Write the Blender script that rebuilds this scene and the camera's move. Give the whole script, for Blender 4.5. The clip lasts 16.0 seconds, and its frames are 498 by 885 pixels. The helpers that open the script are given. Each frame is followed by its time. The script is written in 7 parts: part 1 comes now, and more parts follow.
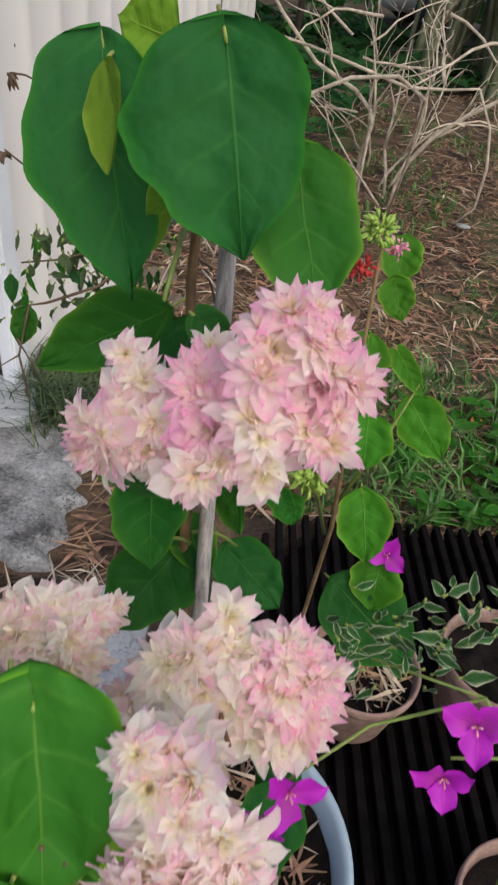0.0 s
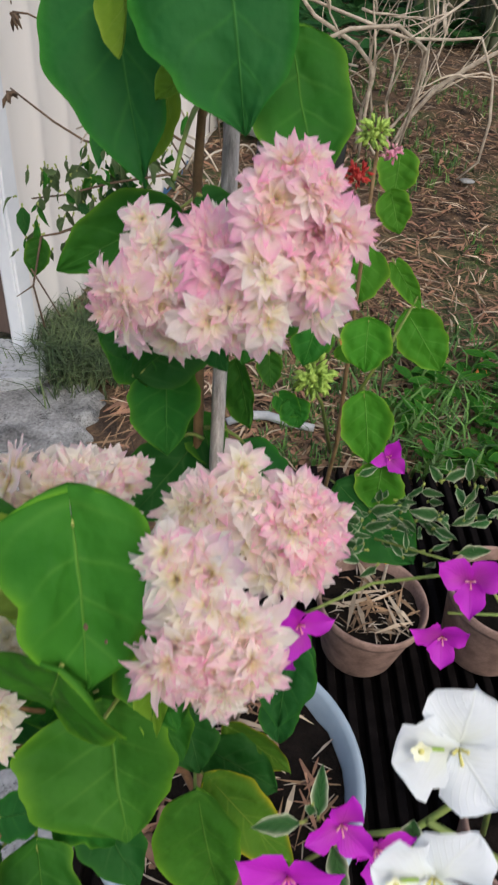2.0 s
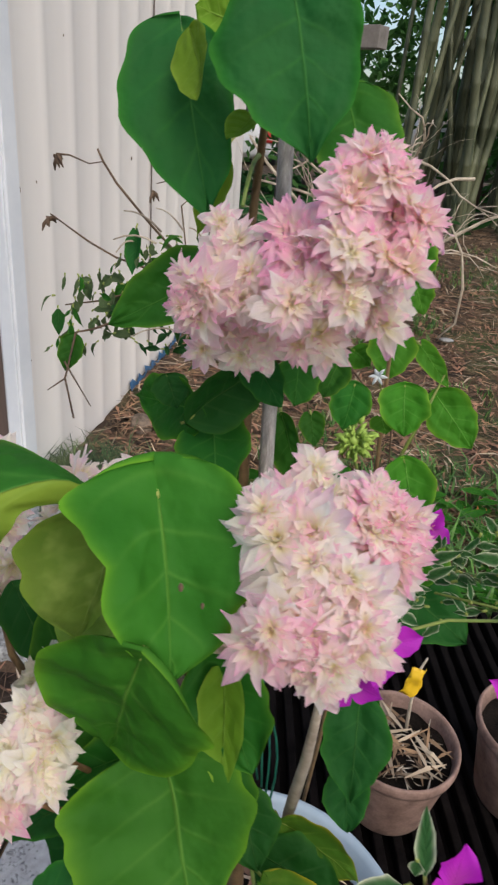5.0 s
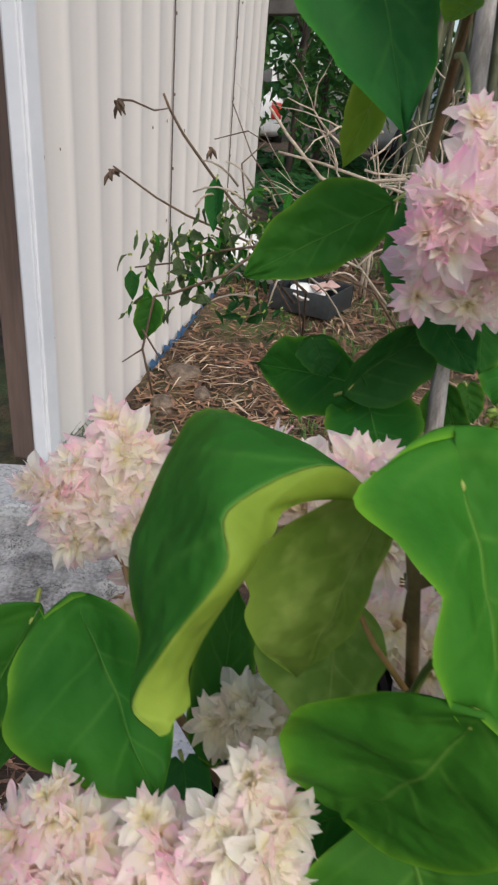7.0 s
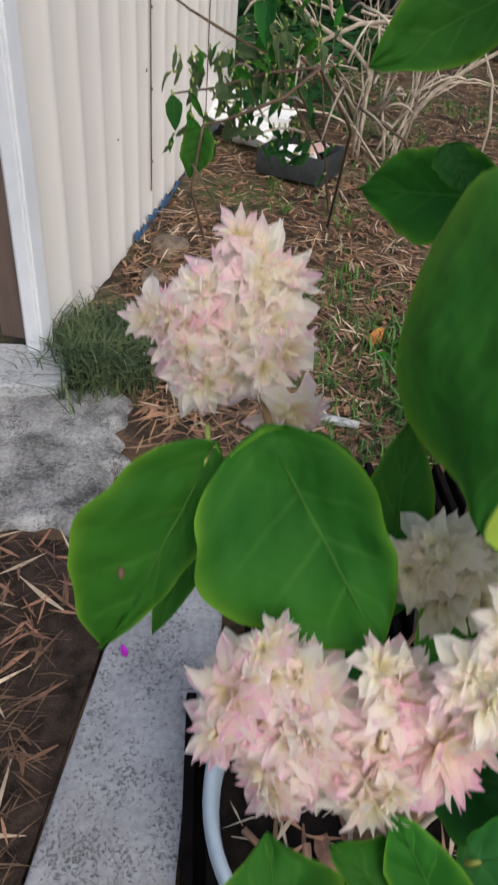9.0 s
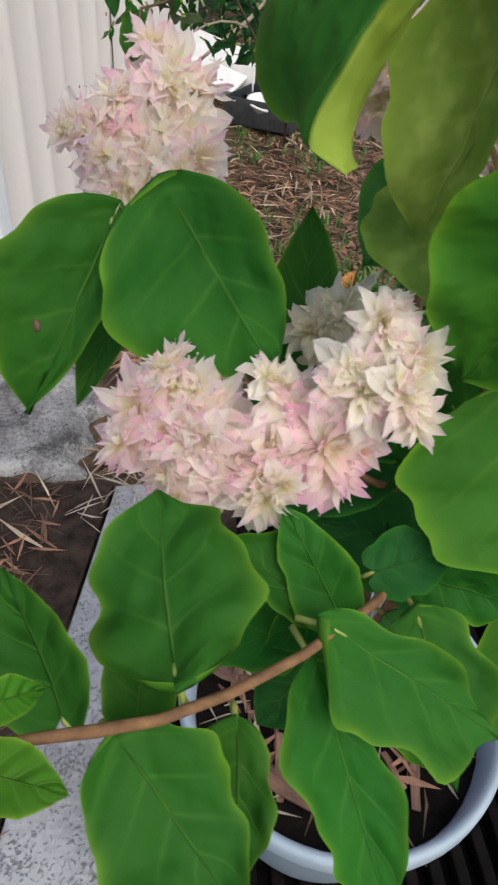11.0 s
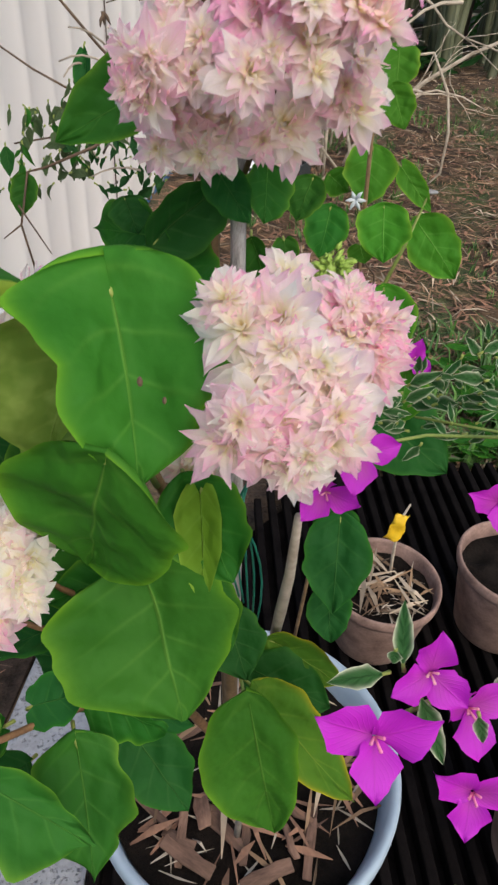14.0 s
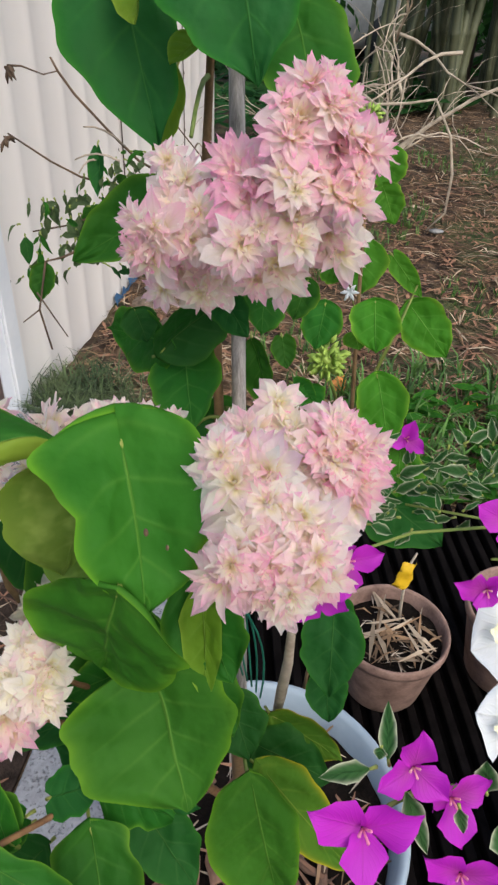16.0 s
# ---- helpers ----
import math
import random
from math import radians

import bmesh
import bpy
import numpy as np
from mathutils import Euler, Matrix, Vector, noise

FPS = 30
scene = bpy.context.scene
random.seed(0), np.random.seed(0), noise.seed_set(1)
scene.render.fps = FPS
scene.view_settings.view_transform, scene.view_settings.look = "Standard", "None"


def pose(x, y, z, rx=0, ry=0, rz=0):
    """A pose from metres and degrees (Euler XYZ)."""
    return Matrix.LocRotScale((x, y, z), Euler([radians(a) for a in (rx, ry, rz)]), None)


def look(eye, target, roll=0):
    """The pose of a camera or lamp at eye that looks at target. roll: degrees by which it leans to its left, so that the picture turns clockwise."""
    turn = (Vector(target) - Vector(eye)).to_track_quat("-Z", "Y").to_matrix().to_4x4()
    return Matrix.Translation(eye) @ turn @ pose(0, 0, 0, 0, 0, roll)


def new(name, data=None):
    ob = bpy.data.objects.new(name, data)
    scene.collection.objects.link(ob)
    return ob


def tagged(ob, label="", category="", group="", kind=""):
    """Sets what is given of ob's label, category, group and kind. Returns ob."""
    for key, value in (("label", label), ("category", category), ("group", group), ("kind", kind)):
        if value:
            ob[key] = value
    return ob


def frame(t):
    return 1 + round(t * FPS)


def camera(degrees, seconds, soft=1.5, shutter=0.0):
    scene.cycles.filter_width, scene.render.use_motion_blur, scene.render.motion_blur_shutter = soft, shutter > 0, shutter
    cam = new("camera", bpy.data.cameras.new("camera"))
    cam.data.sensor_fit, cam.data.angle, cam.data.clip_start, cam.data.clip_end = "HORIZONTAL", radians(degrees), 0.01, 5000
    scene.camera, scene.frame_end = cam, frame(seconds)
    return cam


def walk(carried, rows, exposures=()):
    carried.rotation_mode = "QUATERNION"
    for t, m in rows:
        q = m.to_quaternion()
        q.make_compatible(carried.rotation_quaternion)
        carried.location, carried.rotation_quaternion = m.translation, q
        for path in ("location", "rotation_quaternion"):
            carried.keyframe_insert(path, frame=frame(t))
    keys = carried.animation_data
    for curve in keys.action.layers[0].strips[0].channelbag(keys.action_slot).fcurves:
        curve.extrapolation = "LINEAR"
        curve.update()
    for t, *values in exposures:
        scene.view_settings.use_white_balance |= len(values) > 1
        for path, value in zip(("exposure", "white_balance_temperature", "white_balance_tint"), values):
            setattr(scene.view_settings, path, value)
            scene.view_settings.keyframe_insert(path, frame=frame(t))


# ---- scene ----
cam = camera(41.3, 16.0, soft=2.3, shutter=0.5)
PATH = [
    (0, (0.01, -0.004, 1.165), (0.105, 1.572, -0.062), 8.2),
    (0.5, (0.008, -0.023, 1.158), (0.097, 1.538, -0.09), 7.5),
    (1, (0.007, -0.034, 1.157), (0.094, 1.512, -0.108), 7.1),
    (1.5, (0.008, -0.041, 1.157), (0.092, 1.492, -0.125), 6.7),
    (2, (0.013, -0.056, 1.145), (0.092, 1.468, -0.147), 6.4),
    (2.5, (0.009, -0.086, 1.127), (0.082, 1.48, -0.116), 5.9),
    (3, (0.008, -0.095, 1.114), (0.077, 1.57, 0.007), 5.4),
    (3.2, (0.009, -0.109, 1.109), (0.063, 1.594, 0.062), 4.9),
    (5.5, (-0.044, -0.071, 1.065), (0.035, 1.725, 0.188), 5.3),
    (6, (-0.075, -0.05, 1.048), (-0.004, 1.743, 0.165), 5.2),
    (6.5, (-0.09, -0.039, 1.038), (-0.02, 1.746, 0.139), 5.2),
    (7, (-0.099, -0.028, 1.038), (-0.024, 1.743, 0.111), 5.2),
    (7.2, (-0.1066, -0.0216, 1.0415), (-0.0224, 1.737, 0.120), 5.4),
    (7.5, (-0.118, -0.012, 1.041), (-0.02, 1.729, 0.061), 5.7),
    (8, (-0.146, 0.005, 1.032), (-0.015, 1.692, -0.035), 6.3),
    (8.2, (-0.164, 0.005, 1.029), (-0.025, 1.665, -0.077), 6.3),
    (10.3, (-0.1596, -0.0435, 0.9459), (0.0510, 1.4819, -0.3304), 5.67),
    (10.5, (-0.1559, -0.0490, 0.9515), (0.0591, 1.4731, -0.3279), 5.61),
    (11, (-0.1398, -0.0615, 0.9571), (0.0774, 1.4552, -0.3283), 5.29),
    (11.5, (-0.1262, -0.0629, 0.9608), (0.0830, 1.4466, -0.3344), 4.95),
    (12, (-0.1067, -0.0636, 0.9624), (0.1099, 1.4481, -0.3291), 5.43),
    (12.5, (-0.0711, -0.0642, 0.9740), (0.0931, 1.4407, -0.3330), 4.95),
    (13, (-0.032, -0.074, 0.999), (0.102, 1.453, -0.285), 5.2),
    (13.5, (-0.016, -0.08, 1.03), (0.114, 1.483, -0.21), 4.5),
    (14, (-0.01, -0.089, 1.048), (0.126, 1.508, -0.148), 3.7),
    (14.5, (-0.004, -0.099, 1.06), (0.13, 1.509, -0.123), 3.4),
    (15, (-0.005, -0.101, 1.073), (0.115, 1.526, -0.085), 3.1),
    (15.5, (-0.004, -0.098, 1.087), (0.106, 1.545, -0.047), 2.7),
    (16, (-0.005, -0.092, 1.097), (0.091, 1.558, -0.03), 2.2),
]
walk(cam, [(t, look(eye, target, roll)) for t, eye, target, roll in PATH], exposures=((0, 0.62, 6750, 6), (8, 0.62, 6750, 6), (10.5, 0.71, 6750, 6), (12.3, 0.76, 6750, 6), (13.3, 0.91, 6750, 6), (14, 0.75, 6750, 6), (16, 0.74, 6750, 6)))

# ---- light ----
world = bpy.data.worlds.new("sky")
scene.world = world
world.use_nodes = True
sky = world.node_tree.nodes.new("ShaderNodeTexSky")
sky.sky_type, sky.sun_disc = "NISHITA", False
sky.sun_elevation, sky.sun_rotation = radians(48), radians(152)
sky.air_density, sky.dust_density = 1.0, 3.0
world.node_tree.links.new(sky.outputs[0], world.node_tree.nodes["Background"].inputs[0])
world.node_tree.nodes["Background"].inputs[1].default_value = 0.13
sun = new("sun", bpy.data.lights.new("sun", "SUN"))
sun.data.energy, sun.data.angle, sun.data.color = 0.85, radians(70), (1.0, 0.97, 0.95)
sun.matrix_world = look((1.5, -2.6, 4.0), (0, 0.3, 0.4))


# ---- materials ----
def mat(name, rough=0.6, metal=0.0):
    m = bpy.data.materials.new(name)
    m.use_nodes = True
    b = m.node_tree.nodes["Principled BSDF"]
    b.inputs["Roughness"].default_value, b.inputs["Metallic"].default_value = rough, metal
    return m, m.node_tree.nodes, m.node_tree.links, b


def node(nodes, kind, **values):
    n = nodes.new(kind)
    for key, value in values.items():
        n.inputs[key.replace("_", " ")].default_value = value
    return n


def ramp(nodes, links, source, *stops):
    r = nodes.new("ShaderNodeValToRGB")
    while len(r.color_ramp.elements) < len(stops):
        r.color_ramp.elements.new(0.5)
    for e, (at, col) in zip(r.color_ramp.elements, stops):
        e.position, e.color = at, (*col, 1.0)
    links.new(source, r.inputs[0])
    return r.outputs[0]


def math_node(nodes, links, op, a, b=None, c=None):
    n = nodes.new("ShaderNodeMath")
    n.operation = op
    for i, x in enumerate((a, b, c)):
        if x is None:
            continue
        if isinstance(x, (int, float)):
            n.inputs[i].default_value = x
        else:
            links.new(x, n.inputs[i])
    return n.outputs[0]


def mix(nodes, links, fac, a, b, how="MIX"):
    n = nodes.new("ShaderNodeMix")
    n.data_type, n.blend_type = "RGBA", how
    for i, x in ((0, fac), (6, a), (7, b)):
        if isinstance(x, (int, float)):
            n.inputs[i].default_value = x
        elif isinstance(x, tuple):
            n.inputs[i].default_value = (*x, 1.0)
        else:
            links.new(x, n.inputs[i])
    return n.outputs[2]


def bump(nodes, links, bsdf, height, strength=0.3, distance=0.01):
    n = node(nodes, "ShaderNodeBump", Strength=strength, Distance=distance)
    links.new(height, n.inputs["Height"])
    links.new(n.outputs[0], bsdf.inputs["Normal"])


def noise_tex(nodes, links, scale, detail=4.0, stretch=None, kind="Object"):
    n = node(nodes, "ShaderNodeTexNoise", Scale=scale, Detail=detail)
    c = nodes.new("ShaderNodeTexCoord")
    if stretch:
        mp = nodes.new("ShaderNodeMapping")
        mp.inputs["Scale"].default_value = stretch
        links.new(c.outputs[kind], mp.inputs[0])
        links.new(mp.outputs[0], n.inputs["Vector"])
    else:
        links.new(c.outputs[kind], n.inputs["Vector"])
    return n.outputs[0]


def plain(name, low, high, scale=20.0, rough=0.6, relief=0.2, depth=0.004, stretch=None, metal=0.0, fine=0.25, tint=0.0, gloss=0.5, each=0.0):
    """A surface between two colours, mottled at two scales, with relief."""
    m, n, l, b = mat(name, rough, metal)
    b.inputs["Specular IOR Level"].default_value = gloss
    a = noise_tex(n, l, scale, 5.0, stretch)
    f = noise_tex(n, l, scale * 7, 3.0, stretch)
    h = math_node(n, l, "ADD", math_node(n, l, "MULTIPLY", a, 1 - fine), math_node(n, l, "MULTIPLY", f, fine))
    col = ramp(n, l, h, (0.32, low), (0.68, high))
    if tint:
        info = n.new("ShaderNodeObjectInfo")
        val = math_node(n, l, "MULTIPLY_ADD", info.outputs["Random"], tint, 1 - tint / 2)
        hsv = n.new("ShaderNodeHueSaturation")
        l.new(col, hsv.inputs["Color"]), l.new(val, hsv.inputs["Value"])
        col = hsv.outputs[0]
    if each:
        # every loose blade has a tone of its own
        geo = n.new("ShaderNodeNewGeometry")
        val = math_node(n, l, "MULTIPLY_ADD", geo.outputs["Random Per Island"], 2 * each, 1 - each)
        hsv = n.new("ShaderNodeHueSaturation")
        l.new(col, hsv.inputs["Color"]), l.new(val, hsv.inputs["Value"])
        col = hsv.outputs[0]
    l.new(col, b.inputs["Base Color"])
    bump(n, l, b, h, relief, depth)
    return m


def leaf_material(name, deep, light, edge, vein, spots=0.0, variegated=0.0, rough=0.58, mottle=0.0):
    """A leaf: midrib and side veins, paler margin, puckered between the veins, some light shining through."""
    m, n, l, b = mat(name, rough)
    b.inputs["Specular IOR Level"].default_value = 0.11
    uv = n.new("ShaderNodeUVMap")
    sep = n.new("ShaderNodeSeparateXYZ")
    l.new(uv.outputs[0], sep.inputs[0])
    a = math_node(n, l, "ABSOLUTE", math_node(n, l, "MULTIPLY_ADD", sep.outputs[0], 2.0, -1.0))
    v = sep.outputs[1]
    info = n.new("ShaderNodeObjectInfo")
    big = noise_tex(n, l, 14.0, 3.0)
    fine = noise_tex(n, l, 160.0, 4.0)
    # side veins rise from the midrib in forward arcs
    arc = math_node(n, l, "MULTIPLY_ADD", math_node(n, l, "POWER", a, 0.8), -0.30, v)
    wob = math_node(n, l, "MULTIPLY_ADD", big, 0.26, arc)
    wave = math_node(n, l, "SINE", math_node(n, l, "MULTIPLY", wob, 27.0))
    side = math_node(n, l, "MULTIPLY", math_node(n, l, "POWER", math_node(n, l, "MULTIPLY_ADD", wave, 0.5, 0.5), 26.0), 0.25)
    rib = math_node(n, l, "SUBTRACT", 1.0, math_node(n, l, "SMOOTH_MIN", math_node(n, l, "MULTIPLY", a, 34.0), 1.0, 0.3))
    fade = math_node(n, l, "MULTIPLY_ADD", v, -0.55, 0.95)
    veins = math_node(n, l, "MAXIMUM", math_node(n, l, "MULTIPLY", rib, fade), math_node(n, l, "MULTIPLY", side, math_node(n, l, "SUBTRACT", 1.0, a)))
    base = mix(n, l, ramp(n, l, big, (0.35, (0, 0, 0)), (0.65, (1, 1, 1))), deep, light)
    quilt = noise_tex(n, l, 55.0, 2.0)
    base = mix(n, l, ramp(n, l, quilt, (0.38, (0, 0, 0)), (0.62, (0.55, 0.55, 0.55))), base, deep)
    base = mix(n, l, math_node(n, l, "MULTIPLY", fine, 0.22), base, light)
    if mottle:
        patch = noise_tex(n, l, 95.0, 2.0)
        base = mix(n, l, ramp(n, l, patch, (0.45, (0, 0, 0)), (0.66, (mottle, mottle, mottle))), base, vein)
    worn = math_node(n, l, "MULTIPLY_ADD", quilt, 0.16, -0.08)
    rim = math_node(n, l, "POWER", math_node(n, l, "MINIMUM", math_node(n, l, "ADD", a, math_node(n, l, "MULTIPLY", worn, a)), 1.0), 12.0 if not variegated else 5.0)
    base = mix(n, l, math_node(n, l, "MULTIPLY", rim, 0.7 if not variegated else 0.95), base, edge)
    base = mix(n, l, math_node(n, l, "MULTIPLY", veins, 0.75), base, vein)
    if spots:
        dots = noise_tex(n, l, 34.0, 1.0)
        base = mix(n, l, ramp(n, l, dots, (0.765, (0, 0, 0)), (0.79, (spots, spots, spots))), base, (0.45, 0.25, 0.05))
    hsv = n.new("ShaderNodeHueSaturation")
    l.new(base, hsv.inputs["Color"])
    l.new(math_node(n, l, "MULTIPLY_ADD", info.outputs["Random"], 0.3, 0.85), hsv.inputs["Value"])
    l.new(math_node(n, l, "MULTIPLY_ADD", info.outputs["Random"], 0.02, 0.49), hsv.inputs["Hue"])
    l.new(hsv.outputs[0], b.inputs["Base Color"])
    pucker = math_node(n, l, "ADD", math_node(n, l, "MULTIPLY", wave, -0.07), math_node(n, l, "MULTIPLY", veins, 0.25))
    pucker = math_node(n, l, "ADD", pucker, math_node(n, l, "MULTIPLY", fine, 0.2))
    pucker = math_node(n, l, "ADD", pucker, math_node(n, l, "MULTIPLY", noise_tex(n, l, 70.0, 2.0), 1.3))
    bump(n, l, b, pucker, 0.9, 0.0032)
    thin = n.new("ShaderNodeBsdfTranslucent")
    l.new(hsv.outputs[0], thin.inputs[0])
    both = node(n, "ShaderNodeMixShader", Fac=0.36)
    l.new(b.outputs[0], both.inputs[1]), l.new(thin.outputs[0], both.inputs[2])
    l.new(both.outputs[0], n["Material Output"].inputs[0])
    return m


def bract_material(name, base, body, tip, glow=0.4):
    """A papery bract: pale at its foot, coloured to the tip, finely veined."""
    m, n, l, b = mat(name, 0.6)
    uv = n.new("ShaderNodeUVMap")
    sep = n.new("ShaderNodeSeparateXYZ")
    l.new(uv.outputs[0], sep.inputs[0])
    a = math_node(n, l, "ABSOLUTE", math_node(n, l, "MULTIPLY_ADD", sep.outputs[0], 2.0, -1.0))
    v = sep.outputs[1]
    info = n.new("ShaderNodeObjectInfo")
    blot = noise_tex(n, l, 60.0, 3.0)
    grow = math_node(n, l, "ADD", math_node(n, l, "MULTIPLY_ADD", blot, 0.5, -0.25), math_node(n, l, "MULTIPLY_ADD", info.outputs["Random"], 0.5, -0.25))
    grow = math_node(n, l, "ADD", grow, math_node(n, l, "MAXIMUM", v, math_node(n, l, "MULTIPLY", a, 0.8)))
    col = ramp(n, l, grow, (0.05, base), (0.5, body), (1.0, tip))
    arc = math_node(n, l, "SINE", math_node(n, l, "MULTIPLY", math_node(n, l, "MULTIPLY_ADD", a, -0.6, v), 46.0))
    lines = math_node(n, l, "POWER", math_node(n, l, "MULTIPLY_ADD", arc, 0.5, 0.5), 9.0)
    rib = math_node(n, l, "SUBTRACT", 1.0, math_node(n, l, "SMOOTH_MIN", math_node(n, l, "MULTIPLY", a, 16.0), 1.0, 0.3))
    lines = math_node(n, l, "MAXIMUM", math_node(n, l, "MULTIPLY", lines, 0.35), rib)
    col = mix(n, l, math_node(n, l, "MULTIPLY", lines, 0.3), col, base)
    l.new(col, b.inputs["Base Color"])
    bump(n, l, b, lines, 0.4, 0.0006)
    thin = n.new("ShaderNodeBsdfTranslucent")
    l.new(col, thin.inputs[0])
    both = node(n, "ShaderNodeMixShader", Fac=glow)
    l.new(b.outputs[0], both.inputs[1]), l.new(thin.outputs[0], both.inputs[2])
    l.new(both.outputs[0], n["Material Output"].inputs[0])
    return m


LEAF_DARK = leaf_material("leaf dark", (0.014, 0.094, 0.018), (0.028, 0.145, 0.024), (0.05, 0.20, 0.02), (0.10, 0.25, 0.06))
LEAF_MID = leaf_material("leaf green", (0.020, 0.118, 0.014), (0.044, 0.188, 0.020), (0.17, 0.36, 0.03), (0.14, 0.33, 0.06))
# Lit copy of leaf green: its lighter colour makes up for shade on leaves.
LEAF_MID_LIT = leaf_material("leaf green lit", (0.022, 0.135, 0.018), (0.050, 0.205, 0.026), (0.17, 0.36, 0.03), (0.15, 0.36, 0.07))
LEAF_SPOT = leaf_material("leaf green spotted", (0.030, 0.155, 0.015), (0.062, 0.24, 0.027), (0.17, 0.40, 0.025), (0.20, 0.42, 0.07), spots=0.8)
LEAF_LIGHT = leaf_material("leaf young", (0.12, 0.25, 0.018), (0.24, 0.40, 0.04), (0.32, 0.48, 0.06), (0.34, 0.50, 0.10))
LEAF_UNDER = leaf_material("leaf underside", (0.20, 0.31, 0.035), (0.33, 0.45, 0.07), (0.24, 0.38, 0.05), (0.26, 0.38, 0.09))
LEAF_OLIVE = leaf_material("leaf olive", (0.11, 0.21, 0.028), (0.28, 0.39, 0.08), (0.24, 0.38, 0.05), (0.33, 0.44, 0.11), mottle=0.55)
LEAF_YEL = leaf_material("leaf turning yellow", (0.05, 0.14, 0.015), (0.12, 0.22, 0.02), (0.55, 0.40, 0.02), (0.30, 0.38, 0.06), spots=0.9)
LEAF_LIME = leaf_material("leaf lime", (0.045, 0.19, 0.014), (0.085, 0.28, 0.022), (0.30, 0.50, 0.05), (0.22, 0.45, 0.09), spots=0.5)
LEAF_VAR = leaf_material("leaf edged white", (0.03, 0.11, 0.03), (0.06, 0.17, 0.05), (0.80, 0.82, 0.60), (0.10, 0.22, 0.07), variegated=1.0)
LEAF_WILT = leaf_material("leaf wilted", (0.06, 0.11, 0.045), (0.16, 0.20, 0.09), (0.2, 0.24, 0.1), (0.2, 0.25, 0.12))
LEAF_FAR = leaf_material("leaf far", (0.015, 0.07, 0.02), (0.035, 0.12, 0.03), (0.08, 0.2, 0.05), (0.10, 0.2, 0.07))
def bloom_material(name, tint):
    """Papery bracts of a double bloom, from cream to pink, each one a little different."""
    m, n, l, b = mat(name, 0.65)
    b.inputs["Specular IOR Level"].default_value = 0.2
    uv = n.new("ShaderNodeUVMap")
    sep = n.new("ShaderNodeSeparateXYZ")
    l.new(uv.outputs[0], sep.inputs[0])
    a = math_node(n, l, "ABSOLUTE", math_node(n, l, "MULTIPLY_ADD", sep.outputs[0], 2.0, -1.0))
    v = sep.outputs[1]
    uv.uv_map = "UVMap"
    geo = n.new("ShaderNodeUVMap")
    geo.uv_map = "Tone"
    tone = n.new("ShaderNodeSeparateXYZ")
    l.new(geo.outputs[0], tone.inputs[0])
    info = n.new("ShaderNodeObjectInfo")
    own = math_node(n, l, "MULTIPLY_ADD", tone.outputs[0], 0.75, tint - 0.34)
    own = math_node(n, l, "ADD", own, math_node(n, l, "MULTIPLY_ADD", info.outputs["Random"], 0.24, -0.12))
    blot = noise_tex(n, l, 3.0, 3.0)
    grow = math_node(n, l, "ADD", math_node(n, l, "MULTIPLY_ADD", blot, 0.5, -0.25), math_node(n, l, "MAXIMUM", v, math_node(n, l, "MULTIPLY", a, 0.75)))
    pale = ramp(n, l, grow, (0.0, (0.80, 0.76, 0.30)), (0.28, (0.93, 0.90, 0.68)), (0.55, (0.98, 0.965, 0.89)), (0.95, (0.985, 0.945, 0.925)))
    pink = ramp(n, l, grow, (0.0, (0.86, 0.78, 0.36)), (0.34, (0.985, 0.90, 0.865)), (0.95, (0.975, 0.49, 0.75)))
    col = mix(n, l, ramp(n, l, own, (0.15, (0, 0, 0)), (1.0, (1, 1, 1))), pale, pink)
    core = math_node(n, l, "MULTIPLY", tone.outputs[1], math_node(n, l, "SUBTRACT", 1.15, v))
    col = mix(n, l, math_node(n, l, "MULTIPLY", core, 0.62), col, (0.87, 0.81, 0.40))
    arc_ = math_node(n, l, "SINE", math_node(n, l, "MULTIPLY", math_node(n, l, "MULTIPLY_ADD", a, -0.6, v), 40.0))
    lines = math_node(n, l, "POWER", math_node(n, l, "MULTIPLY_ADD", arc_, 0.5, 0.5), 9.0)
    rib = math_node(n, l, "SUBTRACT", 1.0, math_node(n, l, "SMOOTH_MIN", math_node(n, l, "MULTIPLY", a, 12.0), 1.0, 0.3))
    lines = math_node(n, l, "MAXIMUM", math_node(n, l, "MULTIPLY", lines, 0.4), rib)
    col = mix(n, l, math_node(n, l, "MULTIPLY", lines, 0.22), col, (0.80, 0.72, 0.46))
    if tint <= 0:
        col = mix(n, l, 0.5, col, (0.78, 0.74, 0.58))
    l.new(col, b.inputs["Base Color"])
    bump(n, l, b, math_node(n, l, "ADD", lines, blot), 0.3, 0.02)
    thin = n.new("ShaderNodeBsdfTranslucent")
    l.new(col, thin.inputs[0])
    both = node(n, "ShaderNodeMixShader", Fac=0.66)
    l.new(b.outputs[0], both.inputs[1]), l.new(thin.outputs[0], both.inputs[2])
    l.new(both.outputs[0], n["Material Output"].inputs[0])
    return m


BLOOM = {k: bloom_material("bloom %d" % k, t) for k, t in ((0, 0.0), (1, 0.22), (2, 0.42), (3, 0.62), (4, 0.9))}
PINK = bract_material("bract pink", (0.84, 0.62, 0.40), (0.90, 0.56, 0.60), (0.90, 0.38, 0.58), 0.5)
MAGENTA = bract_material("bract magenta", (0.42, 0.03, 0.36), (0.50, 0.010, 0.52), (0.55, 0.015, 0.58), 0.3)
WHITE_BRACT = bract_material("bract white", (0.74, 0.78, 0.70), (0.76, 0.80, 0.84), (0.76, 0.80, 0.86), 0.3)
YELLOW_EYE = plain("yellow eye", (0.55, 0.5, 0.1), (0.75, 0.7, 0.3), 300, 0.6)
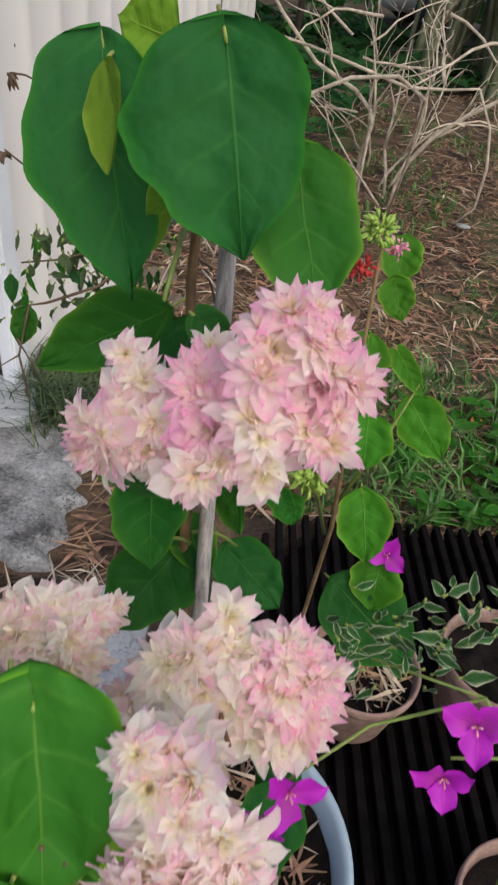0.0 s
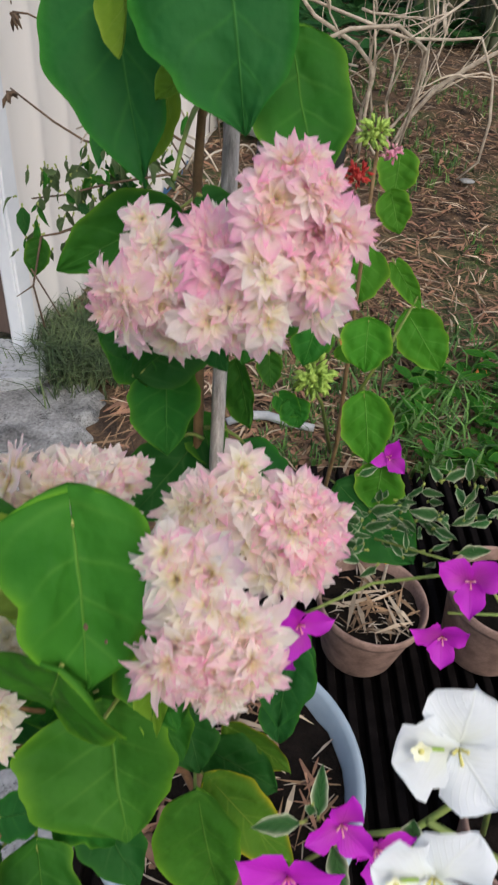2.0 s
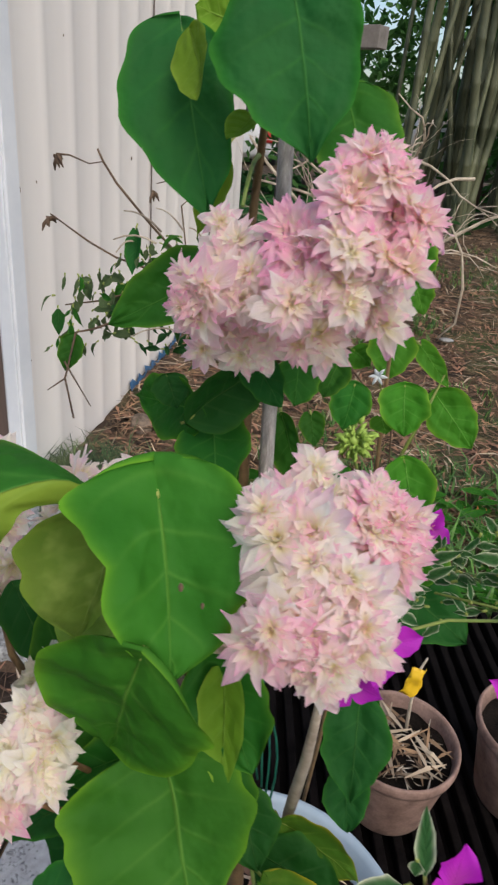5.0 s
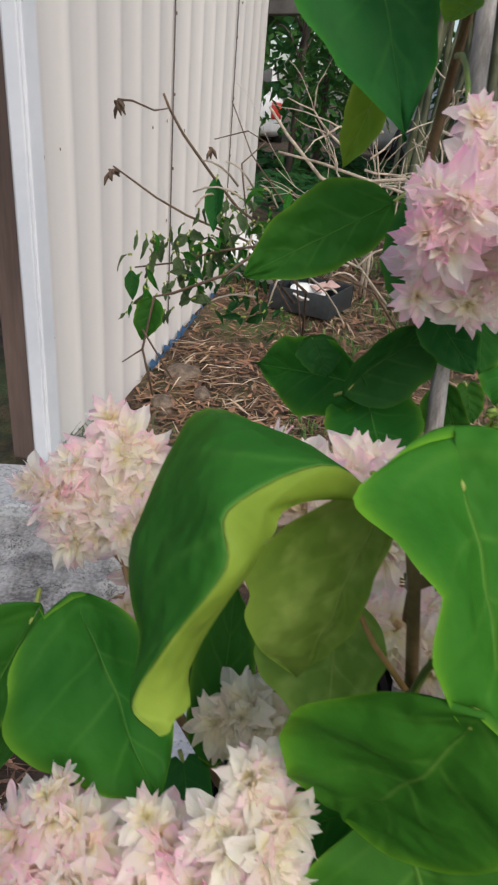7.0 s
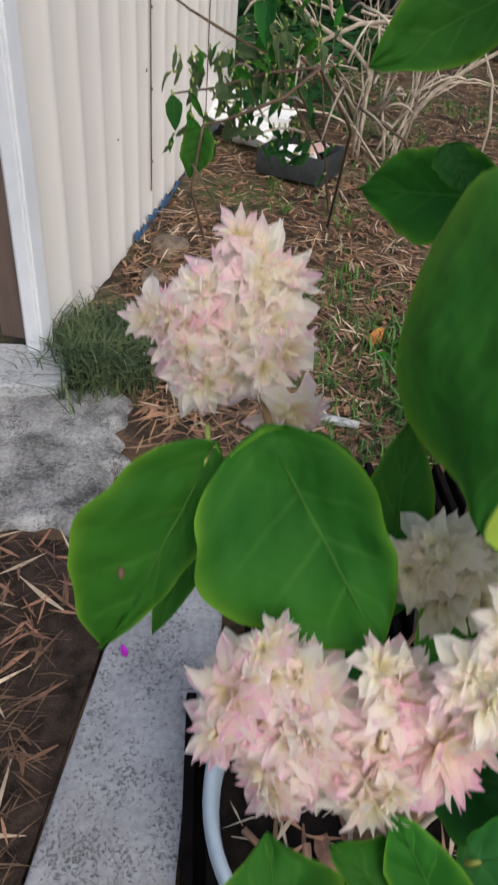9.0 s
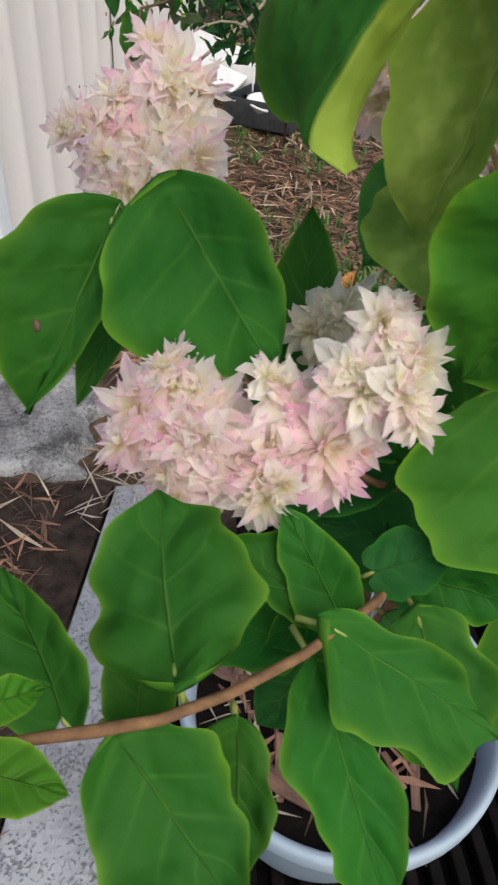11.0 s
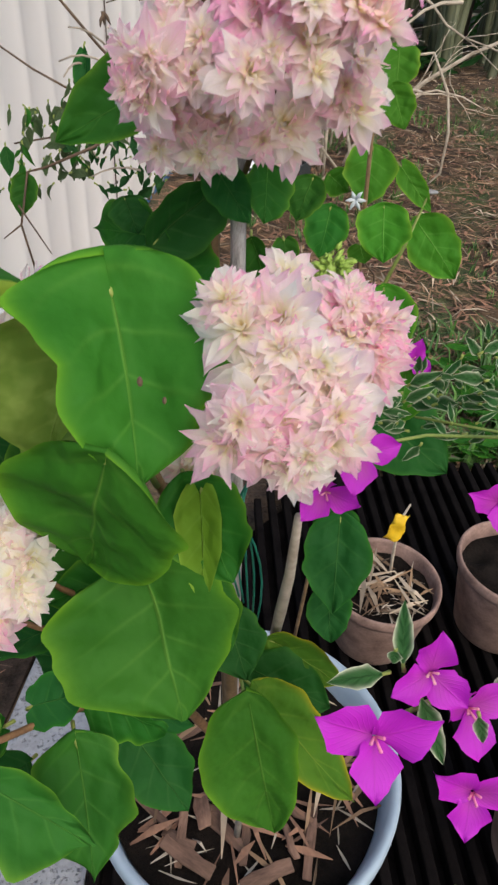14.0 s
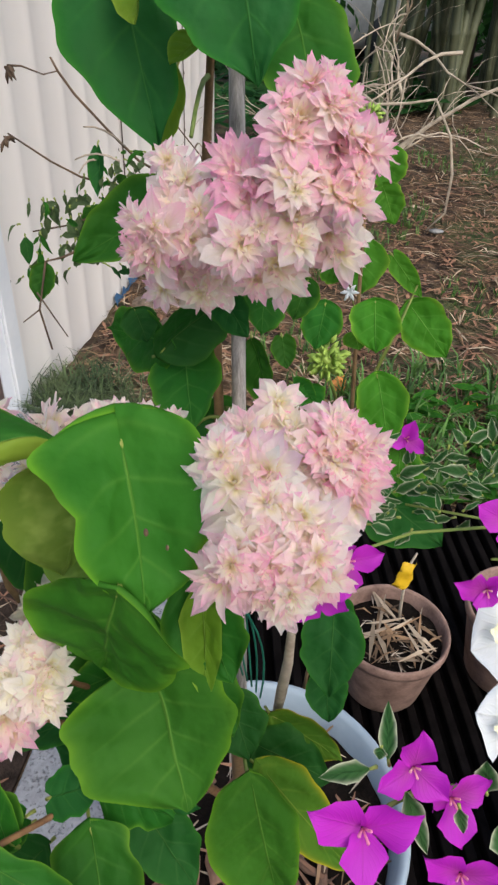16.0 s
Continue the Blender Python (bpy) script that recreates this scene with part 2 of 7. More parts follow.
CREAM = plain("cream", (0.72, 0.72, 0.50), (0.86, 0.86, 0.68), 200, 0.6)
BUD_LIME = plain("lime bud", (0.22, 0.38, 0.05), (0.42, 0.56, 0.12), 120, 0.6)
STEM_GREEN = plain("green stem", (0.10, 0.17, 0.03), (0.22, 0.26, 0.06), 60, 0.6)
STALK = plain("pale leaf stalk", (0.17, 0.24, 0.035), (0.30, 0.34, 0.08), 60, 0.6)
STEM_BROWN = plain("brown stem", (0.11, 0.065, 0.03), (0.26, 0.16, 0.075), 60, 0.75, 0.5)
STEM_TAN = plain("tan flower stalk", (0.28, 0.15, 0.05), (0.45, 0.27, 0.10), 140, 0.7, 0.3, 0.001)
STEM_PINK = plain("reddish stalk", (0.11, 0.05, 0.024), (0.26, 0.14, 0.06), 140, 0.75, 0.5, 0.002)
BARK = plain("grey weathered wood", (0.14, 0.125, 0.12), (0.50, 0.46, 0.44), 260, 0.85, 0.8, 0.002, (1, 1, 0.06))
TWIG = plain("dry twig", (0.22, 0.175, 0.13), (0.56, 0.48, 0.39), 25, 0.85, 0.4, tint=0.4)
TWIG_DARK = plain("dark dry twig", (0.06, 0.035, 0.022), (0.16, 0.10, 0.06), 40, 0.85, 0.4)
WALL = plain("cream painted sheet metal", (0.66, 0.62, 0.605), (0.74, 0.70, 0.675), 2.2, 0.45, 0.1, 0.002, (1, 1, 0.15), fine=0.12, gloss=0.3)
TRIM = plain("white painted trim", (0.58, 0.60, 0.65), (0.68, 0.69, 0.73), 6.0, 0.45, 0.1, 0.002, gloss=0.3)
def speckled(name, low, high, dark, scale, spots=0.5):
    """Weathered cement: broad stains, fine grain and dark specks gathered in patches."""
    m, n, l, b = mat(name, 0.92)
    b.inputs["Specular IOR Level"].default_value = 0.2
    broad = noise_tex(n, l, scale * 0.4, 4.0)
    grain = noise_tex(n, l, scale * 5, 4.0)
    h = math_node(n, l, "ADD", math_node(n, l, "MULTIPLY", broad, 0.65), math_node(n, l, "MULTIPLY", grain, 0.35))
    col = ramp(n, l, h, (0.36, low), (0.62, high))
    speck = math_node(n, l, "MULTIPLY_ADD", noise_tex(n, l, scale, 2.0), 0.5, noise_tex(n, l, scale * 11, 3.0))
    mask = ramp(n, l, speck, (0.80, (0, 0, 0)), (0.98, (spots, spots, spots)))
    col = mix(n, l, mask, col, dark)
    l.new(col, b.inputs["Base Color"])
    bump(n, l, b, math_node(n, l, "SUBTRACT", h, math_node(n, l, "MULTIPLY", mask, 0.5)), 0.8, 0.008)
    return m


CONCRETE = speckled("rough concrete", (0.10, 0.097, 0.095), (0.37, 0.365, 0.36), (0.035, 0.03, 0.027), 22, 0.8)
EDGING = speckled("grey edging", (0.20, 0.205, 0.22), (0.37, 0.38, 0.40), (0.05, 0.05, 0.05), 18, 0.6)
STEP = speckled("smooth cement", (0.30, 0.31, 0.32), (0.44, 0.45, 0.47), (0.10, 0.09, 0.085), 9, 0.5)
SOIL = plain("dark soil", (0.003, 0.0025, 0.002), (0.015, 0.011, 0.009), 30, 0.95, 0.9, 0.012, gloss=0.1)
STRAW = plain("straw litter", (0.10, 0.06, 0.035), (0.27, 0.165, 0.09), 6, 0.85, 0.3, each=0.75)
STRAW_PALE = plain("pale litter", (0.24, 0.175, 0.12), (0.50, 0.40, 0.29), 8, 0.85, 0.3, each=0.45)
SOIL_BED = plain("brown bed soil", (0.012, 0.009, 0.007), (0.060, 0.043, 0.034), 34, 0.95, 0.9, 0.012, gloss=0.1)
GRASS = plain("grass", (0.03, 0.09, 0.016), (0.09, 0.19, 0.035), 5, 0.6, 0.1, each=0.5)
GRASS_DRY = plain("dry grass", (0.025, 0.055, 0.018), (0.095, 0.125, 0.05), 9, 0.8, 0.1, each=0.6)
POT_GREY = plain("grey blue plastic", (0.27, 0.34, 0.41), (0.35, 0.42, 0.49), 9, 0.55, 0.05, 0.001)
POT_BROWN = plain("dusty terracotta plastic", (0.13, 0.075, 0.06), (0.34, 0.215, 0.175), 34, 0.8, 0.2, 0.002)
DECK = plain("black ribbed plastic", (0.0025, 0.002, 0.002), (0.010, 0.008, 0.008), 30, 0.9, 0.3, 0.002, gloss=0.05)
BLACK = plain("black plastic", (0.012, 0.015, 0.018), (0.035, 0.04, 0.045), 30, 0.5, 0.1, 0.001)
WHITE_PLASTIC = plain("white plastic", (0.66, 0.67, 0.68), (0.78, 0.79, 0.80), 14, 0.45, 0.05, 0.001)
CAR_GREY = plain("weathered pale car paint", (0.36, 0.36, 0.36), (0.56, 0.56, 0.55), 5, 0.5, 0.05, 0.002)
CARD_PINK = plain("faded pink card", (0.42, 0.26, 0.24), (0.55, 0.38, 0.35), 40, 0.7, 0.1, 0.001)
BLUE = plain("blue tarpaulin", (0.03, 0.09, 0.2), (0.07, 0.17, 0.32), 20, 0.55, 0.4, 0.004)
RED = plain("red paint", (0.45, 0.02, 0.02), (0.6, 0.05, 0.04), 14, 0.5, 0.1)
ROPE_GREEN = plain("green twine", (0.0, 0.13, 0.09), (0.02, 0.22, 0.15), 90, 0.6)
TAG_YELLOW = plain("yellow tag", (0.62, 0.36, 0.01), (0.75, 0.47, 0.02), 60, 0.5, 0.1, 0.001)
BAMBOO = plain("bamboo cane", (0.028, 0.040, 0.018), (0.15, 0.155, 0.085), 8, 0.6, 0.2, 0.003, (1, 1, 0.25), tint=0.6)
POST = plain("dark weathered post", (0.05, 0.035, 0.03), (0.13, 0.10, 0.085), 12, 0.85, 0.5, 0.004, (1, 1, 0.1))
POST_BROWN = plain("weathered brown post", (0.05, 0.032, 0.026), (0.16, 0.105, 0.085), 14, 0.85, 0.5, 0.004, (1, 1, 0.1))
STONE = plain("grey stone", (0.12, 0.12, 0.12), (0.30, 0.30, 0.30), 30, 0.9, 0.5, 0.006)
DEAD_LEAF = plain("dead leaf", (0.11, 0.055, 0.035), (0.29, 0.15, 0.09), 30, 0.8, 0.3, 0.002, each=0.6)
PANE = plain("dark window pane", (0.010, 0.016, 0.014), (0.03, 0.04, 0.035), 5, 0.08, 0.02)
EAVE = plain("grey painted board", (0.12, 0.105, 0.095), (0.22, 0.20, 0.185), 10, 0.7, 0.2)


def ground_material():
    """Litter of brown needles and bark with patches of bare soil and short grass."""
    m, n, l, b = mat("mulched ground", 0.95)
    big = noise_tex(n, l, 1.7, 4.0)
    mid = noise_tex(n, l, 12.0, 5.0)
    fine = noise_tex(n, l, 90.0, 4.0)
    soil = mix(n, l, fine, (0.015, 0.010, 0.007), (0.075, 0.045, 0.028))
    straw = mix(n, l, fine, (0.04, 0.024, 0.014), (0.19, 0.115, 0.065))
    col = mix(n, l, ramp(n, l, mid, (0.42, (0, 0, 0)), (0.58, (1, 1, 1))), soil, straw)
    green = mix(n, l, fine, (0.03, 0.07, 0.015), (0.09, 0.15, 0.04))
    col = mix(n, l, ramp(n, l, big, (0.52, (0, 0, 0)), (0.66, (0.7, 0.7, 0.7))), col, green)
    l.new(col, b.inputs["Base Color"])
    bump(n, l, b, math_node(n, l, "ADD", mid, fine), 0.8, 0.02)
    return m


GROUND = ground_material()


# ---- building blocks ----
def part(name, bm, material, parent=None, label="", smooth=True):
    me = bpy.data.meshes.new(name)
    bm.to_mesh(me)
    bm.free()
    me.materials.append(material)
    if smooth:
        me.shade_smooth()
    ob = new(name, me)
    ob.parent = parent
    if label:
        ob["label"] = label
    return ob


def thing(name, label, category, group="", place=(0, 0, 0)):
    ob = tagged(new(name), label, category, group)
    ob.location = place
    ob.empty_display_size = 0.05
    return ob


def tube(bm, points, radii, sides=6, caps=True):
    """A tapering tube along points."""
    pts = [Vector(p) for p in points]
    rings = []
    side = Vector((0.3, 0.2, 1)).normalized()
    for i, p in enumerate(pts):
        d = (pts[min(i + 1, len(pts) - 1)] - pts[max(i - 1, 0)]).normalized()
        u = d.cross(side)
        if u.length < 0.05:
            u = d.cross(Vector((1, 0, 0)))
        u.normalize()
        w = d.cross(u).normalized()
        r = radii[i] if isinstance(radii, (list, tuple)) else radii
        rings.append([bm.verts.new(p + (u * math.cos(2 * math.pi * k / sides) + w * math.sin(2 * math.pi * k / sides)) * r) for k in range(sides)])
    for a, b in zip(rings, rings[1:]):
        for k in range(sides):
            bm.faces.new((a[k], a[(k + 1) % sides], b[(k + 1) % sides], b[k]))
    if caps:
        bm.faces.new(rings[0][::-1])
        bm.faces.new(rings[-1])
    return bm


def arc(a, b, sag=(0, 0, 0), n=6):
    """Points from a to b, bowed by sag in the middle."""
    a, b, s = Vector(a), Vector(b), Vector(sag)
    return [a.lerp(b, i / n) + s * (4 * (i / n) * (1 - i / n)) for i in range(n + 1)]


def box(bm, size, m=Matrix(), bevel=0.0):
    made = bmesh.ops.create_cube(bm, size=1.0, matrix=m @ Matrix.Diagonal((*size, 1)))
    if bevel:
        edges = list({e for v in made["verts"] for e in v.link_edges})
        bmesh.ops.bevel(bm, geom=edges, offset=bevel, segments=2, affect="EDGES", profile=0.5)
    return bm


def lathe(bm, profile, sides=64):
    """Turns a profile of (radius, height) round z."""
    rings = [[bm.verts.new((r * math.cos(2 * math.pi * k / sides), r * math.sin(2 * math.pi * k / sides), z)) for k in range(sides)] for r, z in profile]
    for a, b in zip(rings, rings[1:]):
        for k in range(sides):
            bm.faces.new((a[k], a[(k + 1) % sides], b[(k + 1) % sides], b[k]))
    return bm


PROFILE = ((0.0, 0.6), (0.06, 0.78), (0.14, 0.91), (0.24, 0.98), (0.36, 1.0), (0.5, 0.93), (0.63, 0.79), (0.75, 0.6), (0.85, 0.39), (0.93, 0.19), (1.0, 0.0))
POINTED = ((0.0, 0.14), (0.06, 0.4), (0.14, 0.62), (0.26, 0.86), (0.4, 1.0), (0.54, 0.96), (0.67, 0.78), (0.78, 0.54), (0.88, 0.29), (0.95, 0.12), (1.0, 0.0))
PAPERY = ((0.0, 0.16), (0.1, 0.5), (0.24, 0.8), (0.42, 1.0), (0.6, 0.98), (0.75, 0.78), (0.87, 0.46), (0.95, 0.18), (1.0, 0.0))


def finer(profile, rows):
    """The same outline in more, evenly spread rows."""
    vs, hs = [p[0] for p in profile], [p[1] for p in profile]
    out = []
    for k in range(rows + 1):
        v = (k / rows) ** 1.25
        i = min(len(vs) - 2, max(q for q in range(len(vs)) if vs[q] <= v))
        t = (v - vs[i]) / (vs[i + 1] - vs[i])
        m0 = (hs[i + 1] - hs[max(i - 1, 0)]) / (vs[i + 1] - vs[max(i - 1, 0)])
        k2 = min(i + 2, len(vs) - 1)
        m1 = (hs[k2] - hs[i]) / (vs[k2] - vs[i])
        d = vs[i + 1] - vs[i]
        h = (2 * t ** 3 - 3 * t * t + 1) * hs[i] + (t ** 3 - 2 * t * t + t) * m0 * d + (3 * t * t - 2 * t ** 3) * hs[i + 1] + (t ** 3 - t * t) * m1 * d
        out.append((v, max(0.0, h)))
    return tuple(out)


ROUNDED = ((0.0, 0.0), (0.02, 0.33), (0.06, 0.57), (0.12, 0.76), (0.2, 0.9), (0.3, 0.985), (0.4, 1.0), (0.5, 0.97), (0.61, 0.87), (0.72, 0.71), (0.82, 0.51), (0.9, 0.3), (0.96, 0.12), (1.0, 0.0))
FINE = finer(ROUNDED, 30)


def blade(length, width, fold=0.2, curl=0.1, wave=0.15, lobe=0.12, profile=PROFILE, cols=8, seed=0, cup=0.0, pinch=0.0, skew=0.0):
    """A leaf blade with its foot at the origin, along y, its upper face to z; u runs across and v along it."""
    rnd = random.Random(seed)
    bm = bmesh.new()
    uv = bm.loops.layers.uv.new("UVMap")
    ph, ph2, lean = rnd.uniform(0, 6.3), rnd.uniform(0, 6.3), rnd.uniform(-0.06, 0.06)
    grid = []
    narrow = min(1.0, 0.25 + 5 * lobe) if profile is PROFILE else 1.0
    for v, h in profile:
        if v < 0.24 and narrow < 1:
            h *= narrow + (1 - narrow) * v / 0.24
        row = []
        for i in range(cols + 1):
            u = 2 * i / cols - 1
            s = abs(u)
            ruffle = 1 + (0.03 + 0.13 * wave) * (math.sin(13 * v + ph + 2 * u) + 0.5 * math.sin(27 * v + ph2)) * s
            x = u * h * width / 2 * ruffle + lean * width * v * v
            x *= 1 + math.copysign(skew, u)
            if u * pinch > 0:
                # one half draws in below its lobe
                x *= 1 - abs(pinch) * min(1.0, max(0.0, (v - 0.12) / 0.3)) * (1 - 0.6 * v)
            y = length * (v - 1.1 * lobe * math.sin(math.pi * s / 1.4) * (1 - v) ** 3)
            z = fold * s * h * width / 2 - cup * (s * h) ** 2 * width / 2
            z += curl * length * (v * v - 0.25 * v) * 1.2
            z += wave * width * 0.17 * s * s * math.sin(8.5 * v + ph + (1.6 if u > 0 else 0.0) + ph2 * (u > 0))
            z += 0.02 * width * math.sin(5 * v + 3 * u + ph2)
            if cols > 9:
                z += 0.05 * width * noise.noise(Vector((2.6 * u + ph, 5.0 * v, ph2)))
                z += 0.011 * width * math.sin(13 * (v - 0.34 * s) + ph + 3 * noise.noise(Vector((2 * u, 3 * v, ph)))) * (s - s * s) * 4 * min(1.0, 1.6 - 1.6 * v)
                x += 0.025 * width * noise.noise(Vector((ph2, 7.0 * v, 3.0 * (u > 0)))) * s
            row.append((bm.verts.new((x, y, z)), (0.5 + 0.5 * u, v)))
        grid.append(row)
    for (v, h), a, b in zip(profile, grid, grid[1:]):
        for i in range(cols):
            quad = (a[i], a[i + 1], b[i + 1], b[i])
            f = bm.faces.new([q[0] for q in quad])
            for loop, q in zip(f.loops, quad):
                loop[uv].uv = q[1]
    return bm


def seat(base, axis, face):
    """The pose of something whose foot is at base, its length along axis and its upper face towards face."""
    y = Vector(axis).normalized()
    z = Vector(face)
    z = (z - y * z.dot(y)).normalized()
    x = y.cross(z)
    m = Matrix((x, y, z)).transposed().to_4x4()
    m.translation = Vector(base)
    return m


COUNT = [0]


def stalk_of(ob, k):
    """The short stalk runs back from the foot towards the stem, a little under the blade."""
    stalk = bmesh.new()
    tube(stalk, [(0, 0.03 * k, -0.0012), (0.004 * k, -0.03 * k, -0.02 * k), (0.012 * k, -0.10 * k, -0.06 * k), (0.02 * k, -0.16 * k, -0.13 * k)], [0.0006, 0.0008, 0.0009, 0.001], 5)
    return part("leaf_stalk", stalk, STALK, ob)


def leaf(plant, base, tip, face, width, material, fold=0.2, curl=0.1, wave=0.15, lobe=0.12, pinch=0.0, skew=0.0):
    """One leaf of a plant, from its foot to its tip, with its stalk."""
    COUNT[0] += 1
    axis = Vector(tip) - Vector(base)
    big = width > 0.022
    ob = part("leaf", blade(axis.length, width, fold, curl, wave, lobe, FINE if big else PROFILE, 14 if big else 4, COUNT[0], pinch=pinch, skew=skew), material, plant)
    ob.matrix_basis = seat(base, axis, face)
    stalk_of(ob, axis.length * (0.35 if material is LEAF_SPOT else 1.0))
    return ob


def smooth_line(points, n):
    """n + 1 points on a smooth curve through the given ones."""
    p = [Vector(q) for q in points]
    p = [2 * p[0] - p[1]] + p + [2 * p[-1] - p[-2]]
    out = []
    for k in range(n + 1):
        f = k / n * (len(points) - 1)
        i = min(int(f), len(points) - 2)
        t = f - i
        a, b, c, d = p[i:i + 4]
        out.append(0.5 * (2 * b + (c - a) * t + (2 * a - 5 * b + 4 * c - d) * t * t + (3 * b - a - 3 * c + d) * t ** 3))
    return out


def curled_leaf(plant, rib, left, right, material, under):
    """A leaf whose one half turns over along the midrib and shows its paler underside. left and right run along the two margins."""
    COUNT[0] += 1
    n, cols = 32, 10
    bm = bmesh.new()
    uv = bm.loops.layers.uv.new("UVMap")
    mid, far, near = smooth_line(rib, n), smooth_line(left, n), smooth_line(right, n)
    rows = []
    for k in range(n + 1):
        row = []
        way = (mid[min(k + 1, n)] - mid[max(k - 1, 0)]).normalized()
        for i in range(-cols, cols + 1):
            s = abs(i) / cols
            end = far[k] if i < 0 else near[k]
            side = end - mid[k]
            lift = side.cross(way) * (1 if i < 0 else -1)
            bow = 0.30 if i < 0 else 0.45
            p = mid[k] + side * s + lift * bow * s * (1 - s) + lift * 0.10 * noise.noise(Vector((3.0 * s, 6.0 * k / n, i < 0))) * s
            p += way * 0.0022 * math.sin(20 * k / n + (2 if i < 0 else 0)) * s ** 3 * min(1.0, side.length / 0.01)
            row.append((bm.verts.new(p), (0.5 + 0.5 * i / cols, k / n)))
        rows.append(row)
    for a, b in zip(rows, rows[1:]):
        for i in range(2 * cols):
            quad = (a[i], a[i + 1], b[i + 1], b[i])
            f = bm.faces.new([q[0] for q in quad])
            f.material_index = int(i >= cols)
            for loop, q in zip(f.loops, quad):
                loop[uv].uv = q[1]
    ob = part("leaf", bm, material, plant)
    ob.data.materials.append(under)
    stalk = bmesh.new()
    back = (mid[0] - mid[2]).normalized()
    tube(stalk, [mid[1], mid[0] + back * 0.004, mid[0] + back * 0.010 + Vector((0, 0, -0.003))], [0.0008, 0.001, 0.0012], 6)
    part("leaf_stalk", stalk, STEM_GREEN, ob)
    return ob


BRACTS = {}


def bract_mesh(kind, variant, material):
    key = (kind, variant, material.name)
    if key not in BRACTS:
        rnd = random.Random(variant * 31 + len(kind))
        if kind == "round":
            bm = blade(1.0, 1.12, 0.08, rnd.uniform(-0.12, 0.02), 0.5, 0.08, PAPERY, 10, variant)
        elif kind == "broad":
            bm = blade(1.0, 0.92, 0.25, rnd.uniform(-0.2, 0.1), 0.5, 0.06, POINTED, 8, variant)
        elif kind == "wide":
            bm = blade(1.0, 0.60, 0.45, rnd.uniform(-0.3, 0.15), 0.9, 0.04, POINTED, 6, variant)
        else:
            bm = blade(1.0, 0.46, 0.7, rnd.uniform(-0.2, 0.35), 1.0, 0.02, POINTED, 4, variant)
        me = bpy.data.meshes.new("bract")
        bm.to_mesh(me)
        bm.free()
        me.materials.append(material)
        me.shade_smooth()
        BRACTS[key] = me
    return BRACTS[key]


def frame_of(axis):
    z = Vector(axis).normalized()
    x = z.cross(Vector((0.2, 0.1, 1))).normalized()
    return Matrix((x, z.cross(x), z)).transposed()


BLOOM_MESH = {}


def bloom_mesh(shade, variant):
    """A double bloom of unit radius facing z: whorls of pointed bracts, the outer open, the inner upright and crumpled."""
    if (shade, variant) in BLOOM_MESH:
        return BLOOM_MESH[shade, variant]
    rnd = random.Random(variant * 13 + 5)
    whole = bmesh.new()
    tmp = bpy.data.meshes.new("bloom")
    for count, tilt, size, wide, cols in ((6, 98, 1.34, 0.50, 6), (7, 78, 1.26, 0.42, 6), (8, 55, 1.10, 0.34, 6), (7, 34, 0.88, 0.32, 4), (5, 14, 0.60, 0.34, 4)):
        off = rnd.uniform(0, 6.3)
        for k in range(count):
            a = off + 2 * math.pi * k / count + rnd.uniform(-0.25, 0.25)
            t = radians(tilt + rnd.uniform(-14, 14))
            out = Vector((math.cos(a), math.sin(a), 0))
            way = out * math.sin(t) + Vector((0, 0, math.cos(t)))
            face = Vector((0, 0, math.sin(t))) - out * math.cos(t) + Vector((rnd.uniform(-0.2, 0.2), rnd.uniform(-0.2, 0.2), 0))
            L = size * rnd.uniform(0.75, 1.15)
            b = blade(L, L * wide * rnd.uniform(0.8, 1.25), rnd.uniform(0.15, 0.5), rnd.uniform(-0.25, 0.15), 0.6, 0.02, PAPERY if tilt > 90 else POINTED, cols, rnd.randrange(999))
            b.transform(seat(out * 0.07 + Vector((0, 0, -0.3)), way, face))
            # each bract keeps a tone of its own and grows from the one receptacle
            b.verts.ensure_lookup_table()
            right, left = b.verts[cols // 2 + 1], b.verts[cols // 2]
            b.faces.new((b.verts.new((0, 0, -0.42)), right, left))
            tone, own, heart = b.loops.layers.uv.new("Tone"), rnd.random(), max(0.0, (70 - tilt) / 56)
            for f in b.faces:
                for loop in f.loops:
                    loop[tone].uv = (own, heart)
            b.to_mesh(tmp)
            b.free()
            whole.from_mesh(tmp)
    bmesh.ops.remove_doubles(whole, verts=[q for q in whole.verts if q.co.z < -0.4199 and q.co.xy.length < 1e-5], dist=1e-4)
    me = bpy.data.meshes.new("bloom")
    whole.to_mesh(me)
    whole.free()
    me.materials.append(BLOOM[shade])
    me.shade_smooth()
    BLOOM_MESH[shade, variant] = me
    return me


def floret(cluster, centre, axis, radius, tint):
    """One bloom of a cluster, with a smaller one tucked in beside it."""
    COUNT[0] += 1
    rnd = random.Random(COUNT[0] * 7)
    turn = frame_of(axis)
    for k in range(3):
        shade = 0 if tint <= 0 else min(4, max(1, 1 + int((tint + rnd.uniform(-0.12, 0.12)) * 4)))
        ob = new("bloom", bloom_mesh(shade, rnd.randrange(9)))
        ob.parent = cluster
        a = rnd.uniform(0, 6.3)
        shift = turn @ Vector((math.cos(a), math.sin(a), -0.35 if k == 1 else 0.15)) * radius * (0, 0.6, 0.75)[k]
        s = radius * (0.94, 0.78, 0.6)[k] * rnd.uniform(0.9, 1.1)
        wobble = Euler((rnd.uniform(-0.35, 0.35), rnd.uniform(-0.35, 0.35), rnd.uniform(0, 6.3))).to_matrix()
        m = (turn @ wobble).to_4x4()
        m.translation = Vector(centre) + shift
        ob.matrix_basis = m @ Matrix.Diagonal((s, s, s, 1))


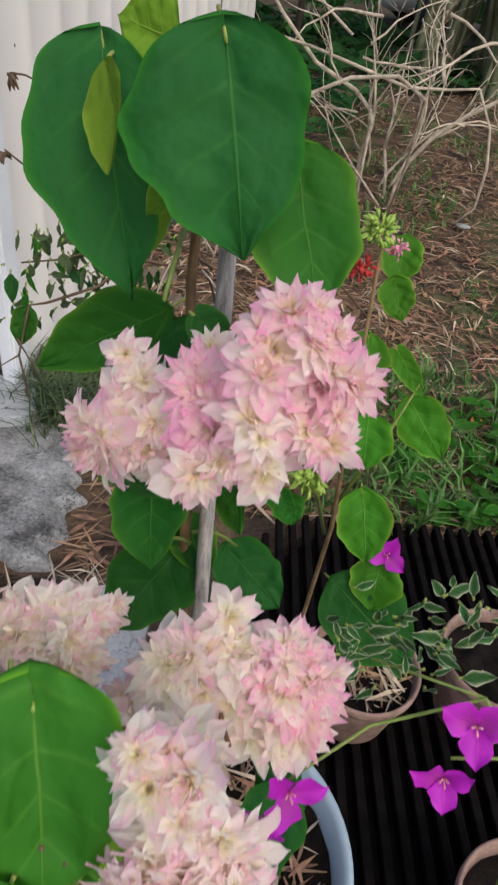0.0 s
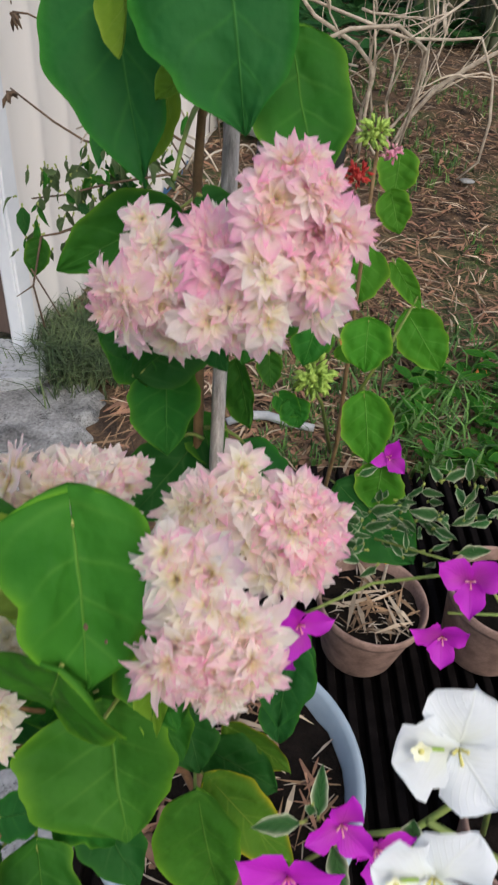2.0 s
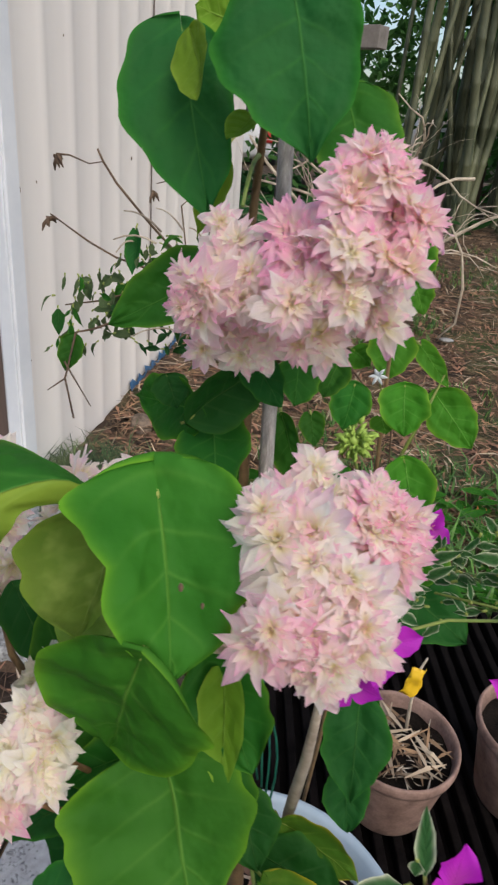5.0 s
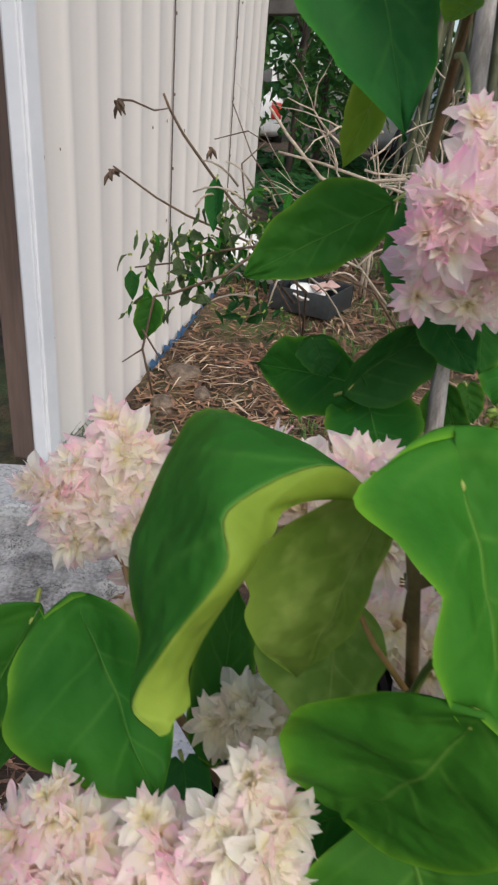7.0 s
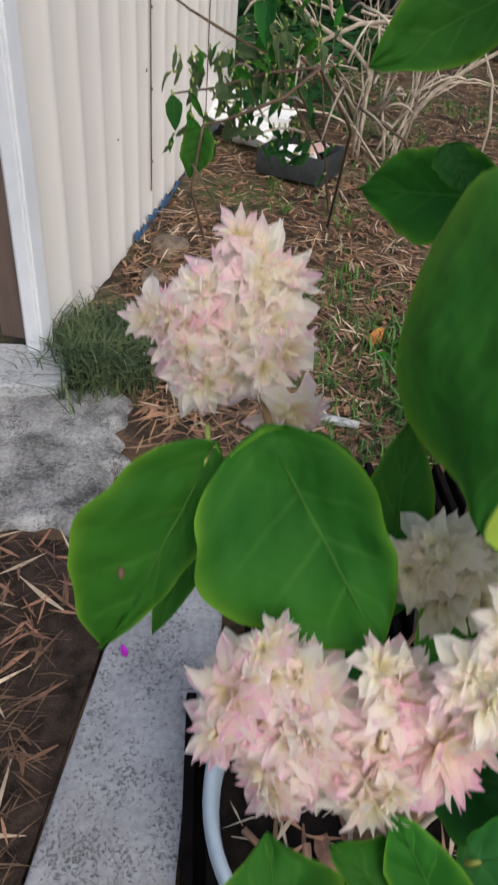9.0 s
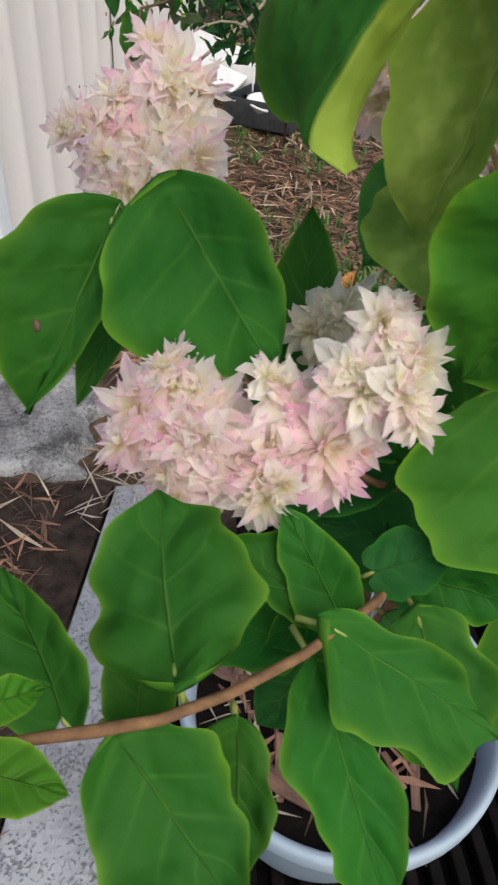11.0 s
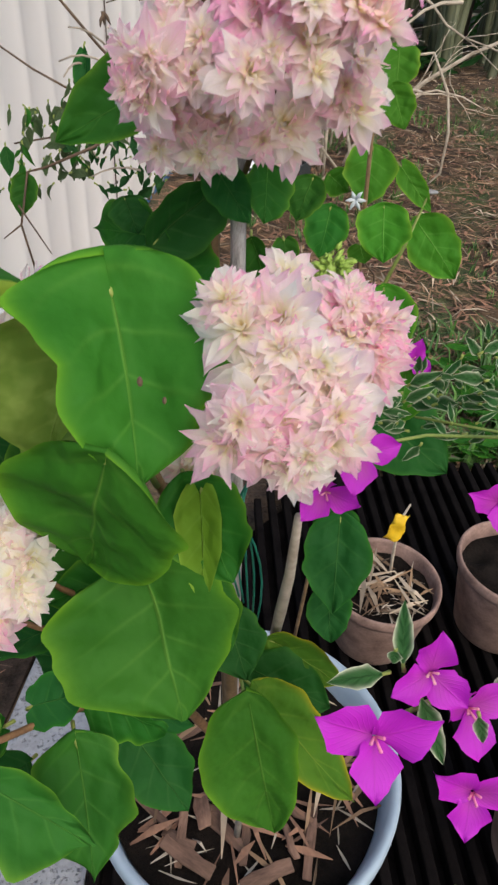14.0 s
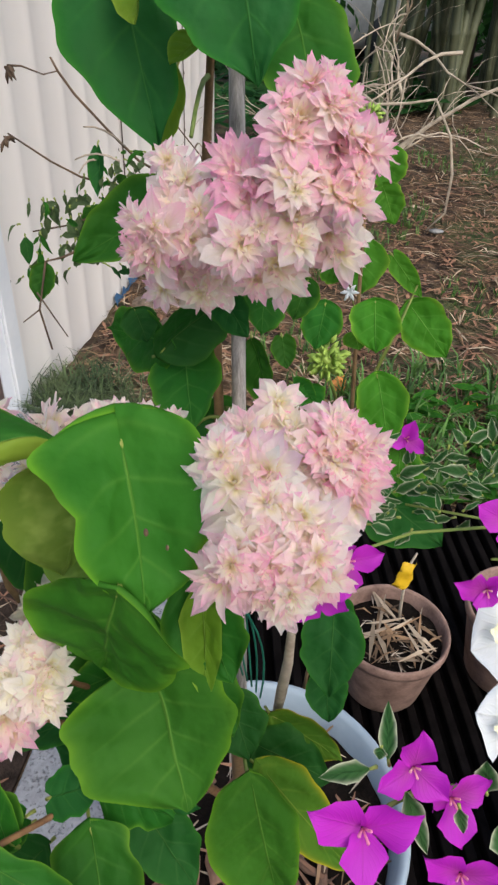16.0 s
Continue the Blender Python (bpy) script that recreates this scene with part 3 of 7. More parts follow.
def cluster(plant, name, foot, head, label):
    """The stalk that carries a flower cluster."""
    bm = bmesh.new()
    tube(bm, arc(foot, head, (0, 0, -0.008)), [0.0018, 0.0016, 0.0015, 0.0013, 0.0012, 0.001, 0.0008], 6)
    return part(name, bm, STEM_PINK, plant, label)


def three_bracts(plant, name, centre, axis, radius, roll, material, label, eye, kind="broad"):
    """A plain bougainvillea flower: three broad bracts round three small tubes."""
    COUNT[0] += 1
    rnd = random.Random(COUNT[0] * 3)
    turn = frame_of(axis)
    bm = bmesh.new()
    for k in range(3):
        d = Vector((math.cos(k * 2.1) * 0.12, math.sin(k * 2.1) * 0.12, 0.22)) * radius
        tube(bm, [turn @ (d * 0.1), turn @ d], [radius * 0.02, radius * 0.03], 6)
        bmesh.ops.create_icosphere(bm, subdivisions=1, radius=radius * 0.036, matrix=Matrix.Translation(turn @ (d * 1.05)))
    flower = part(name, bm, eye, plant, label)
    flower.location = centre
    for k in range(3):
        a = radians(roll) + 2.094 * k + rnd.uniform(-0.15, 0.15)
        t = radians((68 if kind == "broad" else 82) + rnd.uniform(-12, 10))
        out = Vector((math.cos(a), math.sin(a), 0))
        ob = new("bract", bract_mesh(kind, rnd.randrange(5), material))
        ob.parent = flower
        s = radius * rnd.uniform(0.92, 1.1)
        ob.matrix_basis = seat(turn @ (out * radius * 0.05), turn @ (out * math.sin(t) + Vector((0, 0, math.cos(t)))), turn @ (Vector((0, 0, math.sin(t))) - out * math.cos(t))) @ Matrix.Diagonal((s * (1.15 if kind == "round" else 0.92), s, s, 1))
    return flower


def magenta_flower(plant, centre, axis, radius, roll):
    return three_bracts(plant, "flower", centre, axis, radius, roll, MAGENTA, "magenta bougainvillea bloom", PINK)


def white_flower(plant, centre, axis, radius, roll):
    flower = three_bracts(plant, "flower", centre, axis, radius, roll, WHITE_BRACT, "white bloom with a pale yellow eye", YELLOW_EYE, "round")
    # a small open star sits on one bract
    turn = frame_of(axis)
    at = turn @ Vector((0.62, 0.12, 0.36)) * radius
    rim, mid, top = [], [], bmesh.new()
    for k in range(20):
        a = math.pi * k / 10
        r = radius * (0.17 if k % 4 < 2 else 0.13)
        rim.append(top.verts.new(turn @ Vector((math.cos(a) * r, math.sin(a) * r, 0.03 * radius))))
        mid.append(top.verts.new(turn @ Vector((math.cos(a), math.sin(a), 0)) * radius * 0.05))
    for k in range(20):
        top.faces.new((mid[k], mid[k - 1], rim[k - 1], rim[k]))
    star = part("star", top, CREAM, flower, "small cream star-shaped true flower")
    star.location = at
    eye = bmesh.new()
    bmesh.ops.create_icosphere(eye, subdivisions=2, radius=radius * 0.05)
    part("eye", eye, YELLOW_EYE, star)
    stalk = bmesh.new()
    tube(stalk, [Vector((0, 0, 0)), turn @ Vector((-0.1, -0.02, -0.12)) * radius, -at * 0.6], [radius * 0.03, radius * 0.035, radius * 0.03], 6)
    part("stalk", stalk, BUD_LIME, star)
    return flower


def setting(name, bm, material, label, category, smooth=False):
    return tagged(part(name, bm, material, smooth=smooth), label, category, kind="structure")


# ---- the setting ----
def lie(x, y):
    """The height of the ground, which rises gently behind the pots."""
    return 0.1 * max(0.0, min(y, 5.6) - 1.6)


def rough_ground():
    bm = bmesh.new()
    xs = [-900, -60, -12, -5] + [-3 + 0.05 * i for i in range(181)] + [7, 12, 60, 900]
    ys = [-900, -60, -12, -4] + [-2 + 0.05 * i for i in range(181)] + [8, 11, 15, 60, 900]
    g = []
    for y in ys:
        row = []
        for x in xs:
            n = noise.fractal(Vector((x, y, 0.3)) * 2.2, 0.8, 2.0, 4) if -4 < x < 7 and -3 < y < 8 else 0.0
            row.append(bm.verts.new((x, y, lie(x, min(y, 11)) - 0.015 + 0.018 * n)))
        g.append(row)
    for a, b in zip(g, g[1:]):
        for i in range(len(xs) - 1):
            bm.faces.new((a[i], a[i + 1], b[i + 1], b[i]))
    return bm


setting("ground", rough_ground(), GROUND, "brown mulched garden ground with litter and grass", "ground", smooth=True)

WALL_FOOT, WALL_WAY = Vector((-0.60, 1.60, 0)), Vector((0.24, 1.0, 0)).normalized()
WALL_OUT = Vector((1.0, -0.24, 0)).normalized()


def on_wall(s, h, proud=0.0):
    return WALL_FOOT + WALL_WAY * s + WALL_OUT * proud + Vector((0, 0, h))


def sheet_wall():
    """Ribbed sheet-metal cladding, with thickness, cut unevenly along its foot."""
    bm = bmesh.new()
    cols = []
    s, length = 0.0, 2.42
    pitch = (0.0, 0.04, 0.058, 0.07, 0.085, 0.097, 0.115)
    while s < length:
        for k, p in enumerate(pitch):
            d = (0.0, 0.001, 0.004, 0.0065, 0.0065, 0.004, 0.001)[k]
            if s + p <= length:
                cols.append((s + p, d))
        s += 0.155
    front, back = [], []
    for s, d in cols:
        low = 0.08 * s - 0.03 + 0.03 * math.floor(2.5 * (0.5 + 0.5 * math.sin(s * 3.1))) / 2.5
        front.append([bm.verts.new(on_wall(s, h, d)) for h in (low, 1.0, 2.0, 2.9)])
        back.append([bm.verts.new(on_wall(s, h, d - 0.03)) for h in (low, 1.0, 2.0, 2.9)])
    for rows, flip in ((front, 1), (back, -1)):
        for a, b in zip(rows, rows[1:]):
            for k in range(3):
                bm.faces.new((a[k], b[k], b[k + 1], a[k + 1])[::flip])
    for a, b in ((front[0], back[0]), (back[-1], front[-1])):
        for k in range(3):
            bm.faces.new((a[k], a[k + 1], b[k + 1], b[k]))
    return bm


wall = setting("wall_east", sheet_wall(), WALL, "cream ribbed sheet-metal shed wall", "wall", smooth=True)
rnd = random.Random(88)
for k in range(26):
    # screw heads and chipped specks in the cladding
    bm = bmesh.new()
    s, h = (0.05 + 0.03 * rnd.random(), 0.15 + 0.09 * k) if k < 14 else (rnd.uniform(0.1, 1.9), rnd.uniform(0.4, 1.9))
    bmesh.ops.create_icosphere(bm, subdivisions=1, radius=rnd.uniform(0.0025, 0.005), matrix=Matrix.Translation(on_wall(s, h, 0.008)) @ Matrix.Diagonal((0.6, 0.7, rnd.uniform(1, 2.2), 1)))
    part("screw", bm, TWIG_DARK, wall)


def seam(s, top):
    """The lifted edge where two sheets overlap, a dark narrow gap with nail heads."""
    bm = bmesh.new()
    turn = Matrix.Rotation(-math.atan2(0.24, 1.0), 4, "Z")
    box(bm, (0.004, 0.006, top - 0.2), Matrix.Translation(on_wall(s, 0.2 + (top - 0.2) / 2, 0.011)) @ turn, 0.001)
    for k in range(9):
        box(bm, (0.006, 0.006, 0.01), Matrix.Translation(on_wall(s + 0.02, 0.3 + 0.24 * k, 0.008)) @ turn, 0.001)
    return bm


setting("seam", seam(0.985, 2.8), POST, "dark lapped seam in the shed cladding", "seam")
setting("seam", seam(1.80, 2.8), POST, "dark lapped seam in the shed cladding", "seam")


def corner():
    """The folded trim on the wall's end and the return wall with a red panel beside a dark post."""
    bm = bmesh.new()
    turn = Matrix.Rotation(-math.atan2(0.24, 1.0), 4, "Z")
    for dx, dy, sx, sy in ((0.003, 0.03, 0.012, 0.06), (-0.016, -0.004, 0.036, 0.012)):
        p = WALL_FOOT + WALL_OUT * (dx + 0.012) + WALL_WAY * dy
        box(bm, (sx, sy, 2.85), Matrix.Translation(p + Vector((0, 0, 1.47))) @ turn, 0.003)
    return bm


setting("trim", corner(), TRIM, "white folded metal corner trim of the shed", "trim")
turn = Matrix.Rotation(-math.atan2(0.24, 1.0), 4, "Z")
bm = bmesh.new()
p = WALL_FOOT - WALL_OUT * 0.077 + WALL_WAY * 0.07
box(bm, (0.09, 0.07, 2.8), Matrix.Translation(p + Vector((0, 0, 1.45))) @ turn, 0.006)
setting("post", bm, POST_BROWN, "dark weathered timber door post", "post")
bm = bmesh.new()
p = WALL_FOOT - WALL_OUT * 1.16 + WALL_WAY * 0.3
box(bm, (2.0, 0.05, 2.1), Matrix.Translation(p + Vector((0, 0, 1.80))) @ turn, 0.004)
setting("wall_south", bm, RED, "red painted shed front panel", "wall")
bm = bmesh.new()
p = WALL_FOOT - WALL_OUT * 1.25 + WALL_WAY * 1.4
box(bm, (2.2, 2.2, 0.04), Matrix.Translation(p + Vector((0, 0, 2.95))) @ turn, 0.004)
setting("roof", bm, EAVE, "grey shed roof", "roof")
bm = bmesh.new()
box(bm, (0.09, 2.2, 0.10), Matrix.Translation(on_wall(2.6, 1.49, 0.25) + Vector((-0.449, 0.398, 0))) @ turn @ Matrix.Rotation(radians(62), 4, "Z"), 0.004)
setting("beam", bm, EAVE, "grey weathered beam under the shed eave", "beam")


def slab(points, z0, z1, bevel=0.008):
    bm = bmesh.new()
    low = [bm.verts.new((x, y, z0)) for x, y in points]
    high = [bm.verts.new((x, y, z1)) for x, y in points]
    n = len(points)
    bm.faces.new(low[::-1])
    top = bm.faces.new(high)
    for i in range(n):
        bm.faces.new((low[i], low[(i + 1) % n], high[(i + 1) % n], high[i]))
    bmesh.ops.bevel(bm, geom=list(top.edges), offset=bevel, segments=3, affect="EDGES", profile=0.6)
    return bm


setting("doorstep", slab(((-2.2, 1.18), (-0.52, 1.44), (-0.50, 1.50), (-0.54, 1.64), (-2.2, 1.6)), -0.05, 0.045, 0.012), STEP, "grey cement doorstep at the foot of the shed", "step")


def concrete_patch():
    bm = bmesh.new()
    g = []
    for j in range(61):
        row = []
        for i in range(101):
            x, y = -1.6 + 1.4 * i / 100, 0.90 + 0.58 * j / 60
            edge = min(1.0, max(0.0, (-0.31 - 0.05 * noise.noise(Vector((y * 17, 2, 0))) - x) / 0.05), max(0.0, (y - 0.955 - 0.03 * noise.noise(Vector((x * 19, 0, 0)))) / 0.03))
            n = noise.fractal(Vector((x, y, 0)) * 16, 0.7, 2.0, 4)
            row.append(bm.verts.new((x, y, -0.05 + 0.06 * edge + 0.008 * n)))
        g.append(row)
    for a, b in zip(g, g[1:]):
        for i in range(100):
            bm.faces.new((a[i], a[i + 1], b[i + 1], b[i]))
    return bm


setting("concrete", concrete_patch(), CONCRETE, "rough crumbling concrete in front of the step", "paving", smooth=True)
bm = slab(((-0.385, 0.15), (-0.172, 0.10), (-0.155, 0.55), (-0.105, 0.66), (-0.09, 0.86), (-0.13, 0.935), (-0.262, 0.92)), -0.03, 0.012, 0.006)
setting("edging", bm, EDGING, "grey concrete edging strip, mossy and chipped", "edging")
bm = slab(((-1.4, -0.4), (-0.48, -0.4), (-0.39, 0.15), (-0.268, 0.93), (-1.4, 0.96)), -0.05, 0.008, 0.004)
setting("soil_bed", bm, SOIL_BED, "dark bare soil beside the edging", "soil")


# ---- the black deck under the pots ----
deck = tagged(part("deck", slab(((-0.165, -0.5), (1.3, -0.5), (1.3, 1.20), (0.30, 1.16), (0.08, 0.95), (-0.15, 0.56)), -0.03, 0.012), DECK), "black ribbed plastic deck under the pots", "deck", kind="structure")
rib = bmesh.new()
box(rib, (0.016, 1.72, 0.03), Matrix(), 0.003)
rib_mesh = bpy.data.meshes.new("slat")
rib.to_mesh(rib_mesh)
rib.free()
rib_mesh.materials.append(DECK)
for k in range(44):
    ob = new("slat", rib_mesh)
    ob.parent = deck
    x = -0.15 + 0.033 * k
    # the slats end along the deck's slanting corner
    end = min(1.17 + 0.02 * x, 0.58 + 1.75 * (x + 0.15))
    ob.location = (x, (end - 0.5) / 2, 0.028)
    ob.scale = (1, (end + 0.5) / 1.72, 1)


# ---- pots ----
def pot(name, label, x, y, top, radius, height, material, lip=0.02, base=0.0, turn=0.72):
    """A round plastic pot with a rolled lip, filled with soil."""
    ob = thing(name, label, "plant pot", place=(x, y, base))
    h, r = height, radius
    t = 0.006
    bm = lathe(bmesh.new(), [(0.0, 0.0), (r * turn * 0.96, 0.0), (r * turn, 0.006), (r * 0.93, h - 2.2 * lip), (r * 0.935, h - 1.9 * lip), (r * 0.985, h - 1.8 * lip), (r, h - 1.2 * lip), (r, h - 0.3 * lip), (r * 0.985, h), (r * 0.955, h), (r * 0.93, h - 0.4 * lip), (r * 0.91, h - 1.6 * lip), (r * 0.88, h * 0.72), (r * 0.75, h * 0.3), (0.0, h * 0.3)])
    part("body", bm, material, ob)
    bm = bmesh.new()
    rings = 10
    prev = None
    for i in range(rings + 1):
        rr = r * 0.89 * i / rings
        ring = [bm.verts.new((rr * math.cos(a), rr * math.sin(a), h - 2.6 * lip + 0.012 * noise.noise(Vector((rr * math.cos(a) * 30, rr * math.sin(a) * 30, top))))) for a in [2 * math.pi * k / 40 for k in range(40)]]
        if prev:
            for k in range(40):
                bm.faces.new((prev[k], prev[(k + 1) % 40], ring[(k + 1) % 40], ring[k]))
        prev = ring
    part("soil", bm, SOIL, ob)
    return ob


GREY = pot("plant_pot", "large grey-blue plastic pot with a rolled lip, littered soil", 0.048, 0.324, 0.265, 0.186, 0.225, POT_GREY, 0.018, 0.043)
BROWN = pot("plant_pot", "dusty terracotta-brown plastic pot with dry straw on its soil", 0.302, 0.668, 0.12, 0.100, 0.15, POT_BROWN, 0.012, 0.043)


def stem(plant, points, radii, material=STEM_BROWN, name="stem", label="", sides=7):
    bm = bmesh.new()
    tube(bm, points, radii, sides)
    return part(name, bm, material, plant, label)


BUDS = {}


def bud_mesh(material, k):
    """A small bud, pointed at both ends; three shapes to a colour."""
    key = (material.name, k)
    if key not in BUDS:
        bm = bmesh.new()
        rings = []
        for z, r in ((0.22, 0.15 + 0.03 * k), (0.55, 0.24 + 0.02 * k), (0.82, 0.16)):
            rings.append([bm.verts.new((r * math.cos(2.094 * i + z), r * math.sin(2.094 * i + z), z)) for i in range(3)])
        foot, tip = bm.verts.new((0, 0, 0)), bm.verts.new((0.05 * k, 0, 1.05))
        for i in range(3):
            j = (i + 1) % 3
            bm.faces.new((foot, rings[0][j], rings[0][i]))
            bm.faces.new((rings[2][i], rings[2][j], tip))
            for low, high in zip(rings, rings[1:]):
                bm.faces.new((low[i], low[j], high[j], high[i]))
        me = bpy.data.meshes.new("bud")
        bm.to_mesh(me)
        bm.free()
        me.materials.append(material)
        me.shade_smooth()
        BUDS[key] = me
    return BUDS[key]


def bud_cluster(plant, centre, size, n, material, label, seed):
    rnd = random.Random(seed)
    bm = bmesh.new()
    bmesh.ops.create_icosphere(bm, subdivisions=2, radius=size * 0.3)
    for v in bm.verts:
        v.co *= 1 + 0.5 * noise.noise(v.co / size * 4)
    head = part("bud_head", bm, material, plant, label)
    head.location = centre
    for k in range(n):
        d = Vector((rnd.uniform(-1, 1), rnd.uniform(-1, 1), rnd.uniform(-0.9, 0.9))).normalized()
        p = d * size * rnd.uniform(0.2, 0.72)
        d = (d + Vector((rnd.uniform(-1, 1), rnd.uniform(-1, 1), rnd.uniform(-1, 1))) * 0.6).normalized()
        ob = new("bud", bud_mesh(material, k % 3))
        ob.parent = head
        f = size * rnd.uniform(0.35, 0.65)
        ob.matrix_basis = Matrix.Translation(p) @ frame_of(d).to_4x4() @ Matrix.Diagonal((f, f, f, 1))


# ---- the tall potted bougainvillea ----
main = thing("bougainvillea", "potted bougainvillea with pale pink double blooms tied to a stake", "plant", place=(0, 0, 0))
slim_plant = thing("bougainvillea", "slim young bougainvillea with lime green leaves and a yellow bud cluster", "plant")
magenta_plant = thing("bougainvillea", "magenta bougainvillea with white-edged leaves", "plant")
white_plant = thing("bougainvillea", "white-flowered bougainvillea leaning over the deck", "plant")
bm = bmesh.new()
tube(bm, [(0.030, 0.285, 0.225), (0.021, 0.250, 0.45), (0.013, 0.238, 0.72), (0.0083, 0.2786, 0.90), (0.006, 0.305, 1.0), (0.003, 0.332, 1.12)], [0.0048, 0.0046, 0.0049, 0.0045, 0.0047, 0.0043], 8)
stake = tagged(part("stake", bm, BARK), "grey weathered wooden stake in the pot", "stake")
top_cluster = cluster(main, "inflorescence", (0.01, 0.26, 1.02), (0.015, 0.20, 1.03), "pink and cream double blooms")
middle_cluster = cluster(main, "inflorescence", (0.02, 0.17, 0.90), (0.025, 0.11, 0.945), "cream and pink double blooms")
side_cluster = cluster(main, "inflorescence", (-0.12, 0.17, 0.82), (-0.147, 0.22, 0.885), "pale pink double blooms")
low_cluster = cluster(main, "inflorescence", (-0.06, 0.10, 0.80), (-0.098, 0.085, 0.84), "cream and pink double blooms")
pale_cluster = cluster(main, "inflorescence", (-0.06, 0.12, 0.80), (-0.083, 0.095, 0.855), "cream double blooms, some faded grey")
hidden_cluster = cluster(main, "inflorescence", (-0.03, 0.15, 0.88), (-0.04, 0.128, 0.92), "cream double blooms, partly dried")
# the tall potted plant: leaves from the tip of the shoot downwards
leaf(main, (-0.0022, 0.2668, 1.1336), (0.0144, 0.2373, 1.0650), (-0.005, -0.917, 0.400), 0.0663, LEAF_DARK, fold=0.16, curl=-0.08, wave=0.15, lobe=0.09, skew=0.18)
leaf(main, (-0.0566, 0.3208, 1.1164), (-0.0382, 0.2562, 1.0353), (-0.056, -0.789, 0.612), 0.0595, LEAF_DARK, fold=0.22, curl=-0.15, wave=0.15, lobe=0.085, skew=0.22)
leaf(main, (0.0308, 0.2791, 1.0904), (0.0447, 0.2416, 1.0433), (0.060, -0.765, 0.641), 0.0505, LEAF_MID, fold=0.2, curl=0.0, wave=0.15, lobe=0.16, skew=-0.10)
leaf(main, (-0.0501, 0.2968, 1.1142), (-0.0338, 0.2694, 1.0791), (-0.644, -0.709, 0.287), 0.0240, LEAF_LIGHT, fold=0.6, curl=0.35, wave=0.15, lobe=0.05)
leaf(main, (-0.027, 0.323, 1.123), (-0.050, 0.328, 1.127), (-0.164, -0.969, 0.185), 0.034, LEAF_LIGHT, fold=0.2, curl=0.2, wave=0.15, lobe=0.12)
leaf(main, (-0.0171, 0.2749, 1.0777), (-0.0274, 0.2653, 1.0652), (-0.275, -0.715, 0.643), 0.0160, LEAF_LIGHT, fold=0.5, curl=0.2, wave=0.15, lobe=0.12)
leaf(main, (-0.0247, 0.3238, 0.9947), (-0.0951, 0.3184, 0.9536), (-0.015, -0.977, 0.212), 0.0414, LEAF_MID, fold=0.15, curl=0.05, wave=0.05, lobe=0.04, skew=-0.16)
leaf(main, (-0.030, 0.350, 1.059), (-0.044, 0.363, 1.008), (-0.505, -0.859, -0.086), 0.024, LEAF_LIGHT, fold=0.3, curl=0.1, wave=0.15, lobe=0.02)
leaf(main, (-0.005, 0.250, 1.032), (0.013, 0.241, 1.023), (-0.100, -0.831, 0.547), 0.017, LEAF_DARK, fold=0.2, curl=0.1, wave=0.15, lobe=0.12)
leaf(main, (-0.035, 0.284, 0.913), (-0.077, 0.351, 0.895), (-0.854, -0.516, 0.064), 0.043, LEAF_MID, fold=0.3, curl=0.1, wave=0.15, lobe=0.12)
leaf(main, (-0.038, 0.274, 0.915), (-0.002, 0.290, 0.948), (0.322, -0.938, 0.127), 0.036, LEAF_DARK, fold=0.7, curl=0.2, wave=0.15, lobe=0.12)
leaf(main, (-0.0262, 0.2914, 0.9033), (-0.0201, 0.2389, 0.8826), (-0.315, -0.338, 0.887), 0.0475, LEAF_MID_LIT, fold=0.2, curl=-0.1, wave=0.15, lobe=0.12, skew=0.00)
leaf(main, (0.0176, 0.3055, 0.9064), (0.0322, 0.2806, 0.8724), (-0.481, -0.786, 0.389), 0.0252, LEAF_MID, fold=0.2, curl=0.1, wave=0.15, lobe=0.05, skew=-0.33)
leaf(main, (0.023, 0.288, 0.952), (0.020, 0.271, 0.927), (0.457, -0.763, 0.458), 0.031, LEAF_MID, fold=0.3, curl=0.1, wave=0.15, lobe=0.12)
leaf(main, (-0.008, 0.286, 1.005), (-0.014, 0.257, 0.954), (-0.753, -0.529, 0.392), 0.047, LEAF_DARK, fold=0.4, curl=0.1, wave=0.15, lobe=0.12)
leaf(main, (-0.007, 0.272, 0.957), (0.013, 0.255, 0.933), (-0.395, -0.864, 0.312), 0.024, LEAF_DARK, fold=0.2, curl=0.1, wave=0.15, lobe=0.12)
leaf(main, (0.074, 0.365, 0.908), (0.068, 0.346, 0.880), (-0.122, -0.812, 0.571), 0.031, LEAF_MID, fold=0.2, curl=0.1, wave=0.15, lobe=0.12)
leaf(main, (0.040, 0.329, 0.898), (0.043, 0.316, 0.880), (-0.119, -0.826, 0.551), 0.018, LEAF_MID, fold=0.2, curl=0.1, wave=0.15, lobe=0.12)
leaf(main, (0.057, 0.350, 0.931), (0.048, 0.335, 0.908), (-0.369, -0.697, 0.614), 0.027, LEAF_MID, fold=0.2, curl=0.1, wave=0.15, lobe=0.12)
leaf(main, (-0.006, 0.281, 0.854), (-0.045, 0.249, 0.810), (0.071, -0.836, 0.544), 0.054, LEAF_DARK, fold=0.2, curl=0.1, wave=0.15, lobe=0.12)
leaf(main, (0.025, 0.304, 0.831), (0.064, 0.282, 0.805), (-0.018, -0.768, 0.640), 0.043, LEAF_DARK, fold=0.18, curl=0.1, wave=0.15, lobe=0.12)
leaf(main, (-0.004, 0.295, 0.866), (0.010, 0.273, 0.839), (0.066, -0.757, 0.650), 0.030, LEAF_MID, fold=0.2, curl=0.1, wave=0.15, lobe=0.12)
leaf(main, (0.062, 0.341, 0.852), (0.070, 0.329, 0.837), (-0.074, -0.794, 0.604), 0.024, LEAF_MID, fold=0.2, curl=0.1, wave=0.15, lobe=0.12)
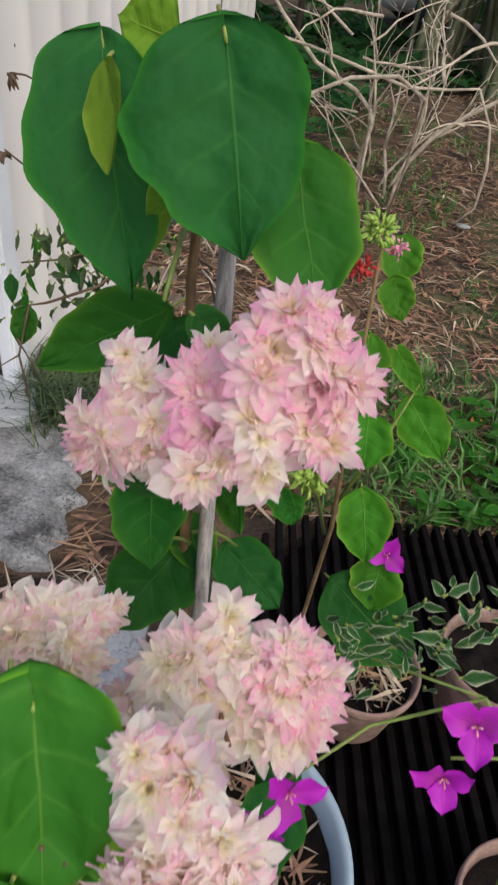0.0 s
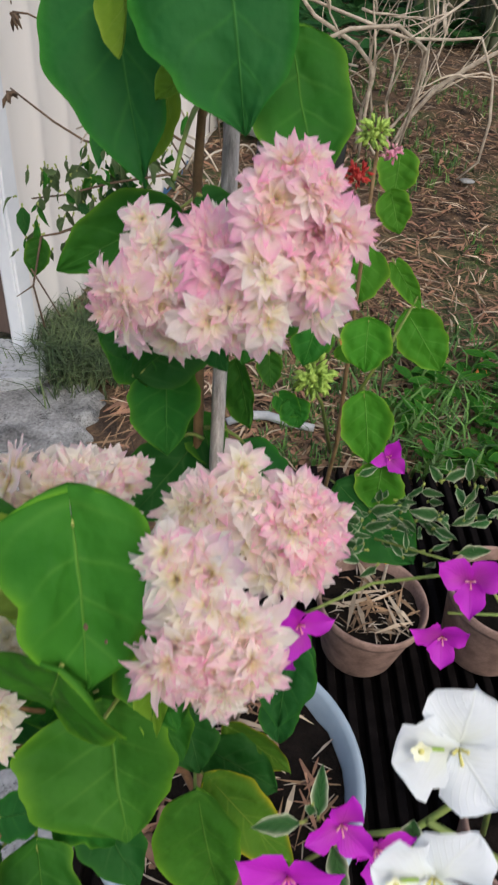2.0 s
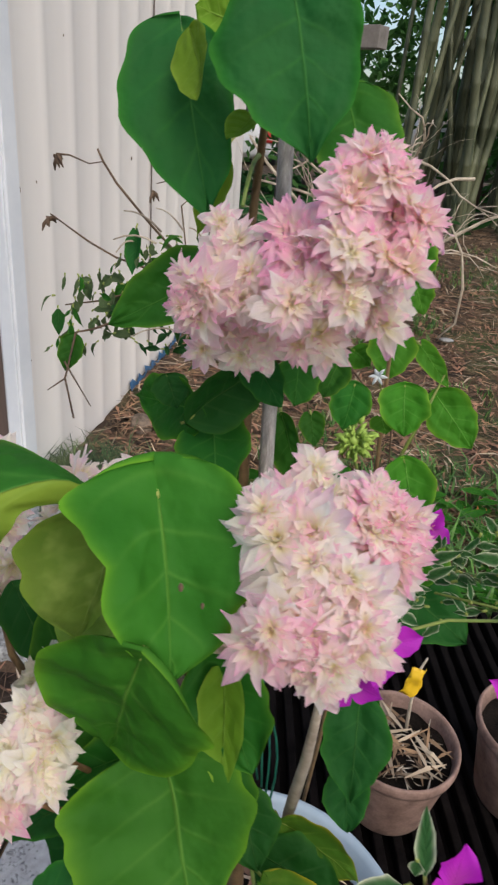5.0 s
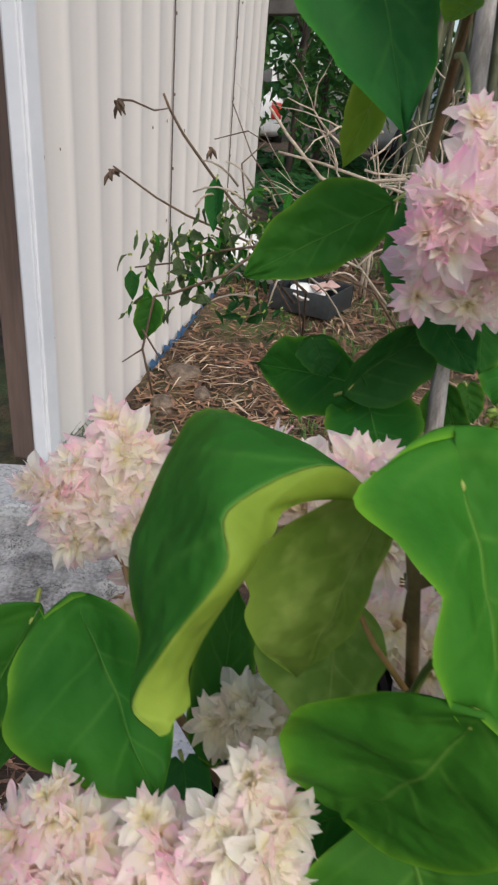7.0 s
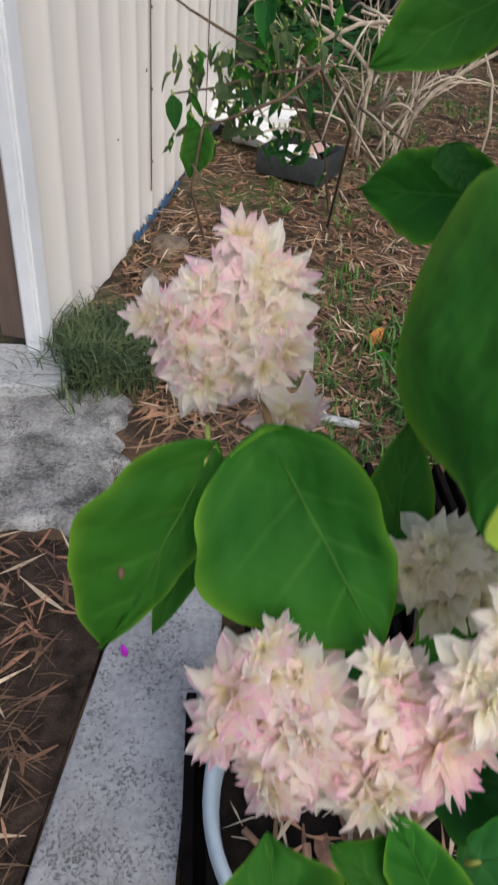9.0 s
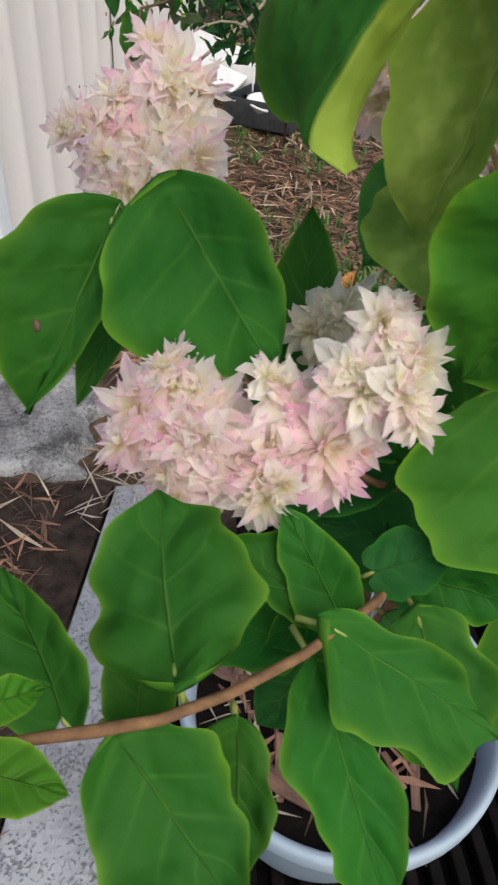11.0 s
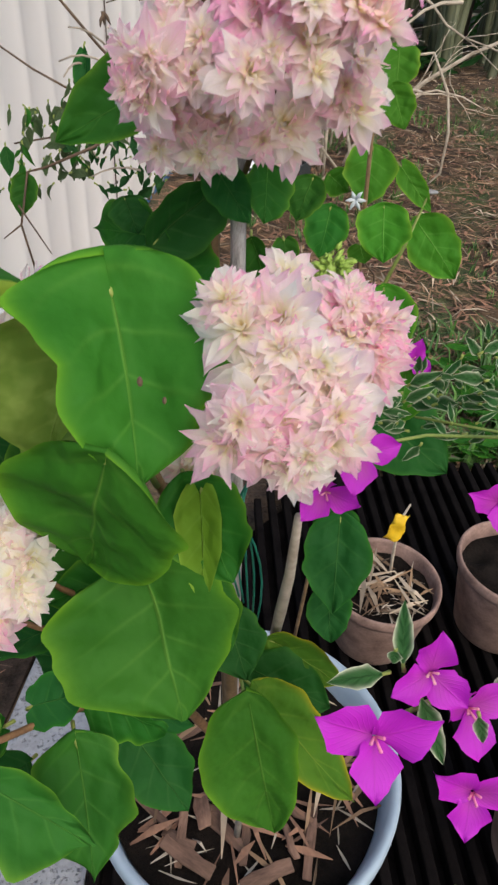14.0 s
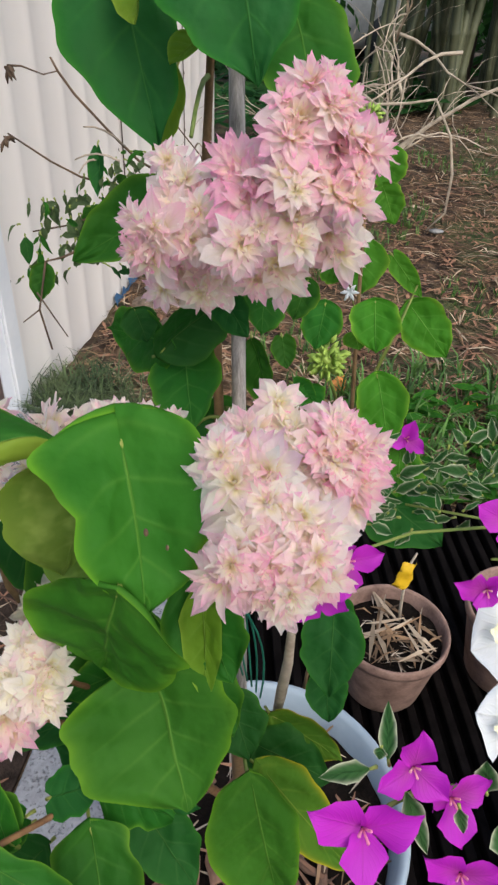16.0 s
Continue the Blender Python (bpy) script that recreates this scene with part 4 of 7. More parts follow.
leaf(main, (0.052, 0.343, 0.854), (0.069, 0.334, 0.843), (-0.116, -0.866, 0.486), 0.019, LEAF_MID, fold=0.2, curl=0.1, wave=0.15, lobe=0.12)
leaf(main, (-0.057, 0.299, 0.929), (-0.048, 0.286, 0.914), (0.090, -0.727, 0.681), 0.024, LEAF_DARK, fold=0.2, curl=0.1, wave=0.15, lobe=0.12)
leaf(main, (0.115, 0.331, 0.773), (0.173, 0.295, 0.731), (-0.021, -0.771, 0.636), 0.065, LEAF_DARK, fold=0.15, curl=0.1, wave=0.15, lobe=0.12)
# the lower leaves on the tall plant
leaf(main, (-0.040, 0.109, 0.958), (-0.026, 0.068, 0.913), (0.105, -0.725, 0.680), 0.071, LEAF_SPOT, fold=0.42, curl=-0.1, wave=0.25, lobe=0.24, pinch=0.6, skew=-0.05)
leaf(main, (-0.0406, 0.0719, 0.9178), (-0.0569, 0.0875, 0.8481), (-0.362, -0.923, -0.129), 0.0654, LEAF_SPOT, fold=0.15, curl=-0.12, wave=0.2, lobe=0.1)
leaf(main, (-0.0330, 0.1005, 0.8358), (-0.0149, 0.0533, 0.8045), (-0.173, -0.514, 0.840), 0.0774, LEAF_SPOT, fold=0.22, curl=-0.2, wave=0.2, lobe=0.12, skew=0.18)
leaf(main, (-0.011, 0.114, 0.869), (-0.009, 0.089, 0.833), (-0.466, -0.744, 0.480), 0.022, LEAF_LIGHT, fold=0.3, curl=0.1, wave=0.15, lobe=0.12)
leaf(main, (0.0154, 0.1018, 0.7365), (0.0339, 0.0735, 0.6388), (0.054, -0.958, 0.283), 0.0528, LEAF_SPOT, fold=0.18, curl=-0.1, wave=0.15, lobe=0.1, skew=0.21)
leaf(main, (0.0244, 0.1187, 0.7184), (0.0728, 0.1143, 0.6237), (0.588, -0.730, 0.348), 0.0380, LEAF_YEL, fold=0.25, curl=0.2, wave=0.15, lobe=0.12)
leaf(main, (0.033, 0.157, 0.713), (0.077, 0.142, 0.695), (-0.226, -0.942, 0.248), 0.033, LEAF_YEL, fold=0.2, curl=0.1, wave=0.15, lobe=0.12)
leaf(main, (-0.0977, 0.0321, 0.8146), (-0.0500, 0.0234, 0.7761), (0.469, -0.568, 0.677), 0.0295, LEAF_MID_LIT, fold=0.2, curl=0.1, wave=0.8, lobe=0.15, skew=-0.40)
leaf(main, (-0.061, 0.058, 0.779), (-0.051, 0.024, 0.740), (0.092, -0.731, 0.676), 0.040, LEAF_MID, fold=0.2, curl=0.1, wave=0.7, lobe=0.12)
leaf(main, (-0.1034, 0.0275, 0.8034), (-0.0833, -0.0106, 0.7498), (0.147, -0.800, 0.582), 0.0256, LEAF_MID, fold=0.2, curl=0.1, wave=0.8, lobe=0.08, skew=0.11)
leaf(main, (-0.0944, 0.0474, 0.7954), (-0.1259, 0.0655, 0.8124), (-0.029, -0.544, 0.839), 0.0240, LEAF_MID, fold=0.15, curl=0.1, wave=0.5, lobe=0.12, skew=-0.41)
leaf(main, (-0.0936, 0.0590, 0.7814), (-0.1323, 0.0544, 0.7694), (-0.188, -0.634, 0.750), 0.0231, LEAF_MID, fold=0.15, curl=0.1, wave=0.5, lobe=0.12, skew=-0.08)
leaf(main, (-0.088, 0.065, 0.750), (-0.112, 0.052, 0.732), (-0.220, -0.646, 0.731), 0.030, LEAF_DARK, fold=0.15, curl=0.1, wave=0.4, lobe=0.12)
leaf(main, (-0.039, 0.095, 0.769), (-0.088, 0.109, 0.777), (-0.056, -0.659, 0.750), 0.041, LEAF_DARK, fold=0.2, curl=0.1, wave=0.4, lobe=0.12)
leaf(main, (-0.057, 0.076, 0.780), (-0.024, 0.067, 0.775), (-0.181, -0.910, 0.374), 0.027, LEAF_MID, fold=0.3, curl=0.1, wave=0.6, lobe=0.12)
leaf(main, (-0.087, 0.121, 0.790), (-0.061, 0.101, 0.771), (0.028, -0.679, 0.734), 0.024, LEAF_DARK, fold=0.2, curl=0.1, wave=0.15, lobe=0.12)
leaf(main, (-0.053, 0.095, 0.753), (-0.012, 0.086, 0.748), (-0.144, -0.901, 0.410), 0.024, LEAF_DARK, fold=0.3, curl=0.1, wave=0.3, lobe=0.12)
leaf(main, (-0.051, 0.109, 0.756), (-0.018, 0.098, 0.748), (-0.015, -0.640, 0.769), 0.026, LEAF_DARK, fold=0.2, curl=0.1, wave=0.15, lobe=0.12)
leaf(main, (-0.046, 0.100, 0.717), (-0.017, 0.072, 0.688), (0.061, -0.680, 0.731), 0.038, LEAF_DARK, fold=0.2, curl=0.1, wave=0.15, lobe=0.12)
leaf(main, (-0.065, 0.120, 0.757), (-0.038, 0.106, 0.745), (0.011, -0.663, 0.749), 0.024, LEAF_DARK, fold=0.2, curl=0.1, wave=0.15, lobe=0.12)
leaf(main, (-0.106, 0.142, 0.806), (-0.100, 0.124, 0.787), (0.120, -0.719, 0.684), 0.020, LEAF_DARK, fold=0.2, curl=0.1, wave=0.15, lobe=0.12)
leaf(main, (-0.122, 0.190, 0.845), (-0.097, 0.165, 0.818), (-0.010, -0.722, 0.692), 0.028, LEAF_DARK, fold=0.2, curl=0.1, wave=0.15, lobe=0.12)
leaf(main, (-0.017, 0.120, 0.869), (0.002, 0.093, 0.840), (-0.285, -0.784, 0.552), 0.040, LEAF_MID, fold=0.2, curl=0.1, wave=0.15, lobe=0.12)
leaf(main, (0.003, 0.141, 0.760), (0.015, 0.121, 0.731), (0.080, -0.795, 0.602), 0.033, LEAF_DARK, fold=0.2, curl=0.1, wave=0.15, lobe=0.12)
leaf(main, (-0.017, 0.131, 0.808), (0.003, 0.107, 0.775), (0.129, -0.764, 0.633), 0.032, LEAF_MID, fold=0.2, curl=0.1, wave=0.15, lobe=0.12)
leaf(main, (0.021, 0.148, 0.699), (0.068, 0.134, 0.683), (0.025, -0.711, 0.703), 0.040, LEAF_DARK, fold=0.2, curl=0.1, wave=0.15, lobe=0.12)
leaf(main, (0.061, 0.158, 0.812), (0.058, 0.132, 0.773), (-0.186, -0.804, 0.564), 0.035, LEAF_DARK, fold=0.2, curl=0.1, wave=0.15, lobe=0.12)
leaf(main, (0.060, 0.153, 0.765), (0.062, 0.137, 0.741), (-0.142, -0.818, 0.557), 0.025, LEAF_DARK, fold=0.2, curl=0.1, wave=0.15, lobe=0.12)
leaf(main, (0.058, 0.176, 0.803), (0.075, 0.157, 0.776), (-0.056, -0.822, 0.567), 0.027, LEAF_DARK, fold=0.2, curl=0.1, wave=0.15, lobe=0.12)
# the side branch to the corner of the wall
leaf(main, (-0.1400, 0.1345, 0.8837), (-0.1110, 0.0988, 0.8473), (-0.228, -0.782, 0.580), 0.0535, LEAF_MID, fold=0.18, curl=0.0, wave=0.1, lobe=0.16, skew=0.31)
leaf(main, (-0.1603, 0.1407, 0.8735), (-0.1881, 0.1091, 0.8216), (0.333, -0.862, 0.381), 0.0368, LEAF_MID, fold=0.3, curl=-0.2, wave=0.15, lobe=0.12, skew=0.55)
leaf(main, (-0.157, 0.158, 0.848), (-0.173, 0.129, 0.812), (-0.242, -0.710, 0.662), 0.018, LEAF_MID, fold=0.3, curl=0.1, wave=0.15, lobe=0.12)
leaf(main, (-0.1404, 0.0127, 0.8336), (-0.1456, 0.0559, 0.8393), (-0.169, -0.113, 0.979), 0.0371, LEAF_MID, fold=0.15, curl=0.1, wave=0.5, lobe=0.12, skew=-0.08)
leaf(main, (-0.1609, 0.0009, 0.8382), (-0.1699, 0.0199, 0.8592), (-0.299, -0.767, 0.568), 0.0200, LEAF_MID, fold=0.35, curl=0.1, wave=0.2, lobe=0.12)
leaf(main, (-0.149, 0.012, 0.813), (-0.146, 0.029, 0.834), (-0.077, -0.766, 0.639), 0.017, LEAF_MID, fold=0.2, curl=0.1, wave=0.15, lobe=0.12)
leaf(main, (-0.1503, 0.0022, 0.8219), (-0.1274, -0.0198, 0.7999), (0.161, -0.556, 0.815), 0.0309, LEAF_MID, fold=0.2, curl=0.1, wave=0.5, lobe=0.12, skew=0.07)
leaf(main, (-0.1259, 0.0105, 0.8083), (-0.1249, -0.0117, 0.7818), (-0.050, -0.749, 0.660), 0.0249, LEAF_MID, fold=0.2, curl=0.1, wave=0.4, lobe=0.12, skew=-0.37)
leaf(main, (-0.1704, -0.0153, 0.8551), (-0.1554, -0.0193, 0.8531), (0.050, -0.349, 0.936), 0.0110, LEAF_LIME, fold=0.2, curl=0.1, wave=0.15, lobe=0.12)
leaf(main, (-0.1678, -0.0091, 0.8616), (-0.1588, -0.0081, 0.8646), (-0.232, -0.507, 0.830), 0.0070, LEAF_LIME, fold=0.2, curl=0.1, wave=0.15, lobe=0.12)
leaf(main, (-0.093, 0.047, 0.799), (-0.109, 0.070, 0.823), (-0.172, -0.773, 0.610), 0.021, LEAF_MID, fold=0.2, curl=0.1, wave=0.4, lobe=0.12)
leaf(main, (-0.090, 0.060, 0.790), (-0.111, 0.052, 0.777), (-0.291, -0.529, 0.797), 0.020, LEAF_MID, fold=0.2, curl=0.1, wave=0.2, lobe=0.12)
leaf(main, (-0.066, 0.101, 0.806), (-0.106, 0.093, 0.790), (-0.329, -0.180, 0.927), 0.023, LEAF_DARK, fold=0.3, curl=0.1, wave=0.15, lobe=0.12)
leaf(main, (-0.078, 0.066, 0.796), (-0.053, 0.068, 0.803), (-0.178, -0.546, 0.819), 0.022, LEAF_DARK, fold=0.3, curl=0.1, wave=0.4, lobe=0.12)
leaf(main, (-0.047, 0.116, 0.820), (-0.079, 0.110, 0.807), (-0.153, -0.681, 0.716), 0.023, LEAF_MID, fold=0.2, curl=0.1, wave=0.15, lobe=0.12)
leaf(main, (-0.095, 0.140, 0.820), (-0.088, 0.178, 0.867), (-0.227, -0.736, 0.638), 0.026, LEAF_MID, fold=0.2, curl=0.1, wave=0.15, lobe=0.12)
# two large leaves with turned edges
# the half that turns from the sun takes the lit green
curled_leaf(main, ((-0.0510, 0.1205, 0.9394), (-0.0726, 0.1099, 0.9614), (-0.0968, 0.0885, 0.9613), (-0.0970, 0.0770, 0.9541), (-0.1077, 0.0741, 0.9363), (-0.1148, 0.0710, 0.9208), (-0.1083, 0.0673, 0.9162)),
            ((-0.0515, 0.1207, 0.9400), (-0.0864, 0.1293, 0.9587), (-0.1083, 0.1333, 0.9604), (-0.1216, 0.1165, 0.9305), (-0.1161, 0.0945, 0.9185), (-0.1154, 0.0727, 0.9197), (-0.1083, 0.0673, 0.9162)),
            ((-0.0506, 0.1200, 0.9386), (-0.0598, 0.1155, 0.9466), (-0.0828, 0.1021, 0.9538), (-0.0897, 0.0936, 0.9453), (-0.1006, 0.0899, 0.9238), (-0.1029, 0.0754, 0.9128), (-0.1083, 0.0673, 0.9162)), LEAF_MID_LIT, LEAF_UNDER)
leaf(main, (-0.0550, 0.1255, 0.9386), (-0.0694, 0.1094, 0.8849), (0.25, -0.95, -0.05), 0.0400, LEAF_OLIVE, fold=0.2, curl=-0.15, wave=0.2, lobe=0.12, skew=0.70)
leaf(main, (-0.0580, 0.1391, 0.8914), (-0.0618, 0.1095, 0.8632), (-0.360, -0.699, 0.618), 0.0412, LEAF_OLIVE, fold=0.25, curl=0.1, wave=0.15, lobe=0.12, skew=0.16)
leaf(main, (-0.0367, 0.1349, 0.8220), (-0.0863, 0.1219, 0.7949), (-0.324, -0.477, 0.817), 0.0561, LEAF_SPOT, fold=0.2, curl=0.1, wave=0.3, lobe=0.12)
stem(main, [(-0.1819, -0.0179, 0.8544), (-0.1752, -0.0153, 0.8563), (-0.1693, -0.0129, 0.8562), (-0.1618, -0.0100, 0.8523), (-0.153, -0.006, 0.846), (-0.143, 0.001, 0.835), (-0.129, 0.010, 0.827), (-0.111, 0.022, 0.821), (-0.091, 0.042, 0.807), (-0.074, 0.062, 0.791), (-0.054, 0.085, 0.770), (-0.03, 0.13, 0.71), (0.0, 0.22, 0.5), (0.028, 0.29, 0.21)], [0.0006, 0.0007, 0.0008, 0.001, 0.0012, 0.0012, 0.0013, 0.0013, 0.0014, 0.0015, 0.0018, 0.003, 0.004, 0.005], STEM_PINK)
bud_cluster(main, (-0.1737, -0.0051, 0.8631), 0.0052, 90, BUD_LIME, 'lime green young buds', 8)
stem(main, [(-0.1737, -0.0051, 0.8631), (-0.1715, -0.0087, 0.8601), (-0.1693, -0.0123, 0.8569)], [0.0004, 0.0005, 0.0006], STEM_GREEN)
# flower clusters
floret(top_cluster, (-0.023, 0.187, 1.018), (-0.432, -0.832, 0.350), 0.0144, 0.55)
floret(top_cluster, (-0.033, 0.183, 1.011), (-0.514, -0.823, 0.240), 0.0140, 0.6)
floret(top_cluster, (-0.038, 0.186, 1.015), (-0.559, -0.780, 0.280), 0.0105, 0.5)
floret(top_cluster, (-0.021, 0.197, 1.033), (-0.417, -0.723, 0.551), 0.0128, 0.35)
floret(top_cluster, (-0.015, 0.213, 0.989), (-0.305, -0.944, 0.124), 0.0175, 0.4)
floret(top_cluster, (-0.028, 0.213, 0.989), (-0.418, -0.901, 0.115), 0.0154, 0.4)
floret(top_cluster, (-0.006, 0.187, 1.019), (-0.254, -0.890, 0.379), 0.0128, 0.55)
floret(top_cluster, (0.002, 0.183, 1.039), (-0.145, -0.754, 0.640), 0.0133, 0.75)
floret(top_cluster, (0.010, 0.175, 1.027), (-0.039, -0.883, 0.469), 0.0146, 0.95)
floret(top_cluster, (0.005, 0.167, 1.015), (-0.107, -0.955, 0.275), 0.0122, 0.3)
floret(top_cluster, (0.023, 0.214, 0.990), (0.063, -0.988, 0.143), 0.0161, 0.45)
floret(top_cluster, (0.029, 0.188, 1.072), (0.195, -0.367, 0.910), 0.0117, 0.85)
floret(top_cluster, (0.026, 0.180, 1.060), (0.177, -0.523, 0.834), 0.0126, 0.75)
floret(top_cluster, (0.039, 0.182, 1.064), (0.327, -0.460, 0.825), 0.0105, 0.7)
floret(top_cluster, (0.044, 0.183, 1.049), (0.375, -0.614, 0.695), 0.0135, 0.75)
floret(top_cluster, (0.054, 0.182, 1.049), (0.479, -0.592, 0.649), 0.0131, 0.85)
floret(top_cluster, (0.035, 0.177, 1.039), (0.288, -0.749, 0.597), 0.0127, 0.5)
floret(top_cluster, (0.049, 0.171, 1.032), (0.440, -0.768, 0.465), 0.0127, 0.65)
floret(top_cluster, (0.025, 0.173, 1.025), (0.153, -0.893, 0.423), 0.0137, 0.4)
floret(top_cluster, (0.044, 0.224, 1.006), (0.283, -0.901, 0.330), 0.0166, 0.45)
floret(top_cluster, (0.053, 0.217, 0.997), (0.354, -0.912, 0.205), 0.0134, 0.45)
floret(top_cluster, (0.021, 0.168, 1.042), (0.123, -0.756, 0.643), 0.0105, 0.3)
floret(top_cluster, (-0.004, 0.212, 0.990), (-0.205, -0.970, 0.131), 0.0146, 0.25)
floret(top_cluster, (-0.016, 0.182, 1.011), (-0.348, -0.903, 0.253), 0.0116, 0.35)
floret(top_cluster, (-0.017, 0.225, 1.007), (-0.630, -0.696, 0.344), 0.0159, 0.4)
floret(top_cluster, (0.013, 0.221, 1.028), (0.007, -0.553, 0.833), 0.0152, 0.4)
floret(top_cluster, (0.039, 0.220, 1.052), (0.440, -0.148, 0.885), 0.0133, 0.4)
floret(top_cluster, (0.051, 0.213, 1.026), (0.678, -0.480, 0.557), 0.0150, 0.4)
floret(top_cluster, (0.026, 0.259, 0.994), (0.200, -0.921, 0.335), 0.0179, 0.4)
floret(top_cluster, (0.050, 0.267, 1.001), (0.580, -0.695, 0.424), 0.0180, 0.4)
floret(middle_cluster, (0.012, 0.152, 0.935), (-0.188, -0.458, 0.869), 0.0165, 0.29)
floret(middle_cluster, (-0.000, 0.087, 0.960), (-0.354, -0.604, 0.715), 0.0134, 0.29)
floret(middle_cluster, (0.011, 0.088, 0.962), (-0.146, -0.612, 0.777), 0.0127, 0.41)
floret(middle_cluster, (0.006, 0.079, 0.949), (-0.243, -0.799, 0.550), 0.0146, 0.33)
floret(middle_cluster, (-0.003, 0.149, 0.930), (-0.384, -0.491, 0.782), 0.0155, 0.16)
floret(middle_cluster, (0.027, 0.154, 0.939), (0.014, -0.429, 0.903), 0.0150, 0.16)
floret(middle_cluster, (0.052, 0.144, 0.928), (0.349, -0.557, 0.753), 0.0165, 0.78)
floret(middle_cluster, (0.059, 0.138, 0.920), (0.444, -0.628, 0.639), 0.0150, 0.74)
floret(middle_cluster, (0.042, 0.150, 0.935), (0.214, -0.474, 0.854), 0.0155, 0.25)
floret(middle_cluster, (0.048, 0.154, 0.942), (0.276, -0.393, 0.877), 0.0125, 0.57)
floret(middle_cluster, (0.042, 0.137, 0.917), (0.237, -0.706, 0.667), 0.0150, 0.20)
floret(middle_cluster, (-0.005, 0.067, 0.931), (-0.404, -0.901, 0.159), 0.0134, 0.61)
floret(middle_cluster, (0.005, 0.071, 0.937), (-0.264, -0.922, 0.285), 0.0138, 0.41)
floret(middle_cluster, (0.010, 0.064, 0.927), (-0.145, -0.984, 0.105), 0.0127, 0.41)
floret(middle_cluster, (0.028, 0.066, 0.932), (0.161, -0.969, 0.190), 0.0127, 0.53)
floret(middle_cluster, (0.029, 0.074, 0.944), (0.206, -0.879, 0.431), 0.0134, 0.16)
floret(middle_cluster, (0.018, 0.076, 0.945), (-0.015, -0.882, 0.470), 0.0127, 0.16)
floret(middle_cluster, (0.016, 0.061, 0.924), (-0.042, -0.998, 0.052), 0.0100, 0.33)
floret(middle_cluster, (0.027, 0.141, 0.921), (0.019, -0.674, 0.738), 0.0165, 0.12)
floret(middle_cluster, (0.057, 0.148, 0.934), (0.390, -0.474, 0.789), 0.0135, 0.66)
floret(middle_cluster, (0.008, 0.111, 0.939), (-0.354, -0.560, 0.749), 0.0145, 0.08)
floret(middle_cluster, (0.041, 0.160, 0.894), (0.316, -0.702, 0.638), 0.0183, 0.08)
floret(middle_cluster, (0.010, 0.095, 0.915), (-0.272, -0.957, 0.101), 0.0145, 0.08)
floret(side_cluster, (-0.141, 0.226, 0.903), (0.212, -0.502, 0.839), 0.0164, 0.33)
floret(side_cluster, (-0.153, 0.222, 0.895), (-0.072, -0.633, 0.771), 0.0164, 0.30)
floret(side_cluster, (-0.171, 0.215, 0.881), (-0.491, -0.763, 0.421), 0.0154, 0.27)
floret(side_cluster, (-0.178, 0.216, 0.881), (-0.607, -0.690, 0.394), 0.0117, 0.27)
floret(side_cluster, (-0.157, 0.212, 0.877), (-0.193, -0.907, 0.373), 0.0164, 0.12)
floret(side_cluster, (-0.138, 0.215, 0.885), (0.300, -0.791, 0.534), 0.0168, 0.18)
floret(side_cluster, (-0.148, 0.206, 0.866), (0.040, -0.992, 0.123), 0.0168, 0.09)
floret(side_cluster, (-0.130, 0.208, 0.873), (0.450, -0.857, 0.252), 0.0140, 0.12)
floret(side_cluster, (-0.163, 0.205, 0.864), (-0.313, -0.947, 0.065), 0.0140, 0.09)
floret(side_cluster, (-0.126, 0.197, 0.853), (0.439, -0.890, -0.124), 0.0140, 0.06)
floret(side_cluster, (-0.130, 0.190, 0.840), (0.330, -0.896, -0.296), 0.0105, 0.03)
floret(low_cluster, (-0.153, 0.088, 0.843), (-0.686, -0.401, 0.607), 0.0129, 0.42)
floret(low_cluster, (-0.142, 0.082, 0.837), (-0.541, -0.646, 0.539), 0.0129, 0.30)
floret(low_cluster, (-0.131, 0.087, 0.845), (-0.284, -0.521, 0.805), 0.0141, 0.07)
floret(low_cluster, (-0.136, 0.076, 0.830), (-0.406, -0.852, 0.330), 0.0132, 0.24)
floret(low_cluster, (-0.123, 0.075, 0.832), (-0.101, -0.914, 0.393), 0.0132, 0.15)
floret(low_cluster, (-0.107, 0.087, 0.848), (0.270, -0.481, 0.834), 0.0116, 0.03)
floret(low_cluster, (-0.111, 0.078, 0.837), (0.190, -0.808, 0.558), 0.0129, 0.36)
floret(low_cluster, (-0.096, 0.076, 0.837), (0.475, -0.744, 0.471), 0.0132, 0.51)
floret(low_cluster, (-0.142, 0.092, 0.849), (-0.497, -0.327, 0.804), 0.0106, 0.06)
floret(low_cluster, (-0.116, 0.068, 0.825), (0.074, -0.986, 0.147), 0.0106, 0.12)
floret(low_cluster, (-0.144, 0.075, 0.828), (-0.531, -0.811, 0.244), 0.0099, 0.24)
floret(low_cluster, (-0.148, 0.092, 0.848), (-0.588, -0.300, 0.751), 0.0096, 0.24)
floret(pale_cluster, (-0.085, 0.085, 0.863), (0.041, -0.764, 0.644), 0.0122, 0.12)
floret(pale_cluster, (-0.077, 0.078, 0.857), (0.299, -0.879, 0.372), 0.0122, 0.08)
floret(pale_cluster, (-0.088, 0.079, 0.856), (-0.052, -0.934, 0.354), 0.0116, 0.10)
floret(pale_cluster, (-0.082, 0.089, 0.869), (0.131, -0.584, 0.801), 0.0095, 0.12)
floret(pale_cluster, (-0.093, 0.083, 0.860), (-0.250, -0.828, 0.503), 0.0092, 0.08)
floret(pale_cluster, (-0.087, 0.134, 0.850), (-0.436, -0.377, 0.817), 0.0148, 0.00)
floret(pale_cluster, (-0.079, 0.128, 0.845), (-0.294, -0.557, 0.777), 0.0136, 0.00)
